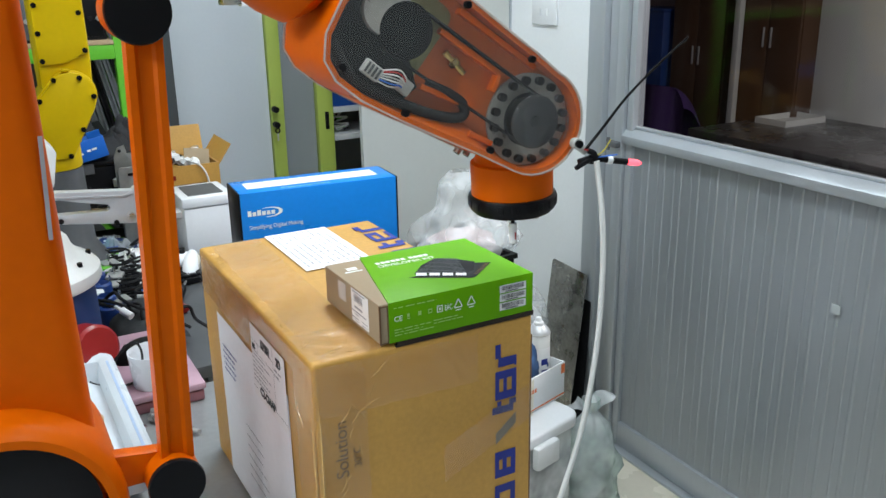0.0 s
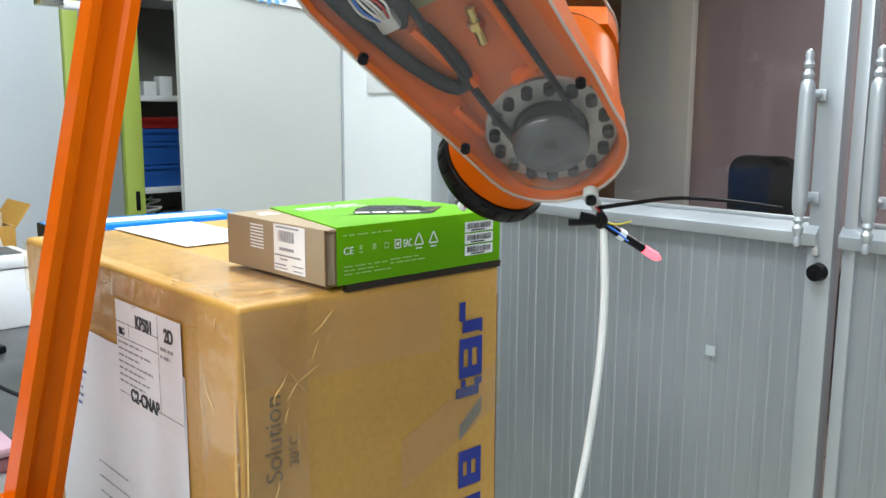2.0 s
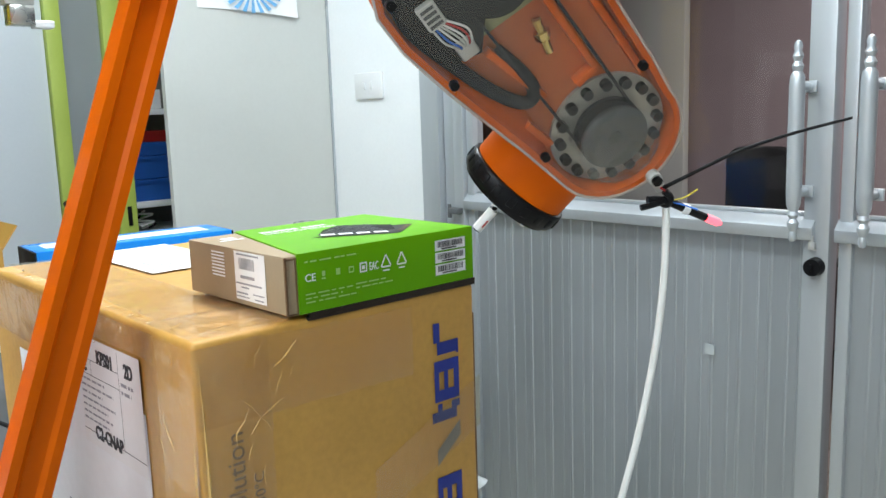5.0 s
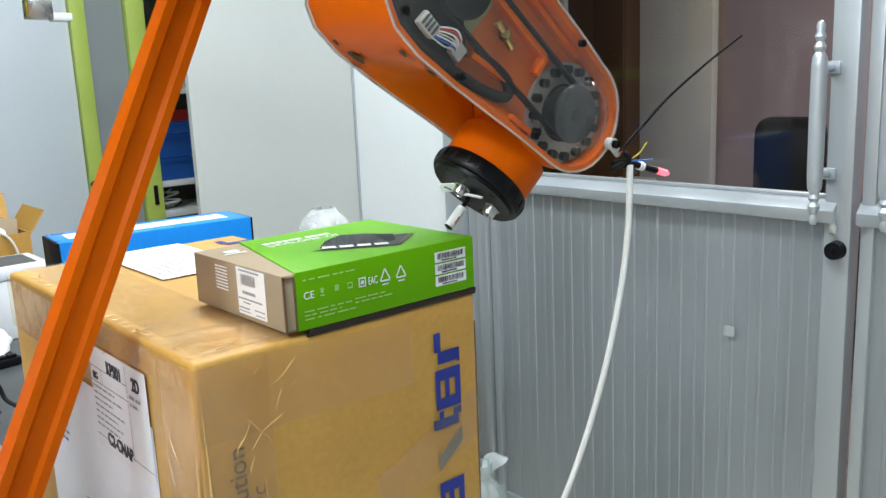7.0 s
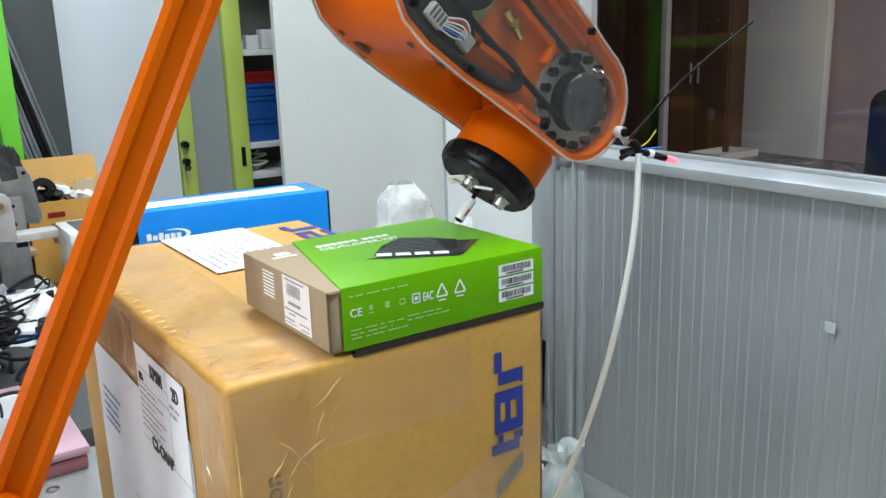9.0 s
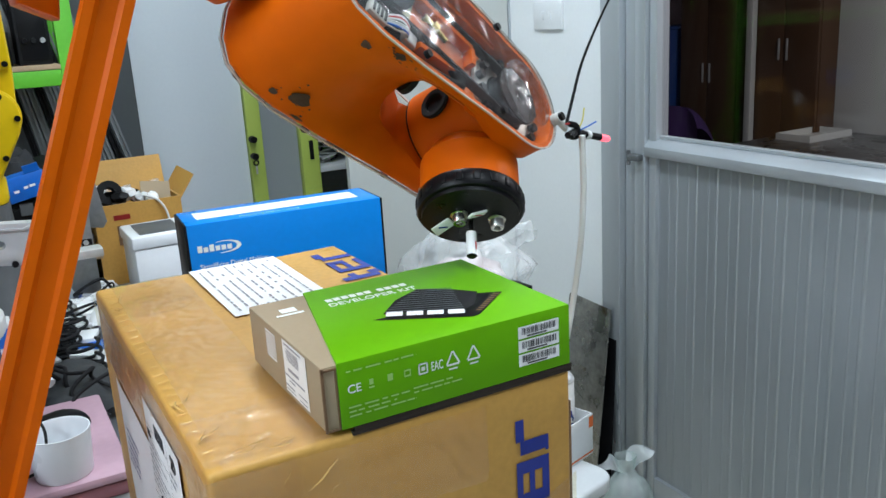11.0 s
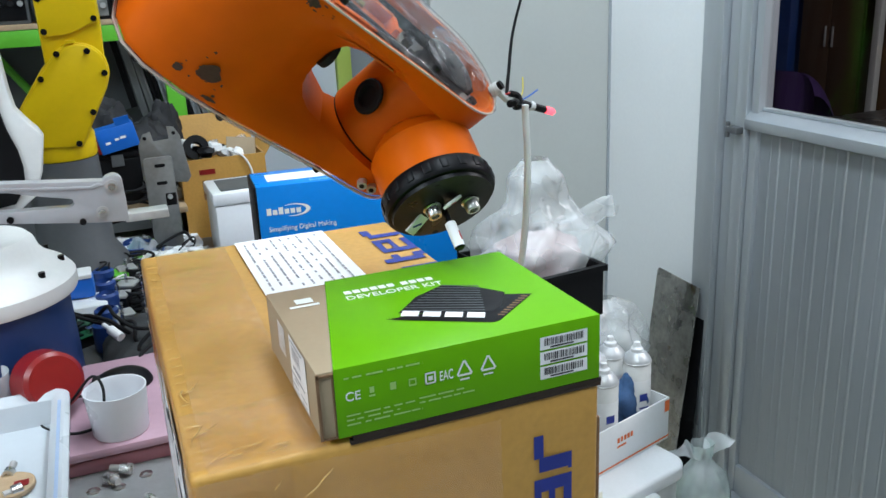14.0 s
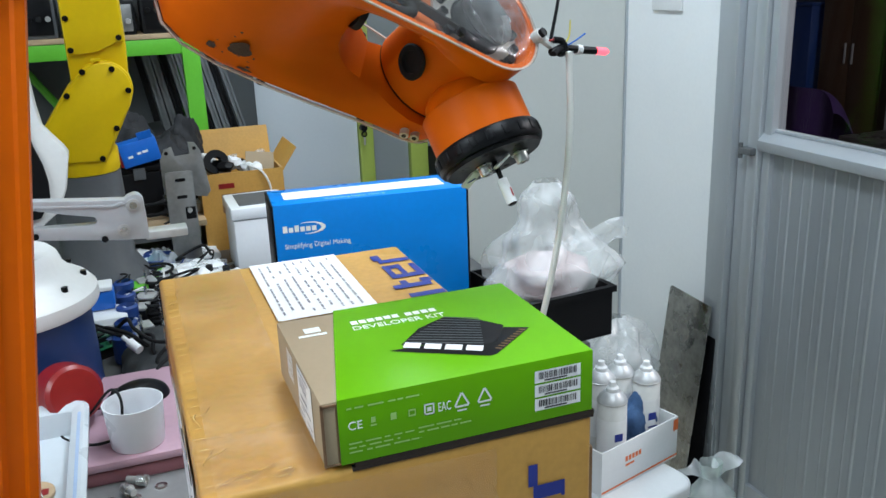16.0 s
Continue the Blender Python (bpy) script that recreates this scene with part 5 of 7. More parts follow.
link = new("link_rod")
link.parent = robot
BARL = 0.480
U = [(-0.011, -0.012), (-0.004, -0.012), (0.0, -0.008), (0.012, -0.008), (0.0155, -0.011), (0.0225, -0.011), (0.0225, 0.010), (-0.011, 0.010)]
part("rod", add_prism(bmesh.new(), U, 0.02, BARL - 0.02, axis="z", bevel=0.001), ORANGE, link, "orange channel section rod")
for z in (0, BARL):
    part("boss", add_cyl(bmesh.new(), (0, -0.022, z), (0, 0.022, z), 0.0285, seg=40), ORANGE, link)
    part("cap", add_lathe(bmesh.new(), [(0, 0), (0.0295, 0), (0.0300, 0.002), (0.0290, 0.006), (0.0, 0.006)], 36, pose(0, -0.0225, z, 90, 0, 0)), BLACK_PLASTIC, link, "black round end cap")
part("crank", add_prism(bmesh.new(), [(-0.13, -0.010), (0.0, -0.006), (0.0, 0.026), (-0.13, 0.040)], 0.004, 0.024, bevel=0.003), ORANGE, link, "orange crank lever")

upper = new("upper_arm")
upper.parent = robot
bm = add_prism(bmesh.new(), [(-0.13, 0.02), (-0.11, 0.62), (0.068, 0.62), (0.085, 0.10), (0.088, 0.02)], 0.02, 0.16, bevel=0.022, segs=5)
part("arm_casting", bm, ORANGE, upper)
part("shoulder", add_lathe(bmesh.new(), [(0.096, 0.0), (0.105, 0.0), (0.112, 0.006), (0.116, 0.02), (0.116, 0.16), (0, 0.16), (0, 0.02), (0.092, 0.02)], 48, pose(-0.012, -0.03, 0.048, -90, 0, 0)), ORANGE, upper, "round orange shoulder housing")
part("shoulder_bore", add_cyl(bmesh.new(), (-0.012, -0.014, 0.048), (-0.012, -0.006, 0.048), 0.091, seg=40), RUBBER, upper, "dark open shoulder bore")
part("warning_label", box(0.056, 0.060, 0.0196, 0.0203, 0.33, 0.43, bevel=0.0), INK_FAINT, upper, "worn grey label", m=pose(-0.002, -0.001, 0, 0, 1.8, 0))

rear = new("rear_arm")
rear.parent = robot
part("arm_tube", add_lathe(bmesh.new(), [(0, 0.232), (0.030, 0.234), (0.048, 0.246), (0.054, 0.27), (0.058, 0.60), (0, 0.60)], 40, pose(0, 0, -0.03, 0, 90, 0)), ORANGE, rear)
part("elbow_lever", add_prism(bmesh.new(), [(0.315, -0.150), (0.345, -0.160), (0.46, -0.06), (0.40, -0.03)], -0.115, -0.075, bevel=0.004), ORANGE, rear)


# ---- hose from the arm's nose ----
hose = thing("air_hose", pose(0.6, 0.7, 1.3), "translucent white air hose hanging from the arm", "hose")
part("tube", add_tube(bmesh.new(), [(0.005, -0.004, 0.0), (0.006, -0.005, -0.06), (0.002, -0.002, -0.13), (-0.009, 0.007, -0.22), (-0.030, 0.022, -0.32), (-0.066, 0.048, -0.44), (-0.120, 0.087, -0.62), (-0.20, 0.14, -0.88)], 0.0031, 12), HOSE, hose)

# ---- blue cardboard box ----
bb = thing("blue_product_box", pose(0.488, 1.800, 0.850, 0, 0, -4.6), "tall blue printed cardboard box with black ends", "box")
part("box_body", box(0.004, 0.368, 0.0, 0.122, 0.0, 0.288, bevel=0.0015), BLUE_BOX, bb)
for x in (0.0, 0.368):
    part("end_panel", box(x, x + 0.004, 0.0005, 0.1215, 0.0, 0.287, bevel=0.001), BLACK_PLASTIC, bb, "black end panel")
part("title_strip", box(0.028, 0.335, 0.035, 0.092, 0.2882, 0.2888), LABEL, bb, "white title strip")
bm = bmesh.new()
for k in range(28):
    a0, a1 = 2 * math.pi * k / 28, 2 * math.pi * (k + 1) / 28
    if 2.0 < a0 < 4.4:
        continue
    q = [(0.066 + r * 0.030 * math.cos(a) - (0.0 if r == 1 else 0.004), 0.241 + r * 0.0115 * math.sin(a)) for a, r in ((a0, 1), (a1, 1), (a1, 0.86), (a0, 0.86))]
    bm.faces.new([bm.verts.new((x, -0.0007, z)) for x, z in q])
part("logo_ring", bm, INK_WHITE, bb, "white printed oval ring")
lettering("top_slogan", "Simplifying Digital Making", 0.011, INK_PALE, bb, Matrix.Translation((0.10, 0.012, 0.2884)), depth=0.0002)
bars("logo_bars", [(0.018 + 0.0105 * k, 0.2355, 0.0082, 0.0125 if k in (0, 2) else 0.009) for k in range(6)], INK_WHITE, bb, at(FRONT, 0, -0.0008, 0), "white printed bars")
lettering("slogan", "Simplifying Digital Making", 0.0128, INK_WHITE, bb, at(FRONT, 0.019, -0.0006, 0.205), depth=0.0002, stretch=0.93)

# ---- far table: boxes and small electronics ----
wb = thing("white_plastic_case", pose(0.474, 2.30, 0.850), "white plastic case with a dark window lid", "case")
part("case_body", box(0.0, 0.135, 0.0, 0.16, 0.0, 0.138, bevel=0.006), WHITE_PLASTIC, wb)
part("case_lid", box(-0.004, 0.139, -0.004, 0.164, 0.1385, 0.168, bevel=0.006), WHITE_PLASTIC, wb)
part("window", box(0.02, 0.115, 0.02, 0.14, 0.1682, 0.170), GREY_CAST, wb, "dark smoked window")

ob_ = thing("parts_carton", pose(0.428, 2.545, 0.850), "open brown carton full of bagged parts", "carton")
part("front", box(0.0, 0.215, 0.0, 0.005, 0.0, 0.205), CARD, ob_)
part("back", box(0.0, 0.215, 0.175, 0.18, 0.0, 0.205), CARD, ob_)
part("side", box(0.0, 0.005, 0.005, 0.175, 0.0, 0.205), CARD, ob_)
part("side", box(0.21, 0.215, 0.005, 0.175, 0.0, 0.205), CARD, ob_)
part("flap", box(0.0, 0.215, 0.0, 0.004, 0.0, 0.09), CARD, ob_, m=pose(0, 0.18, 0.205, -18, 0, 0))
part("flap", box(0.0, 0.004, 0.0, 0.18, 0.0, 0.07), CARD, ob_, m=pose(0.213, 0, 0.200, 0, 35, 0))
part("sticker", box(0.045, 0.085, -0.001, -0.0003, 0.165, 0.178), RED, ob_, "dark red sticker")
part("outline_print", box(0.05, 0.17, -0.001, -0.0003, 0.10, 0.15), CARD_EDGE, ob_, "printed frame")
rc = random.Random(11)
for k in range(16):
    bm = bmesh.new()
    bmesh.ops.create_icosphere(bm, subdivisions=2, radius=0.022)
    for v in bm.verts:
        v.co *= 1 + 0.5 * noise.noise(v.co * 70 + Vector((k, 0, 0)))
        v.co.z *= 0.7
    part("bagged_part", bm, (BAG, WHITE_PLASTIC, BLACK_PLASTIC, LABEL)[k % 4], ob_, m=pose(rc.uniform(0.03, 0.18), rc.uniform(0.03, 0.15), rc.uniform(0.195, 0.222)), angle=25)
bm = add_lathe(bmesh.new(), [(0.014, -0.012), (0.032, -0.012), (0.032, 0.012), (0.014, 0.012), (0.014, -0.012)], 28, pose(0.05, 0.06, 0.225, 70, 15, 0))
part("wire_reel", bm, BLACK_PLASTIC, ob_, "black reel")
part("cream_card", box(0.0, 0.075, 0.0, 0.004, 0.0, 0.06), CARD_PALE, ob_, m=pose(0.125, 0.05, 0.19, -25, 8, 0))
part("white_cable", add_tube(bmesh.new(), [(0.13, 0.02, 0.215), (0.16, -0.006, 0.20), (0.178, -0.008, 0.15), (0.176, -0.008, 0.05)], 0.003, 8), HOSE, ob_)

eq = thing("equipment_box", pose(0.20, 2.60, 0.950, 0, 0, 6), "black plastic equipment box on the board stand", "box")
part("body", box(0.0, 0.17, 0.0, 0.15, 0.0, 0.118, bevel=0.006), BLACK_PLASTIC, eq)
part("lid", box(-0.003, 0.173, -0.003, 0.153, 0.118, 0.134, bevel=0.005), BLACK_PLASTIC, eq)
part("latch", box(0.07, 0.10, -0.008, -0.003, 0.10, 0.13, bevel=0.002), GREY_CAST, eq)
bp = thing("blue_packet", pose(0.253, 2.585, 1.0845, 0, -11, 4), "small open blue cardboard packet", "packet")
part("packet_body", box(0.0, 0.094, 0.0, 0.06, 0.0, 0.060, bevel=0.002), BLUE_PLASTIC, bp)
part("packet_flap", box(0.0, 0.036, 0.0, 0.003, 0.0, 0.020), BLUE_PLASTIC, bp, m=pose(0.052, 0.0, 0.060, 12, 0, 0))
part("packet_inside", box(-0.006, 0.0, 0.004, 0.056, 0.004, 0.050), RED, bp, "red inner sleeve")
bars("packet_print", [(0.016, 0.022, 0.012, 0.006), (0.040, 0.026, 0.010, 0.006), (0.053, 0.027, 0.014, 0.006)], LABEL, bp, at(FRONT, 0, -0.0008, 0))
for hx, hy, hz, sx, sy, sz, seed in ((0.36, 2.70, 0.951, 0.085, 0.075, 0.19, 3), (0.275, 2.735, 0.951, 0.07, 0.05, 0.245, 6), (0.42, 2.745, 0.951, 0.05, 0.04, 0.23, 9)):
    bm = bmesh.new()
    bmesh.ops.create_icosphere(bm, subdivisions=4, radius=1)
    for v in bm.verts:
        q = v.co.copy()
        k_ = 1 + 0.28 * noise.noise(q * 2.1 + Vector((seed, 0, 0))) + 0.16 * noise.noise(q * 5 + Vector((0, seed, 0)))
        v.co = Vector((q.x * sx * k_, q.y * sy * k_, max(0.0, sz * 0.5 + q.z * sz * 0.5 * k_)))
    solid("black_bag", bm, BLACK_FABRIC, "slumped black fabric bag on the board stand", "bag", "black bags", m=pose(hx, hy, hz), angle=50)
bs = thing("board_stand", pose(0.10, 2.5, 0.850), "low wooden board stand under loose parts", "stand")
part("board", box(0.0, 0.33, 0.0, 0.30, 0.085, 0.100, bevel=0.002), PLY, bs)
part("support", box(0.02, 0.05, 0.02, 0.28, 0.0, 0.085), BLACK_PLASTIC, bs)
part("support", box(0.28, 0.31, 0.02, 0.28, 0.0, 0.085), BLACK_PLASTIC, bs)
for k in range(14):
    x, y = rc.uniform(0.12, 0.40), rc.uniform(2.53, 2.74)
    nm, lb = rc.choice([("gear_motor", "small black geared motor"), ("cable_bundle", "bundle of black cable"), ("metal_part", "small machined metal part")])
    bm = bmesh.new()
    if nm == "cable_bundle":
        add_tube(bm, [(0.03 * math.cos(a * 0.9), 0.03 * math.sin(a * 0.9), 0.004 * a) for a in range(0, 16)], 0.0035, 6, n=3)
        mt = RUBBER
    elif nm == "gear_motor":
        add_cyl(bm, (0, 0, 0.018), (0.05, 0, 0.018), 0.017, seg=18)
        add_cyl(bm, (0.05, 0, 0.018), (0.07, 0, 0.018), 0.005, seg=10)
        mt = BLACK_PLASTIC
    else:
        add_cyl(bm, (0, 0, 0), (0, 0, 0.02), 0.02, seg=20)
        add_cyl(bm, (0, 0, 0.02), (0, 0, 0.035), 0.009, seg=14)
        mt = STEEL_GREY
    solid(nm, bm, mt, lb + " on the board stand", "part" if nm != "cable_bundle" else "cable", "loose parts", m=pose(x, y, 0.9505, 0, 0, rc.uniform(0, 360)))
cs = thing("black_tool_case", pose(0.21, 2.78, 0.85, 0, -6, 12), "open black plastic tool case", "case")
part("case_base", box(0.0, 0.20, 0.0, 0.12, 0.0, 0.26, bevel=0.008), BLACK_PLASTIC, cs)
part("case_lid", box(0.0, 0.20, 0.0, 0.015, 0.0, 0.06, bevel=0.004), BLACK_PLASTIC, cs, m=pose(0, 0.0, 0.26, -55, 0, 0))

# ---- green shelf ----
gs = thing("green_shelf", pose(-0.9, 2.98, 0), "green steel storage shelf holding equipment", "shelf")
for x in (0.0, 1.355):
    for y in (0.0, 0.26):
        part("post", box(x, x + 0.05, y, y + 0.04, 0.0, 2.1, bevel=0.002), SHELF_GREEN, gs)
for z in (0.55, 1.335, 1.95):
    part("beam", box(0.05, 1.355, 0.002, 0.032, z, z + 0.045, bevel=0.002), SHELF_GREEN, gs)
    part("beam", box(0.05, 1.355, 0.268, 0.298, z, z + 0.045, bevel=0.002), SHELF_GREEN, gs)
    part("shelf_board", box(0.05, 1.355, 0.0, 0.298, z + 0.046, z + 0.060, bevel=0.001), PLY, gs)
part("diagonal", add_cyl(bmesh.new(), (1.37, 0.275, 0.6), (0.9, 0.285, 1.3), 0.012, seg=8), SHELF_GREEN, gs)
for k in range(12):
    x = -0.80 + k * 0.105
    bm = box(0, 0.085, 0, 0.14, 0, rc.uniform(0.08, 0.18), bevel=0.004)
    ok = thing("test_instrument", pose(x, 3.0 + rc.uniform(0, 0.05), 1.395, 0, 0, rc.uniform(-6, 6)), "small grey boxed instrument on the green shelf", "instrument", "shelf instruments")
    hgt = rc.uniform(0.07, 0.17)
    part("housing", box(0, 0.088, 0, 0.14, 0, hgt, bevel=0.004), (GREY_CAST, BLACK_PLASTIC, BLACK_PLASTIC, RUBBER)[k % 4], ok)
    part("front_plate", box(0.008, 0.080, -0.003, 0.0, 0.01, hgt - 0.01, bevel=0.001), (BLACK_PLASTIC, GREY_CAST, BRACKET_STEEL, BLACK_PLASTIC)[k % 4], ok)
    for q in range(3):
        part("knob", add_cyl(bmesh.new(), (0.02 + q * 0.024, -0.003, hgt * 0.4), (0.02 + q * 0.024, -0.012, hgt * 0.4), 0.008, 0.007, 12), (BLACK_PLASTIC, RUBBER, STEEL_GREY)[q], ok)
for k in range(11):
    x = 0.555 + k * 0.034
    t_ = thing("aluminium_profile", pose(x, 3.14 + 0.004 * (k % 3), 0.0, -4, -9.5 - 0.4 * k, 0), "grey aluminium profile leaning on the wall", "profile", "leaning profiles")
    bm = add_prism(bmesh.new(), [(-0.010, -0.010), (-0.003, -0.010), (-0.003, -0.004), (0.003, -0.004), (0.003, -0.010), (0.010, -0.010), (0.010, 0.010), (-0.010, 0.010)], 0.0, 2.2, axis="z")
    part("bar", bm, PROFILE_GREY if k % 3 else BLACK_PLASTIC, t_)

# ---- yellow robot ----
yr = thing("yellow_robot", pose(0.20, 2.34, 0.850), "yellow industrial robot arm on a dark base", "robot arm")
part("base", add_lathe(bmesh.new(), [(0, 0), (0.105, 0), (0.105, 0.05), (0.080, 0.09), (0.074, 0.285), (0, 0.285)], 36, pose(-0.030, 0, 0)), GREY_CAST, yr, "dark grey cast base")
part("waist", add_lathe(bmesh.new(), [(0, 0.286), (0.072, 0.286), (0.075, 0.292), (0.075, 0.335), (0.068, 0.345), (0, 0.345)], 36, pose(-0.030, 0, 0)), YELLOW, yr)
hull = [(0.019, 0.314), (0.052, 0.374), (0.084, 0.432)] + arc(0.036, 0.470, 0.058, -12, 128, 14) + [(-0.040, 0.472), (-0.088, 0.405), (-0.098, 0.390), (-0.094, 0.319)]
part("lower_arm", add_prism(bmesh.new(), hull, -0.072, 0.05, bevel=0.005), YELLOW, yr)
part("elbow_cover", add_prism(bmesh.new(), inset(hull, 0.004), -0.082, -0.0725, bevel=0.003), YELLOW, yr)
part("cover_tab", box(0.018, 0.036, -0.080, -0.070, 0.527, 0.533, bevel=0.001), YELLOW, yr)
for x, z in ((-0.002, 0.508), (0.056, 0.510), (0.083, 0.464), (0.049, 0.386), (0.012, 0.324), (-0.039, 0.461)):
    part("cover_bolt", add_cyl(add_cyl(bmesh.new(), (x, -0.083, z), (x, -0.087, z), 0.0062, seg=14), (x, -0.0871, z), (x, -0.0873, z), 0.003, seg=6), BLACK, yr)
part("upper_arm", add_prism(bmesh.new(), [(-0.028, 0.48), (0.088, 0.48), (0.092, 0.56), (0.086, 1.0), (-0.030, 1.0)], -0.055, 0.06, bevel=0.008), YELLOW, yr)
part("arm_cover", add_prism(bmesh.new(), [(-0.026, 0.548), (-0.020, 0.541), (0.030, 0.545), (0.050, 0.553), (0.070, 0.562), (0.088, 0.566), (0.084, 0.98), (-0.028, 0.98)], -0.068, -0.0555, bevel=0.003), YELLOW, yr)
for x, z in ((-0.019, 0.616), (0.079, 0.573), (-0.018, 0.552), (0.076, 0.66), (-0.019, 0.68)):
    part("cover_bolt", add_cyl(bmesh.new(), (x, -0.068, z), (x, -0.073, z), 0.0062, seg=12), BLACK, yr)

# ---- white robot on a navy pedestal ----
wr = thing("white_robot", pose(0.035, 1.745, 0.850), "white robot arm on a navy blue pedestal", "robot arm")
part("pedestal", add_lathe(bmesh.new(), [(0, 0), (0.135, 0), (0.14, 0.01), (0.136, 0.185), (0, 0.185)], 48), NAVY, wr, "navy blue round pedestal")
part("base_flange", add_lathe(bmesh.new(), [(0, 0.186), (0.15, 0.186), (0.153, 0.192), (0.152, 0.210), (0.142, 0.222), (0.118, 0.236), (0.106, 0.25), (0.100, 0.268), (0.092, 0.276), (0, 0.276)], 48), WHITE_ENAMEL, wr)
for k in range(10):
    a = 2 * math.pi * k / 10
    part("flange_bolt", add_cyl(bmesh.new(), (0.133 * math.cos(a), 0.133 * math.sin(a), 0.226), (0.133 * math.cos(a), 0.133 * math.sin(a), 0.234), 0.005, seg=10), BLACK, wr)
# upper white housing with a dark side
part("housing", add_prism(bmesh.new(), [(-0.2, 0.248), (0.057, 0.248), (0.095, 0.277), (0.112, 0.316), (0.125, 0.382), (0.118, 0.396), (0.103, 0.415), (0.088, 0.436), (0.083, 0.471), (0.08, 0.52), (0.078, 0.558), (0.07, 0.708), (-0.2, 0.708)], 0.255, 0.305, bevel=0.006), WHITE_ENAMEL, wr, "white curved arm cover")
part("housing_side", add_prism(bmesh.new(), [(-0.2, 0.264), (0.022, 0.264), (0.062, 0.27), (0.083, 0.301), (0.085, 0.335), (0.081, 0.367), (0.07, 0.403), (0.064, 0.439), (0.063, 0.483), (0.033, 0.603), (-0.2, 0.603)], 0.246, 0.254, bevel=0.002), BLACK_PLASTIC, wr, "black side cover")
part("turret", box(-0.20, 0.01, -0.06, 0.300, 0.268, 0.292, bevel=0.006), BLACK_PLASTIC, wr, "black turret plate")
arm_o = ([(-0.16, 0.404), (0.213, 0.367), (0.218, 0.3715)] + arc(0.227, 0.361, 0.013, 95, 12, 6) + [(0.241, 0.330), (0.2405, 0.303), (0.196, 0.3065), (-0.16, 0.354), (-0.16, 0.370), (0.083, 0.338), (0.162, 0.334)] +
         arc(0.164, 0.3405, 0.0065, -80, 80, 6) + [(0.130, 0.3545), (0.089, 0.3655), (-0.16, 0.396)])
part("link_plate", add_prism(bmesh.new(), arm_o, -0.115, -0.092, bevel=0.0012), LINK_GREY, wr, "pale grey metal link plate with an open slot")
part("edge_rib", add_prism(bmesh.new(), [(-0.16, 0.398), (0.196, 0.3615), (0.207, 0.3655), (0.213, 0.3615), (0.198, 0.3575), (-0.16, 0.394)], -0.1175, -0.1152, bevel=0.0006), LINK_GREY, wr)
for x, z in ((0.224, 0.358), (0.206, 0.321)):
    bt = part("pivot_washer", add_cyl(bmesh.new(), (x, -0.1152, z), (x, -0.1175, z), 0.0095, seg=24), STEEL_GREY, wr)
    part("pivot_bolt", add_cyl(add_cyl(bmesh.new(), (x, -0.1175, z), (x, -0.122, z), 0.0058, 0.0052, 14), (x, -0.1221, z), (x, -0.1224, z), 0.003, seg=6), STEEL, bt)
for x, z in ((0.178, 0.3115), (0.085, 0.3275)):
    part("plug", add_cyl(bmesh.new(), (x, -0.1152, z), (x, -0.1190, z), 0.0048, seg=14), BLACK, wr, "small black plug")
part("foot_plate", box(0.236, 0.298, -0.113, -0.080, 0.300, 0.313, bevel=0.002), STEEL_GREY, wr)
br = thing("metal_bracket", pose(0.325, 2.42, 0.850), "bent grey steel bracket assembly", "bracket")
part("front_plate", add_prism(bmesh.new(), rounded(0.012, 0.079, 0.0, 0.247, 0.009), 0.0, 0.004, bevel=0.0008), BRACKET_STEEL, br)
part("side_flange", box(0.012, 0.016, 0.004, 0.030, 0.02, 0.236, bevel=0.0008), BRACKET_STEEL, br)
part("back_plate", add_prism(bmesh.new(), [(0.008, 0.192), (0.008, 0.275), (0.020, 0.300), (0.038, 0.306), (0.043, 0.282), (0.078, 0.285), (0.076, 0.314), (0.092, 0.312), (0.104, 0.290), (0.118, 0.190), (0.108, 0.176)], 0.012, 0.016, bevel=0.0008), BRACKET_STEEL, br)
part("spacer", box(0.030, 0.060, 0.004, 0.012, 0.195, 0.225), STEEL_GREY, br)
for x, z in ((0.024, 0.291), (0.090, 0.298)):
    part("hole", add_cyl(bmesh.new(), (x, 0.0118, z), (x, 0.0112, z), 0.0045, seg=14), BLACK_PLASTIC, br)
for z in (0.222, 0.180):
    part("slot", add_prism(bmesh.new(), rounded(0.036, 0.060, z, z + 0.008, 0.003), -0.0006, 0.0), BLACK_PLASTIC, br)
part("window", add_prism(bmesh.new(), rounded(0.052, 0.076, 0.128, 0.158, 0.002), -0.0006, 0.0), BLACK_PLASTIC, br)
part("window_bolt", add_cyl(bmesh.new(), (0.062, -0.0008, 0.150), (0.062, -0.006, 0.150), 0.006, seg=12), STEEL_GREY, br)
part("base_plate", box(-0.005, 0.095, -0.02, 0.06, 0.0, 0.006, bevel=0.001), STEEL_GREY, br)

# ---- near bench: pink case, cups, tray, hardware ----
pk = thing("pink_case", pose(0.053, 1.428, 0.864), "flat pink plastic case on the bench", "case")
part("lid", box(0.0, 0.247, 0.0, 0.30, 0.022, 0.036, bevel=0.005), PINK, pk)
part("base", box(0.004, 0.243, 0.004, 0.296, 0.0, 0.021, bevel=0.004), mat("dark_rose_plastic", (0.25, 0.10, 0.12), 0.45), pk)
ms = thing("computer_mouse", pose(0.222, 1.605, 0.9005, 0, 0, 25), "black computer mouse on the pink case", "mouse")
bm = bmesh.new()
bmesh.ops.create_uvsphere(bm, u_segments=24, v_segments=14, radius=1)
for v in bm.verts:
    v.co = Vector((v.co.x * 0.055, v.co.y * 0.031, max(v.co.z, -0.02) * 0.034))
part("shell", bm, BLACK_PLASTIC, ms)
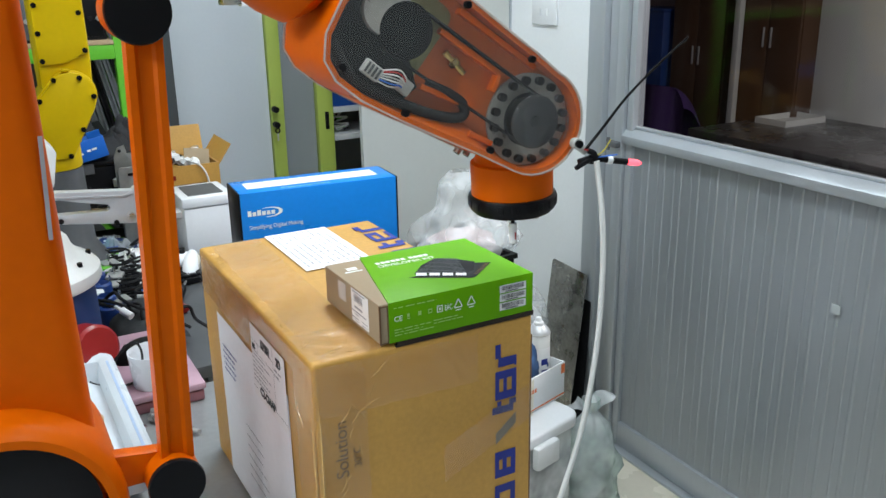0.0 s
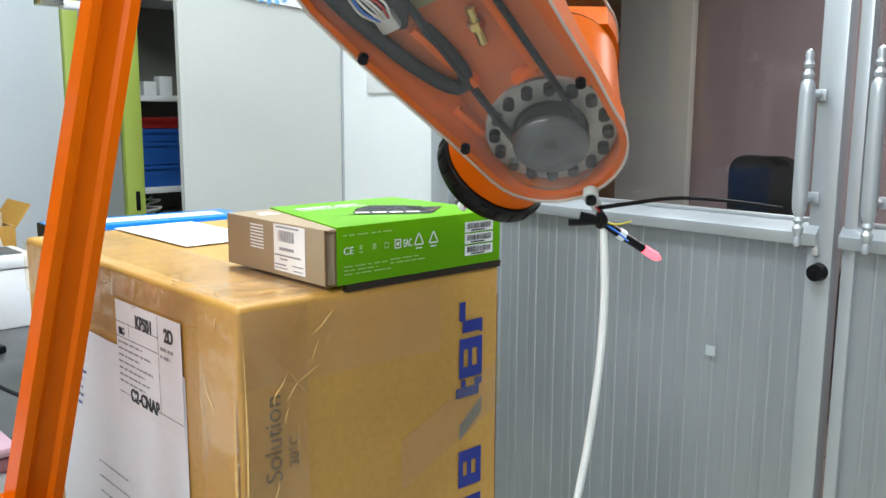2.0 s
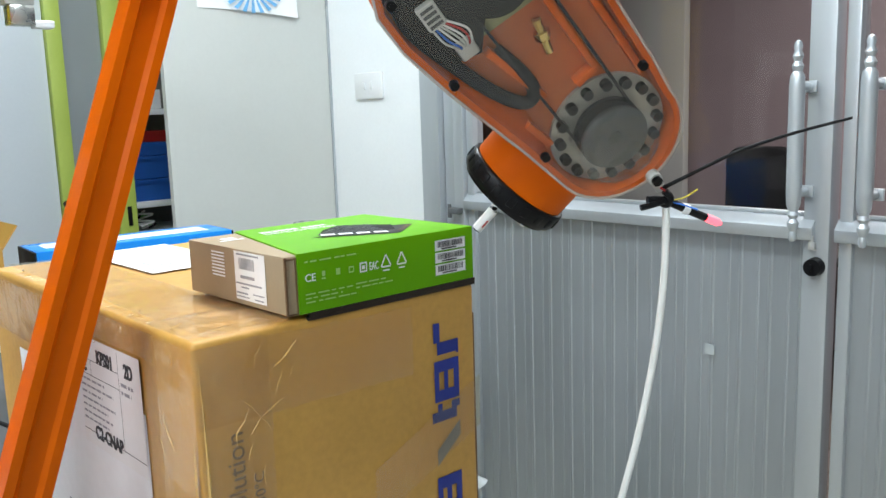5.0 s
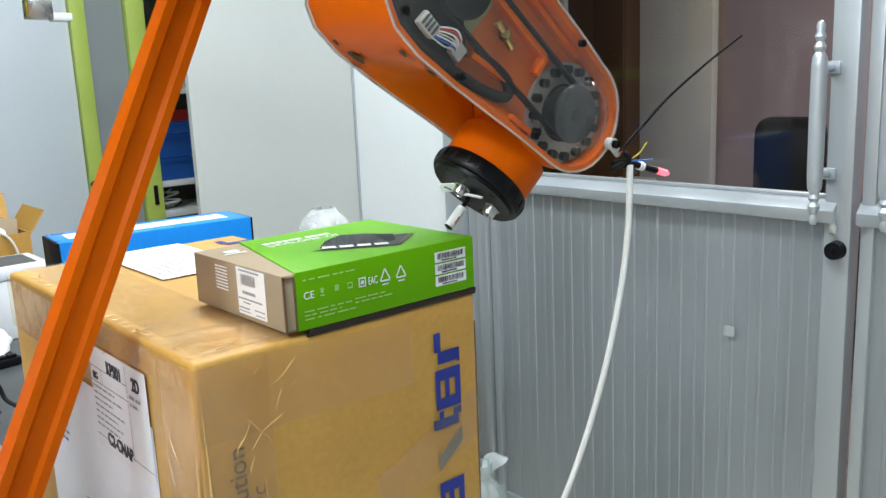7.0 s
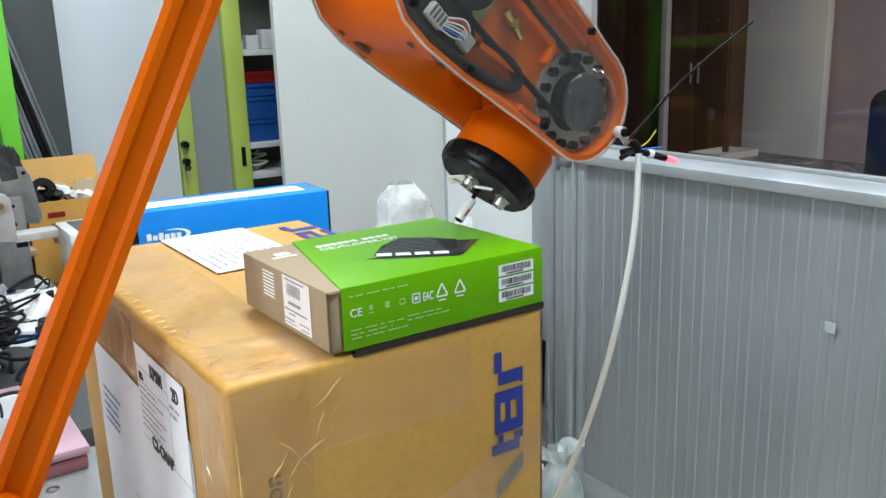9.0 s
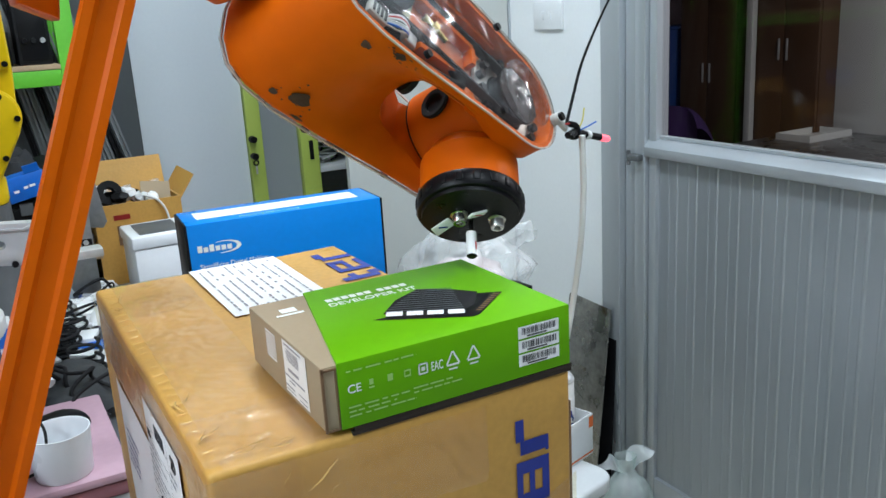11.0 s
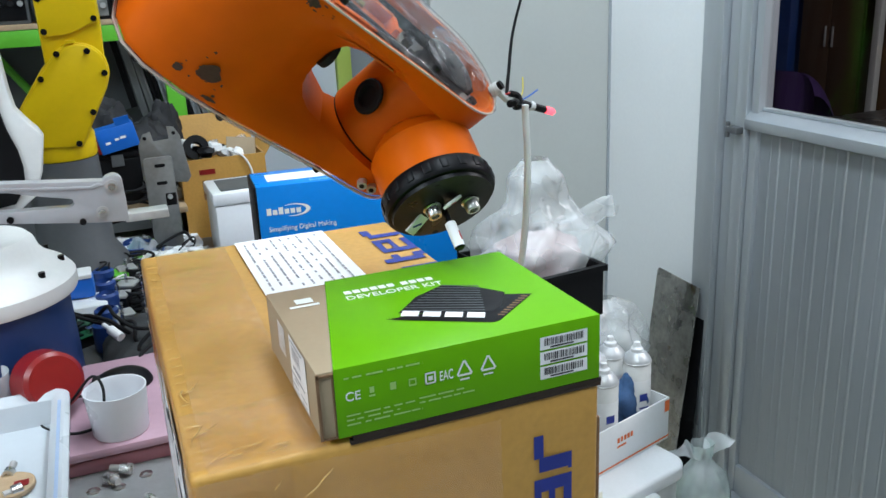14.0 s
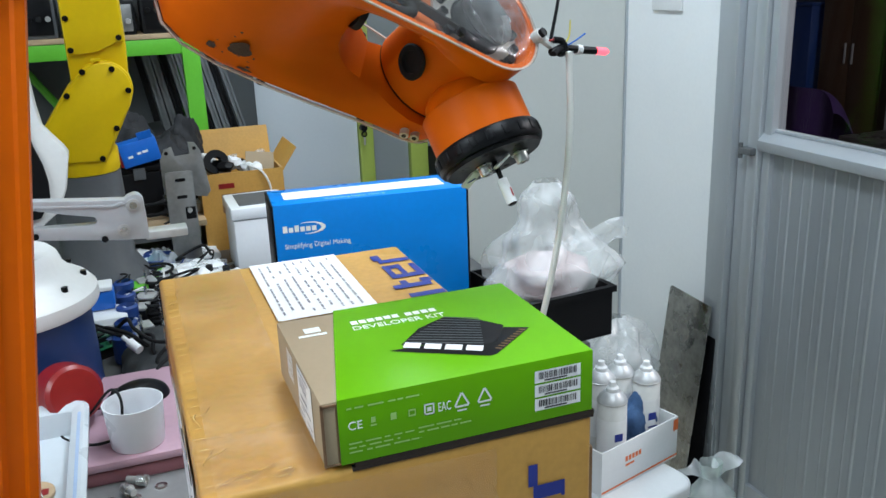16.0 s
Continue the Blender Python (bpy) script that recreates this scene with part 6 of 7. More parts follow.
part("wheel", add_cyl(bmesh.new(), (-0.03, -0.004, 0.026), (-0.03, 0.004, 0.026), 0.007, seg=14), RUBBER, ms)
part("cord", add_tube(bmesh.new(), [(-0.05, 0, 0.01), (-0.09, 0.01, 0.012), (-0.13, -0.03, 0.006), (-0.11, -0.09, 0.006), (-0.06, -0.10, 0.006)], 0.0022, 8), RUBBER, ms)


def cup(name, x, y, z, r, h, label):
    c_ = thing(name, pose(x, y, z), label, "cup", "plastic cups")
    part("cup_wall", add_lathe(bmesh.new(), [(0, 0), (r * 0.86, 0), (r * 0.89, 0.003), (r * 0.985, h - 0.004), (r, h), (r * 0.96, h), (r * 0.93, h - 0.004), (r * 0.84, 0.005), (0, 0.004)], 40), mat("frosted_plastic", (0.66, 0.68, 0.71), 0.3, vary=0.03) if name == "plastic_cup" else MILKY, c_)
    return c_


c1 = cup("plastic_cup", 0.220, 1.472, 0.9005, 0.0415, 0.064, "frosted white plastic cup with a cord in it")
part("cord", add_tube(bmesh.new(), [(-0.02, 0.0, 0.02), (-0.015, 0.012, 0.062), (-0.028, 0.028, 0.074), (-0.06, 0.06, 0.03), (-0.085, 0.075, 0.003)], 0.002, 8), RUBBER, c1)
cup("clear_cup", 0.047, 1.588, 0.9005, 0.036, 0.07, "clear ribbed plastic cup")
rd = thing("red_cap", pose(0.124, 1.588, 0.9450, 74, 0, 24), "round dark red plastic cap leaning on its rim", "cap")
part("shell", add_lathe(bmesh.new(), [(0, 0.05), (0.036, 0.05), (0.042, 0.045), (0.046, 0.0), (0.042, 0.0), (0.036, 0.044), (0, 0.045)], 36), RED, rd)
ty = thing("storage_tray", pose(-0.165, 1.12, 0.901), "translucent white plastic tray of screws", "tray")
tro = rounded(0.0, 0.325, 0.0, 0.43, 0.03, 6)
tri_ = inset(tro, 0.024)
bm = bmesh.new()
V = [[bm.verts.new((p[0], p[1], z)) for p in ring] for ring, z in ((inset(tro, 0.010), 0.0), (tro, 0.040), (tro, 0.046), (inset(tro, 0.006), 0.049), (inset(tro, 0.016), 0.0475), (tri_, 0.040), (inset(tro, 0.029), 0.006))]
for A, B in zip(V, V[1:]):
    for i in range(len(A)):
        j = (i + 1) % len(A)
        bm.faces.new((A[i], A[j], B[j], B[i]))
bm.faces.new(V[-1])
bmesh.ops.recalc_face_normals(bm, faces=bm.faces[:])
part("tray_shell", bm, mat("frosted_tray", (0.54, 0.58, 0.61), 0.35, vary=0.04), ty)
part("blue_line", box(0.3105, 0.3145, 0.05, 0.38, 0.0480, 0.0492), mat("pale_blue_line", (0.35, 0.45, 0.62), 0.5), ty)


def bolt(x, y, z, r, L, a, label="loose steel socket bolt"):
    b_ = thing("bolt", pose(x, y, z + r * 1.6, 0, 90, a), label, "bolt", "loose bolts")
    part("head", add_lathe(bmesh.new(), [(0, 0), (r * 0.9, 0), (r * 0.9, -0.003), (r * 1.6, -0.003), (r * 1.6, r * 2), (r, r * 2)], 18), STEEL, b_)
    part("shank", add_cyl(bmesh.new(), (0, 0, r * 2), (0, 0, L), r, seg=14), STEEL_GREY, b_)


for x, y, z, r, L, a in ((0.197, 1.400, 0.8645, 0.0050, 0.02, 300), (0.222, 1.410, 0.8645, 0.005, 0.026, 150), (0.085, 1.385, 0.9085, 0.0045, 0.028, 80), (0.10, 1.345, 0.9085, 0.0045, 0.018, 200), (0.24, 1.33, 0.8645, 0.004, 0.024, -50), (0.03, 1.30, 0.9085, 0.004, 0.03, 20), (-0.05, 1.25, 0.9085, 0.004, 0.03, 130)):
    bolt(x, y, z, r, L, a)
for x, y in ((0.176, 1.388), (0.207, 1.384), (0.242, 1.400), (0.16, 1.26), (0.22, 1.27), (0.05, 0.95), (0.16, 1.1), (0.21, 0.92)):
    solid("hole_insert", add_lathe(bmesh.new(), [(0.004, 0.0), (0.009, 0.0), (0.0085, 0.0012), (0.004, 0.0008), (0.004, 0.0)], 20), STEEL, "steel threaded insert in the bench top", "insert", "bench inserts", m=pose(x, y, 0.8642))
dk = thing("wooden_disc", pose(0.088, 1.362, 0.9085), "small round plywood disc in the tray", "disc")
part("disc", add_lathe(bmesh.new(), [(0, 0), (0.028, 0), (0.029, 0.002), (0.029, 0.006), (0.027, 0.0075), (0, 0.0075)], 32), PLY, dk)
part("red_mark", box(0.005, 0.022, -0.012, 0.002, 0.0076, 0.0082), RED, dk)
ch_ = thing("usb_charger", pose(0.143, 2.07, 0.852), "blue and white multi port charger", "charger")
part("body", box(0.0, 0.055, 0.0, 0.05, 0.045, 0.085, bevel=0.005), BLUE_PLASTIC, ch_)
part("face", box(0.002, 0.053, -0.002, 0.052, 0.085, 0.095, bevel=0.003), WHITE_PLASTIC, ch_)
part("adapter", box(-0.005, 0.075, -0.05, 0.035, 0.0, 0.044, bevel=0.005), WHITE_PLASTIC, ch_, "white power adapter")
bg = thing("black_cloth_bag", pose(0.20, 1.72, 0.864), "crumpled black cloth bag", "bag")
bm = bmesh.new()
add_sheet(bm, lambda u, v: Vector((u * 0.14, v * 0.24, 0.004 + 0.045 * math.sin(math.pi * u) ** 0.6 * math.sin(math.pi * v) ** 0.6 + 0.012 * noise.noise(Vector((u * 4, v * 5, 2))))), 22, 26)
part("cloth", bm, mat("black_cloth", (0.03, 0.032, 0.034), 0.85, vary=0.25, bump=0.3, bump_scale=200), bg, angle=80)
part("white_plug", add_cyl(add_cyl(bmesh.new(), (0.02, 0.07, 0.065), (0.035, 0.05, 0.055), 0.008, seg=16), (0.01, 0.085, 0.07), (0.02, 0.07, 0.065), 0.004, seg=10), WHITE_PLASTIC, bg, "white barrel plug")
part("cord", add_tube(bmesh.new(), [(0.0, 0.19, 0.05), (0.02, 0.16, 0.075), (0.03, 0.12, 0.07), (0.06, 0.07, 0.06), (0.10, 0.05, 0.06)], 0.0035, 8), RUBBER, bg)
kb = thing("keyboard", pose(0.18, 2.05, 0.8515, 0, 0, 8), "black computer keyboard on the table", "keyboard")
part("tray", box(0.0, 0.30, 0.0, 0.13, 0.0, 0.016, bevel=0.004), BLACK_PLASTIC, kb)
kc = mesh_of("key", box(0, 0.0165, 0, 0.0165, 0, 0.007, bevel=0.0018), BLACK_PLASTIC)
for i in range(15):
    for j in range(6):
        k_ = new("key", kc)
        k_.parent = kb
        k_.matrix_basis = pose(0.008 + i * 0.019, 0.008 + j * 0.0195, 0.0155)
gc = thing("game_controller", pose(0.42, 2.19, 0.8505, 0, 0, -35), "white game controller lying on the table", "controller")
bm = bmesh.new()
for x in (-0.045, 0.045):
    bmesh.ops.create_uvsphere(bm, u_segments=16, v_segments=10, radius=1, matrix=Matrix.Translation((x, -0.02, 0.03)) @ pose(0, 0, 0, 35, 0, -12 if x < 0 else 12) @ Matrix.Diagonal((0.022, 0.05, 0.022, 1)))
bmesh.ops.create_uvsphere(bm, u_segments=20, v_segments=10, radius=1, matrix=Matrix.Translation((0, 0.012, 0.035)) @ Matrix.Diagonal((0.062, 0.034, 0.02, 1)))
part("shell", bm, WHITE_PLASTIC, gc, angle=80)
for x in (-0.03, 0.012):
    part("stick", add_cyl(bmesh.new(), (x, 0.01, 0.05), (x, 0.008, 0.066), 0.008, seg=14), RUBBER, gc)
rp = random.Random(5)
for k in range(18):
    x, y = rp.uniform(0.10, 0.36), rp.uniform(2.26, 2.50)
    bm = bmesh.new()
    w_, h_ = rp.uniform(0.08, 0.14), rp.uniform(0.06, 0.10)
    add_sheet(bm, lambda u, v: Vector((u * w_, v * h_, 0.004 + 0.012 * (0.6 + noise.noise(Vector((u * 3 + k, v * 3, k)))))), 12, 10)
    g_ = bmesh.ops.extrude_face_region(bm, geom=bm.faces[:])
    for v in g_["geom"]:
        if isinstance(v, bmesh.types.BMVert):
            v.co.z = 0.0
    bmesh.ops.recalc_face_normals(bm, faces=bm.faces[:])
    solid("parts_bag", bm, (BAG, LABEL, WHITE_PLASTIC, NAVY_PLASTIC)[k % 4] if k % 5 else SHELF_GREEN, "flat plastic bag of small parts", "bag", "parts bags", m=pose(x, y, 0.852 + 0.012 * (k % 3), 0, 0, rp.uniform(-40, 40)), angle=60)
for k in range(5):
    pts = [(0.20 + 0.05 * k, 2.0 - 0.08 * k, 0.872), (0.12 + 0.06 * k, 1.94 - 0.05 * k, 0.935 - 0.01 * k), (0.18 + 0.04 * k, 1.86 - 0.03 * k, 0.93), (0.26, 1.84 - 0.03 * k, 0.900), (0.31, 1.90 - 0.05 * k, 0.868)]
    solid("power_cable", add_tube(bmesh.new(), pts, 0.0035, 8), RUBBER, "loose black power cable on the table", "cable", "loose cables")

# ---- right side: crate and bag on the table ----
cr = thing("black_crate", pose(0.90, 1.60, 0.850, 0, 0, 6), "small black plastic crate holding a bag", "crate")
bm = add_rim0(0.188, 0.22, 0.10, 0.005)
add_box(bm, -0.006, 0.194, -0.006, 0.0, 0.088, 0.10)
add_box(bm, 0.188, 0.194, 0.0, 0.22, 0.088, 0.10)
part("crate_body", bm, BLACK_PLASTIC, cr)
bag = thing("clear_plastic_bag", pose(1.01, 1.74, 0.87), "crumpled clear plastic bag with tied ears", "bag")


def bag_bm(profile, seed, seg=40, rough=0.22):
    bm = bmesh.new()
    rings = []
    n = 26
    for i in range(n + 1):
        t = i / n
        r = float(np.interp(t, [p[0] for p in profile], [p[1] for p in profile]))
        z = float(np.interp(t, [p[0] for p in profile], [p[2] for p in profile]))
        ring_ = []
        for k in range(seg):
            a = 2 * math.pi * k / seg
            q = 1 + rough * noise.noise(Vector((2.2 * math.cos(a) + seed, 2.2 * math.sin(a), z * 14))) + 0.10 * noise.noise(Vector((7 * math.cos(a) + seed, 7 * math.sin(a), z * 40)))
            ring_.append(bm.verts.new((r * q * math.cos(a), r * q * math.sin(a) * 0.8, z)))
        rings.append(ring_)
    for A, B in zip(rings, rings[1:]):
        for k in range(seg):
            j = (k + 1) % seg
            bm.faces.new((A[k], A[j], B[j], B[k]))
    return bm


part("bag_body", bag_bm([(0, 0.05, 0.02), (0.15, 0.115, 0.05), (0.35, 0.13, 0.10), (0.5, 0.10, 0.14), (0.62, 0.075, 0.165), (0.72, 0.058, 0.19), (0.85, 0.062, 0.235), (1, 0.030, 0.268)], 1.0, 48, 0.45), BAG, bag, angle=80)
bm = bmesh.new()
add_sheet(bm, lambda u, v: Vector((0.04 + 0.13 * u, -0.03 + 0.06 * v * (1 - 0.5 * u) + 0.01 * math.sin(9 * u), 0.12 + 0.035 * u + 0.02 * math.sin(6 * v + 3 * u))), 16, 10)
part("bag_ear", bm, BAG, bag, angle=80)
part("pale_contents", bag_bm([(0, 0.03, 0.025), (0.3, 0.085, 0.05), (0.7, 0.08, 0.10), (1, 0.02, 0.13)], 5.0, 24), mat("rosy_plastic", (0.62, 0.50, 0.50), 0.5, vary=0.1), bag, angle=80)

# ---- bin with a lid, box of spray cans ----
bn = thing("storage_bin", pose(1.045, 1.585, 0.0, 0, 0, 14), "white plastic storage bin with clipped lid", "bin")
part("bin_body", add_prism(bmesh.new(), rounded(0.01, 0.30, 0.01, 0.26, 0.04, 5), 0.0, 0.40, axis="z", bevel=0.006), MILKY, bn, "translucent bin wall")
part("bin_lid", add_prism(bmesh.new(), rounded(0.0, 0.31, 0.0, 0.27, 0.045, 6), 0.40, 0.435, axis="z", bevel=0.008, segs=3), WHITE_PLASTIC, bn)
part("clip", box(0.10, 0.19, -0.022, 0.002, 0.345, 0.412, bevel=0.008), WHITE_PLASTIC, bn, "white lid clip")
part("bin_contents", box(0.04, 0.26, 0.04, 0.22, 0.02, 0.28, bevel=0.02), mat("mixed_contents", (0.35, 0.36, 0.38), 0.7, vary=0.5, scale=25), bn)
sb = thing("spray_can_box", pose(1.115, 1.69, 0.436, 0, 0, 17), "open white cardboard box with orange trim", "box")
part("front", box(0.0, 0.255, 0.0, 0.004, 0.0, 0.105, bevel=0.0008), WHITE_PLASTIC, sb)
part("back", box(0.0, 0.255, 0.146, 0.150, 0.0, 0.105, bevel=0.0008), WHITE_PLASTIC, sb)
part("side", box(0.0, 0.004, 0.004, 0.146, 0.0, 0.105, bevel=0.0008), WHITE_PLASTIC, sb)
part("side", box(0.251, 0.255, 0.004, 0.146, 0.0, 0.105, bevel=0.0008), WHITE_PLASTIC, sb)
part("bottom", box(0.004, 0.251, 0.004, 0.146, 0.001, 0.004), WHITE_PLASTIC, sb)
ORANGE_PRINT = mat("orange_print", (0.75, 0.16, 0.03), 0.5)
bars("orange_stripe", [(0.0, 0.006, 0.255, 0.0045), (0.238, 0.072, 0.017, 0.028)], ORANGE_PRINT, sb, at(FRONT, 0, -0.0006, 0))
bars("print_bars", [(0.075 + 0.011 * k, 0.058, 0.008, 0.012) for k in range(5)] + [(0.075, 0.046, 0.03, 0.005)], ORANGE_PRINT, sb, at(FRONT, 0, -0.0006, 0))


def spray_can(x, y, h):
    s_ = thing("spray_can", pose(x, y, 0.441), "white spray can with a white nozzle", "spray can", "spray cans")
    part("can_body", add_lathe(bmesh.new(), [(0, 0), (0.031, 0), (0.0325, 0.004), (0.0325, h), (0.030, h + 0.004)], 32), WHITE_ENAMEL, s_)
    part("shoulder", add_lathe(bmesh.new(), [(0.0325, h), (0.0325, h + 0.004), (0.029, h + 0.012), (0.019, h + 0.022), (0.017, h + 0.024), (0, h + 0.024)], 32), CAN_DOME, s_)
    part("rim", add_lathe(bmesh.new(), [(0.0318, h - 0.001), (0.0335, h), (0.0335, h + 0.003), (0.0318, h + 0.004)], 32), STEEL_GREY, s_)
    part("nozzle", add_lathe(bmesh.new(), [(0.014, h + 0.022), (0.014, h + 0.032), (0.009, h + 0.036), (0.007, h + 0.046), (0, h + 0.047)], 20), WHITE_PLASTIC, s_)
    part("label_band", add_lathe(bmesh.new(), [(0.0327, h * 0.35), (0.0329, h * 0.36), (0.0329, h * 0.8), (0.0327, h * 0.81)], 32), LABEL, s_)
    bars("band_print", [(-0.012, h * 0.55, 0.020, 0.018), (-0.012, h * 0.45, 0.024, 0.004)], INK_BLUE, s_, at(FRONT, 0, -0.0332, 0))


for x, y, h in ((1.175, 1.752, 0.185), (1.245, 1.835, 0.200), (1.292, 1.800, 0.190), (1.19, 1.825, 0.20)):
    spray_can(x, y, h)
rg = thing("blue_rag", pose(1.268, 1.795, 0.460), "crumpled dark blue cloth rag", "rag")
bm = bmesh.new()
bmesh.ops.create_icosphere(bm, subdivisions=4, radius=1)
for v in bm.verts:
    k = 1 + 0.35 * noise.noise(v.co * 1.8) + 0.22 * noise.noise(v.co * 4.5)
    v.co = Vector((v.co.x * 0.050 * k, v.co.y * 0.026 * k, 0.080 + v.co.z * 0.070 * k))
part("cloth", bm, CLOTH_BLUE, rg, angle=80)
cbg = thing("clear_wrap_bag", pose(1.30, 1.95, 0.40), "crumpled clear plastic bag behind the spray cans", "bag")
part("bag_body", bag_bm([(0, 0.05, -0.1), (0.2, 0.085, 0.0), (0.5, 0.11, 0.14), (0.75, 0.10, 0.25), (0.9, 0.06, 0.31), (1, 0.02, 0.33)], 12.0, 48, 0.4), BAG, cbg, angle=80)
wst = thing("waste_basket", pose(1.30, 1.95, 0.0), "tall white plastic basket holding a clear bag", "basket")
part("basket_wall", add_lathe(bmesh.new(), [(0, 0), (0.085, 0), (0.088, 0.004), (0.10, 0.392), (0.104, 0.40), (0.098, 0.40), (0.085, 0.01), (0, 0.008)], 36), WHITE_PLASTIC, wst)
gbg = thing("green_plastic_bag", pose(1.455, 1.76, 0.0), "pale green tied plastic bag beside the bin", "bag")
part("bag_body", bag_bm([(0, 0.06, 0.005), (0.15, 0.10, 0.05), (0.5, 0.095, 0.20), (0.75, 0.06, 0.31), (0.88, 0.022, 0.36), (1, 0.03, 0.40)], 3.0), GREEN_BAG, gbg, angle=80)
part("bag_body", bag_bm([(0, 0.05, 0.01), (0.4, 0.08, 0.12), (0.8, 0.05, 0.25), (1, 0.02, 0.30)], 8.0, 28), mat("bag_contents", (0.30, 0.36, 0.33), 0.7, vary=0.4, scale=20), gbg, angle=80)
for s_ in (-1, 1):
    bm = bmesh.new()
    add_sheet(bm, lambda u, v: Vector((s_ * (0.01 + 0.075 * u), -0.02 + 0.03 * v + 0.01 * math.sin(7 * u), 0.37 + 0.03 * math.sin(2.4 * u) + 0.035 * (v - 0.5) * math.sin(math.pi * min(1, u + 0.2)))), 14, 8)
    part("bag_ear", bm, GREEN_BAG, gbg, angle=80)
pl = thing("steel_plate", pose(1.765, 2.258, 0.0), "stained grey steel plate leaning by the door", "plate")
bm = add_prism(bmesh.new(), [(-0.085, 0.0), (0.112, 0.0), (0.112, 0.598), (0.104, 0.605), (-0.085, 0.600)], -0.002, 0.002, axis="x", bevel=0.0006)
part("sheet", bm, PLATE_STEEL, pl, m=pose(-0.075, 0, 0, 0, 6.5, 0))
pl2 = thing("dark_board", pose(1.775, 2.178, 0.0), "dark thin board leaning by the door", "board")
part("sheet", box(-0.004, 0.0, -0.015, 0.10, 0.0, 0.50), BLACK_PLASTIC, pl2, m=pose(-0.03, 0, 0, 0, 3, 0))

# ---- cabinet contents, poster, gripper ----
for k, (x, z, w_, h_, mt, nm) in enumerate([(1.335, 1.146, 0.16, 0.082, BIN_BLUE, "blue"), (1.33, 1.229, 0.165, 0.085, BIN_BLUE, "blue"), (1.335, 1.315, 0.15, 0.048, BIN_BLUE, "blue"), (1.33, 1.364, 0.16, 0.042, RED, "red")]):
    bx = thing("parts_bin", pose(x, 3.34, z - 0.089), "stacked %s plastic parts bin in the cabinet" % nm, "bin", "stacked bins")
    bm = add_rim0(w_, 0.16, h_ - 0.002, 0.004)
    add_box(bm, -0.004, w_ + 0.004, -0.006, 0.0, h_ - 0.016, h_ - 0.003)
    part("bin_shell", bm, mt, bx)
for k in range(3):
    solid("small_white_box", box(0, 0.05, 0, 0.05, 0, 0.03 + 0.02 * k, bevel=0.002), WHITE_PLASTIC, "small white box on the cabinet shelf", "box", "shelf boxes", m=pose(1.30 + 0.062 * k, 3.36, 1.397))
ps = thing("wall_poster", pose(1.30, 2.7495, 1.675, 0, 0, 0), "blue and white printed poster on the panel", "poster")
bm = bmesh.new()
add_sheet(bm, lambda u, v: Vector((0.03 + 0.36 * u, -0.001 - 0.012 * (1 - v) ** 3 * u, 0.02 * (1 - u) ** 2 + 0.012 * math.sin(3 * u) * (1 - v) + 0.5 * v)), 16, 16)
part("sheet", bm, LABEL, ps, angle=60)
SKY_PRINT = mat("pale_blue_print", (0.16, 0.42, 0.72), 0.5, vary=0.2, scale=12)
for k in range(9):
    a0, a1 = radians(198 + 17 * k), radians(206 + 17 * k)
    bm = bmesh.new()
    bm.faces.new([bm.verts.new((0.22 + r * math.cos(a) * 1.5, -0.014, 0.085 + r * math.sin(a))) for r, a in ((0.03, a0), (0.075, a0), (0.075, a1), (0.03, a1))])
    part("ray", bm, SKY_PRINT, ps, "pale blue printed ray")
part("picture_band", box(0.06, 0.36, -0.0136, -0.0132, 0.08, 0.40), SKY_PRINT, ps, "pale blue printed picture")

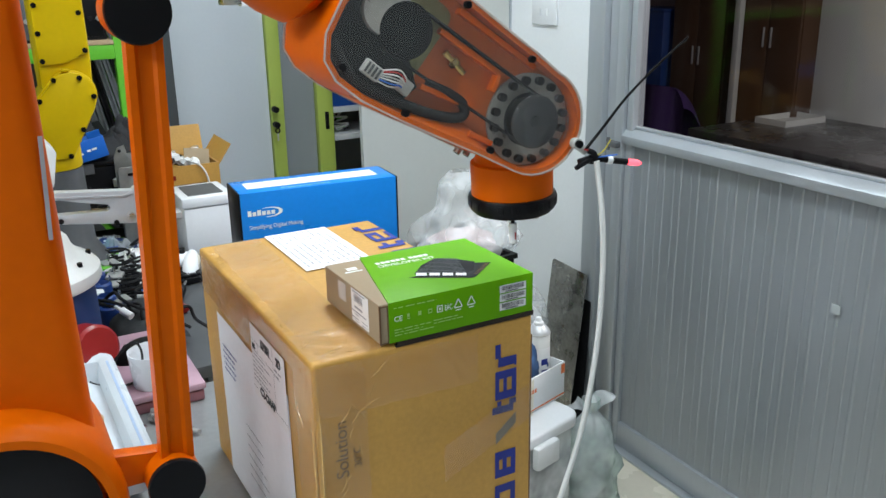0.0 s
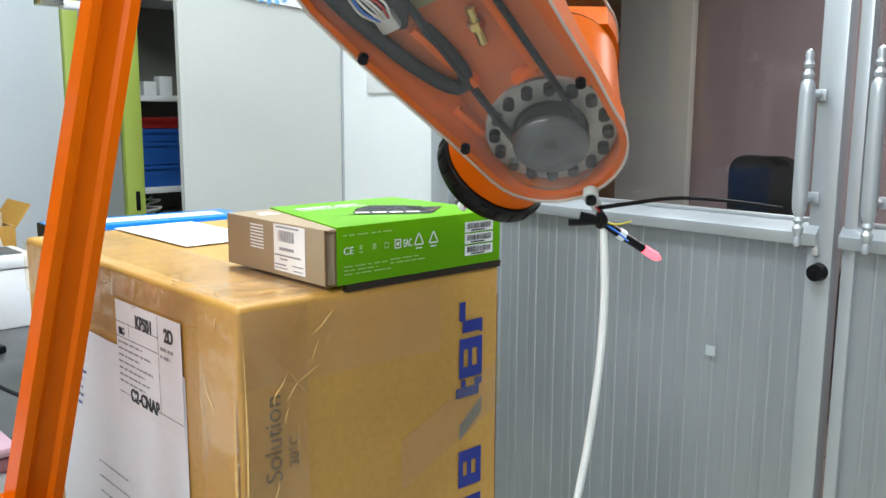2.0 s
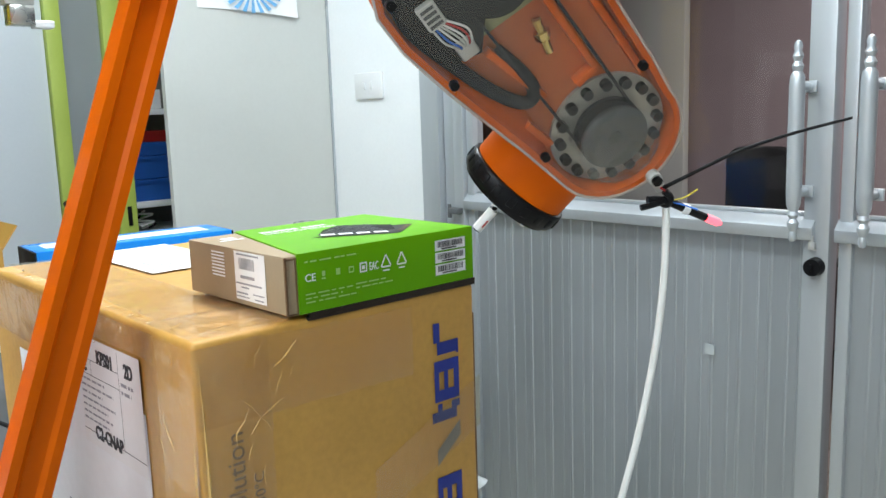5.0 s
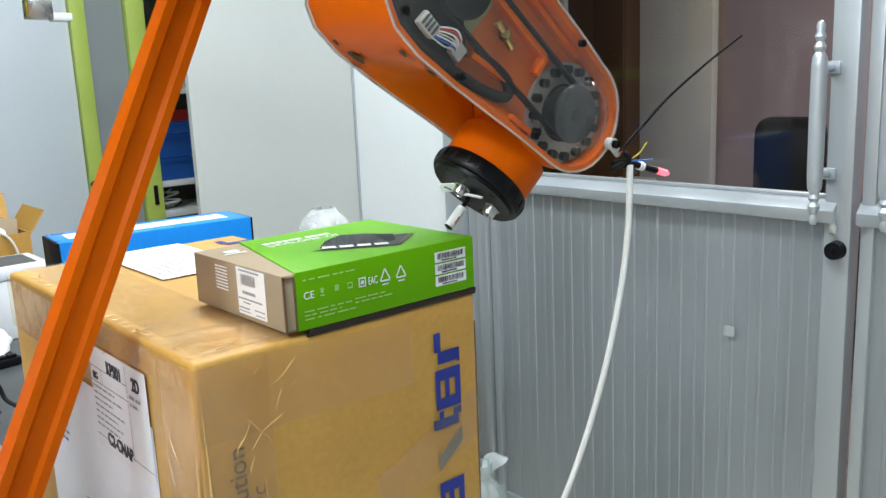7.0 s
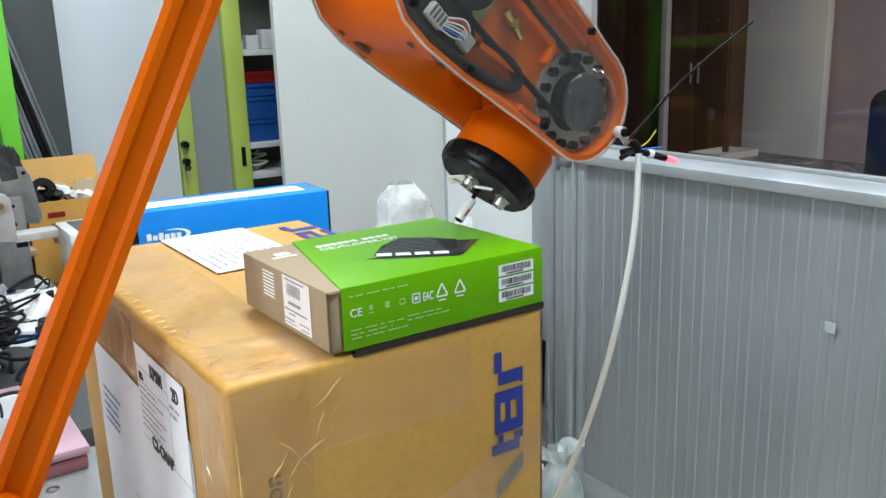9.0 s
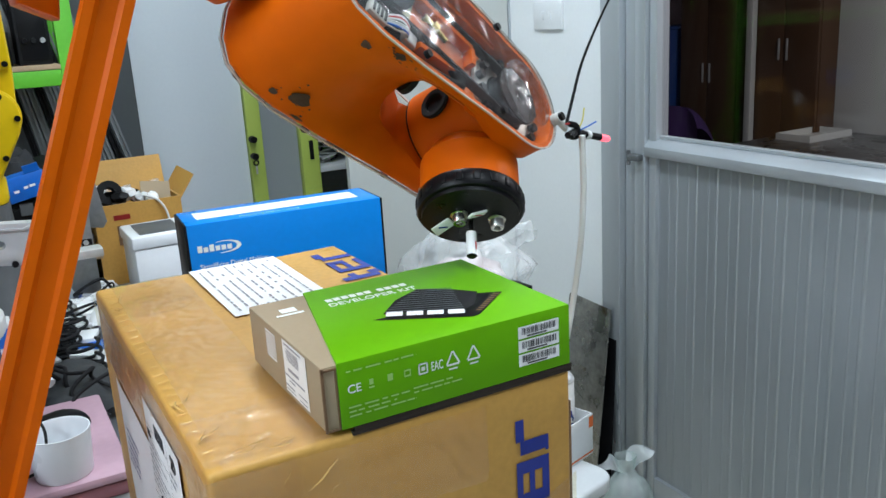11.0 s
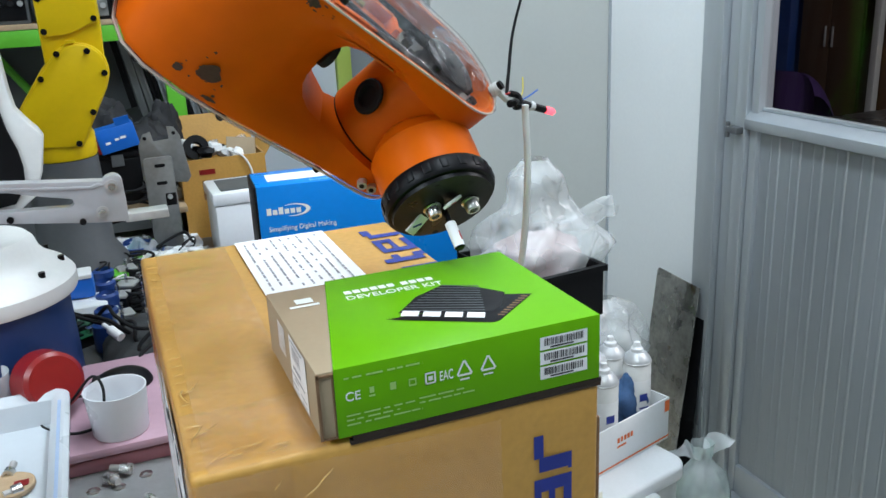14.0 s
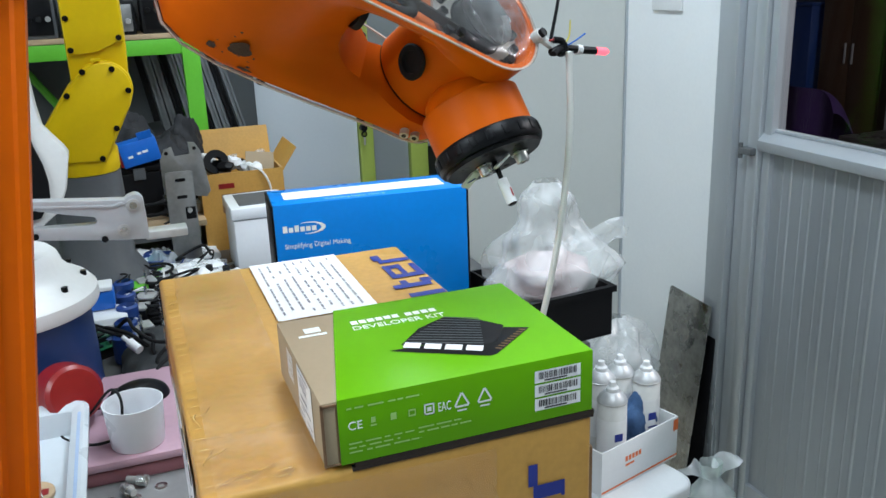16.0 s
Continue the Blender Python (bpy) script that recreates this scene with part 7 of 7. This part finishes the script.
# ---- more loose electronics between the robots ----
rq = random.Random(21)
spots = [(0.16 + 0.045 * (k % 6) + rq.uniform(-0.015, 0.015), 1.90 + 0.085 * (k // 6) + rq.uniform(-0.02, 0.02)) for k in range(36)]
for k, (x, y) in enumerate(spots):
    m_ = pose(x, y, 0.8505, 0, 0, rq.uniform(0, 180))
    pick = k % 6
    if pick == 0:
        b_ = thing("circuit_board", m_, "small green circuit board with black chips", "circuit board", "loose boards")
        part("board", box(0, 0.055, 0, 0.04, 0.02, 0.0216), mat("green_solder_mask", (0.01, 0.10, 0.04), 0.4), b_) if k == 0 else part("board", box(0, 0.055, 0, 0.04, 0.02, 0.0216), bpy.data.materials["green_solder_mask"], b_)
        part("chip", box(0.012, 0.03, 0.01, 0.028, 0.0216, 0.025), BLACK_PLASTIC, b_)
        part("header", box(0.003, 0.052, 0.033, 0.038, 0.0216, 0.030), BLACK_PLASTIC, b_)
        part("port", box(0.040, 0.056, 0.006, 0.020, 0.0216, 0.032), STEEL, b_)
        part("spacer", box(0.005, 0.05, 0.005, 0.035, 0.0, 0.02), RUBBER, b_)
    elif pick == 1:
        solid("tool_roll", add_lathe(bmesh.new(), [(0, 0), (0.02, 0), (0.022, 0.004), (0.022, 0.05), (0.016, 0.054), (0.016, 0.012), (0, 0.01)], 24), (BLACK_PLASTIC, NAVY_PLASTIC, RUBBER)[k % 3], "small round dark plastic pot", "pot", "small pots", m=m_)
    elif pick == 2:
        g_ = thing("stepper_motor", m_, "square black stepper motor with a steel shaft", "motor", "motors")
        part("body", box(-0.02, 0.02, -0.02, 0.02, 0.006, 0.036, bevel=0.004), BLACK_PLASTIC, g_)
        part("face", box(-0.0205, 0.0205, -0.0205, 0.0205, 0.036, 0.043, bevel=0.003), STEEL_GREY, g_)
        part("foot", box(-0.0205, 0.0205, -0.0205, 0.0205, 0.0, 0.006, bevel=0.002), STEEL_GREY, g_)
        part("shaft", add_cyl(bmesh.new(), (0, 0, 0.043), (0, 0, 0.062), 0.003, seg=12), STEEL, g_)
    elif pick == 3:
        pts = [(0.035 * math.cos(a * 0.8) * (1 - 0.01 * a), 0.03 * math.sin(a * 0.8), 0.005 + 0.0022 * a) for a in range(0, 22)]
        solid("coiled_cable", add_tube(bmesh.new(), pts, 0.0035, 6, n=3), (RUBBER, HOSE, RUBBER)[k % 3], "coiled thin cable on the table", "cable", "coiled cables", m=m_)
    elif pick == 4:
        b_ = thing("small_carton", m_, "small printed white carton", "carton", "small cartons")
        part("carton_body", box(0, 0.06, 0, 0.035, 0, 0.03, bevel=0.001), (LABEL, WHITE_PLASTIC, CARD_PALE)[k % 3], b_)
        part("printed_band", box(0.004, 0.056, -0.0006, 0.0, 0.006, 0.016), (BLUE_PLASTIC, RED, INK)[(k // 6) % 3], b_)
    else:
        b_ = thing("hand_tool", m_, "screwdriver with a dark handle", "screwdriver", "hand tools")
        part("handle", add_lathe(bmesh.new(), [(0, 0), (0.010, 0.002), (0.012, 0.02), (0.010, 0.06), (0.007, 0.075), (0, 0.076)], 14, pose(0, 0, 0.0125, 0, 90, 0)), (RED, BLACK_PLASTIC, BLUE_PLASTIC)[(k // 6) % 3], b_)
        part("blade", add_cyl(bmesh.new(), (0.074, 0, 0.0125), (0.15, 0, 0.0125), 0.003, seg=10), STEEL, b_)

# crumpled bags, wraps and leads behind the white robot
ru = random.Random(77)
AQUA_FILM = clear("aqua_film", (0.45, 0.80, 0.86), 0.25, 0.05, bump=0.5, bump_scale=40, milky=0.35, edge=0.25)
for k, (x, y, w_, d_, h_, mt, lb) in enumerate([(0.10, 2.28, 0.17, 0.13, 0.05, LABEL, "crumpled white plastic wrap"), (0.20, 2.38, 0.14, 0.12, 0.06, AQUA_FILM, "crumpled aqua plastic bag"), (0.17, 2.33, 0.13, 0.11, 0.045, BAG, "crumpled clear plastic bag"),
                                               (0.15, 2.18, 0.12, 0.08, 0.04, LABEL, "crumpled white plastic wrap"), (0.31, 2.42, 0.12, 0.09, 0.05, AQUA_FILM, "crumpled aqua plastic bag"), (0.15, 2.10, 0.09, 0.09, 0.06, BAG, "crumpled clear plastic bag"),
                                               (0.07, 2.42, 0.16, 0.12, 0.06, WHITE_PLASTIC, "crumpled white plastic wrap"), (0.30, 2.50, 0.10, 0.07, 0.04, BAG, "crumpled clear plastic bag")]):
    bm = bmesh.new()
    add_sheet(bm, lambda u, v: Vector((w_ * (u - 0.5), d_ * (v - 0.5), h_ * (math.sin(math.pi * u) * math.sin(math.pi * v)) ** 0.5 * (0.75 + 0.7 * noise.noise(Vector((u * 5 + k, v * 5, k))) + 0.35 * abs(noise.noise(Vector((u * 13, v * 13 + k, 1))))))), 22, 20)
    solid("plastic_wrap", bm, mt, lb + " on the table", "plastic bag", "crumpled wraps", m=pose(x, y, 0.851, 0, 0, ru.uniform(-30, 30)), angle=22)
for k in range(8):
    x, y = ru.uniform(0.14, 0.36), ru.uniform(2.08, 2.5)
    pts = [(x, y, 0.854)]
    for q in range(5):
        x, y = min(max(x + ru.uniform(-0.10, 0.10), 0.10), 0.42), y + ru.uniform(-0.10, 0.06)
        pts.append((x, y, 0.856 + ru.uniform(0.0, 0.065)))
    solid("thin_lead", add_tube(bmesh.new(), pts, ru.choice([0.002, 0.003, 0.0035]), 7), ru.choice([RUBBER, RUBBER, HOSE]), "thin loose lead among the clutter", "cable", "thin leads")
# dark heap behind the yellow robot's base
for k in range(9):
    m_ = pose(0.27 + ru.uniform(-0.02, 0.14), 2.66 + ru.uniform(-0.06, 0.1), 0.9505 + 0.055 * (k % 3), ru.uniform(-12, 12), ru.uniform(-12, 12), ru.uniform(0, 180))
    bm = add_lathe(bmesh.new(), [(0.0, 0), (0.026, 0), (0.028, 0.003), (0.028, 0.022), (0.020, 0.026), (0.012, 0.026), (0.012, 0.034), (0, 0.034)], 22)
    for q in range(5):
        a = 2 * math.pi * q / 5
        add_cyl(bm, (0.021 * math.cos(a), 0.021 * math.sin(a), 0.024), (0.021 * math.cos(a), 0.021 * math.sin(a), 0.030), 0.0025, seg=8)
    solid("servo_wheel", bm, (BLACK_PLASTIC, GREY_CAST, BLACK_PLASTIC, PANEL)[k % 4], "small dark wheel hub in the heap of parts", "wheel", "wheel hubs", m=m_)
# leads and small things on the lower cabinet shelf
for k in range(5):
    pts = [(1.325 + 0.10 * ru.random(), 3.36 + 0.1 * ru.random(), 0.945 + 0.012 * q + 0.01 * ru.random()) for q in range(6)]
    solid("shelf_lead", add_tube(bmesh.new(), pts, 0.004, 7), (HOSE, RUBBER, HOSE, SHELF_GREEN, HOSE)[k], "loose coiled lead on the cabinet shelf", "cable", "shelf leads")
key = thing("cabinet_key", pose(1.062, 3.245, 1.0), "small key hanging from the cabinet lock", "key")
part("bow", add_lathe(bmesh.new(), [(0.006, -0.001), (0.011, -0.001), (0.011, 0.001), (0.006, 0.001), (0.006, -0.001)], 18, pose(0, 0, 0, 90, 0, 0)), BLACK_PLASTIC, key)
part("blade", box(-0.003, 0.003, -0.001, 0.001, -0.04, -0.010), STEEL_GREY, key)

# tool hanging from the yellow robot's reaching arm
part("reach_arm", add_tube(bmesh.new(), [(0.03, -0.02, 0.93), (0.12, -0.16, 0.95), (0.25, -0.35, 0.95), (0.34, -0.455, 0.93)], 0.045, 20), YELLOW, yr)
part("tool_column", add_cyl(bmesh.new(), (0.335, -0.457, 0.76), (0.335, -0.457, 0.92), 0.022, seg=20), STEEL_GREY, yr, "grey tool column")
part("gripper_body", box(0.305, 0.355, -0.475, -0.440, 0.715, 0.762, bevel=0.003), STEEL_GREY, yr, "small grey gripper block")
part("gripper_slide", box(0.310, 0.352, -0.480, -0.446, 0.680, 0.714, bevel=0.002), STEEL, yr)
part("gripper_slot", box(0.325, 0.333, -0.4765, -0.474, 0.725, 0.755), BLACK_PLASTIC, yr)
part("gripper_finger", box(0.350, 0.385, -0.478, -0.450, 0.676, 0.690, bevel=0.003), WHITE_PLASTIC, yr, "white plastic fingertip")
# ---- motion ----
ARM = [
    (0.0, 0.505, 0.763, 1.459, 177.1, 39.2, -0.8, 41.7),
    (0.5, 0.484, 0.690, 1.421, 178.4, 43.6, -25.5, 39.0),
    (1.0, 0.481, 0.627, 1.388, 179.9, 42.7, -57.8, 40.8),
    (1.5, 0.475, 0.632, 1.380, 181.8, 42.7, -60.7, 37.8),
    (2.0, 0.472, 0.647, 1.367, 184.1, 43.6, -62.1, 32.4),
    (2.5, 0.480, 0.647, 1.368, 183.5, 43.6, -61.8, 32.0),
    (3.0, 0.493, 0.647, 1.368, 183.8, 43.3, -61.8, 31.8),
    (3.5, 0.507, 0.647, 1.368, 184.5, 42.7, -62.1, 32.3),
    (4.0, 0.523, 0.649, 1.368, 184.6, 42.9, -61.5, 27.9),
    (4.5, 0.553, 0.653, 1.369, 184.3, 42.9, -53.1, 23.2),
    (7.0, 0.656, 0.797, 1.372, 179.4, 45.7, -5.5, 1.4),
    (7.5, 0.654, 0.818, 1.373, 181.3, 45.7, -6.9, 1.7),
    (8.0, 0.655, 0.841, 1.375, 183.2, 45.4, -9.1, 2.2),
    (10.5, 0.630, 0.978, 1.374, 184.9, 44.2, 23.9, 2.9),
    (11.0, 0.600, 0.999, 1.376, 185.4, 43.5, 35.8, 9.3),
    (11.5, 0.566, 1.016, 1.375, 185.5, 42.6, 46.6, 18.2),
    (12.0, 0.538, 1.023, 1.374, 185.6, 42.2, 53.8, 25.7),
    (12.5, 0.525, 1.023, 1.373, 185.8, 42.7, 54.2, 25.8),
    (13.0, 0.511, 1.024, 1.373, 186.1, 43.1, 54.2, 25.7),
    (13.5, 0.503, 1.026, 1.373, 186.1, 43.3, 54.0, 26.2),
    (14.0, 0.503, 1.033, 1.378, 186.0, 42.8, 54.1, 25.7),
    (14.5, 0.502, 1.035, 1.382, 186.8, 42.4, 53.4, 25.6),
    (15.0, 0.504, 1.033, 1.376, 185.8, 43.1, 54.0, 26.4),
    (15.5, 0.503, 1.044, 1.389, 187.6, 41.6, 52.6, 24.5),
    (16.0, 0.536, 1.020, 1.456, 182.4, 35.2, 41.8, 37.8),
]
# seconds, foot of the rod (x, y), lean in degrees
ROD = [(0.0, 0.131, 0.85, 2.2), (0.5, 0.134, 0.85, 5.5), (1.0, 0.112, 0.85, 12.9), (1.5, 0.126, 0.85, 12.2), (2.0, 0.128, 0.85, 12.3), (3.0, 0.129, 0.85, 13.5), (3.5, 0.131, 0.85, 13.7), (4.0, 0.134, 0.85, 14.2), (4.5, 0.140, 0.85, 17.0),
       (7.0, 0.125, 0.885, 25.7), (8.0, 0.103, 0.90, 27.1), (10.5, 0.113, 0.95, 22.6), (11.0, 0.107, 0.97, 20.6), (11.5, 0.109, 0.98, 18.0), (12.5, 0.090, 1.0, 12.5), (14.5, 0.090, 1.0, 10.0), (15.5, 0.094, 1.0, 9.8), (16.0, 0.119, 1.0, 7.8)]


def forearm_pose(x, y, z, az, el, roll):
    """Local x runs back along the forearm, local y along the wrist's axis."""
    X = Vector((math.cos(radians(el)) * math.cos(radians(az)), math.cos(radians(el)) * math.sin(radians(az)), math.sin(radians(el))))
    Y = Vector((0, 0, 1)).cross(X).normalized()
    Z = X.cross(Y)
    m = Matrix((X, Y, Z)).transposed().to_4x4()
    return Matrix.Translation(Vector((x, y, z)) - B0) @ m @ pose(0, 0, 0, roll, 0, 0)


def motions():
    walk(forearm, [(r[0], forearm_pose(*r[1:7])) for r in ARM])
    walk(wrist, [(r[0], forearm_pose(*r[1:7]) @ pose(0, 0, 0, 0, r[7], 0)) for r in ARM])
    walk(rear, [(r[0], forearm_pose(*r[1:6], 0)) for r in ARM])
    slide = lambda t: float(np.interp(t, [0.0, 4.5, 7.0, 8.0, 10.5, 14.5], [0.0, 0.0, 0.025, 0.035, 0.065, 0.03]))
    walk(link, [(t, Matrix.Translation(Vector((x + 0.018 * math.tan(radians(a)), y, float(np.interp(t, [0.0, 0.5, 1.0, 1.5], [1.087, 1.075, 1.058, 1.048])))) - B0) @ pose(0, 0, 0, 0, a, 0) @ Matrix.Translation((0, 0, slide(t)))) for t, x, y, a in ROD])
    shift = [0.150, 0.150, 0.165, 0.185, 0.20]
    walk(upper, [(r[0], Matrix.Translation(Vector((r[1] - shift[min(i, 4)], r[2] + 0.005, 1.03)) - B0) @ pose(0, 0, 0, 0, r[3] - 1.2, 0)) for i, r in enumerate(ROD)])
    knots = [(r[0], Matrix.Translation(B0) @ forearm_pose(*r[1:7]) @ Vector((-0.073, 0.074, -0.006))) for r in ARM]
    swing = lambda t: radians(float(np.interp(t, [0.0, 0.5, 1.0, 2.0, 3.0, 4.0, 4.5, 7.0, 8.0, 10.5, 12.0, 16.0], [6.5, 4.0, 2.5, 1.0, 0.0, -0.5, -2.5, -3.0, -3.0, -1.5, 0.0, 0.0])))
    walk(hose, [(t, Matrix.Translation(p) @ Matrix.Rotation(swing(t), 4, Vector((-0.58, -0.81, 0)))) for t, p in knots])


motions()
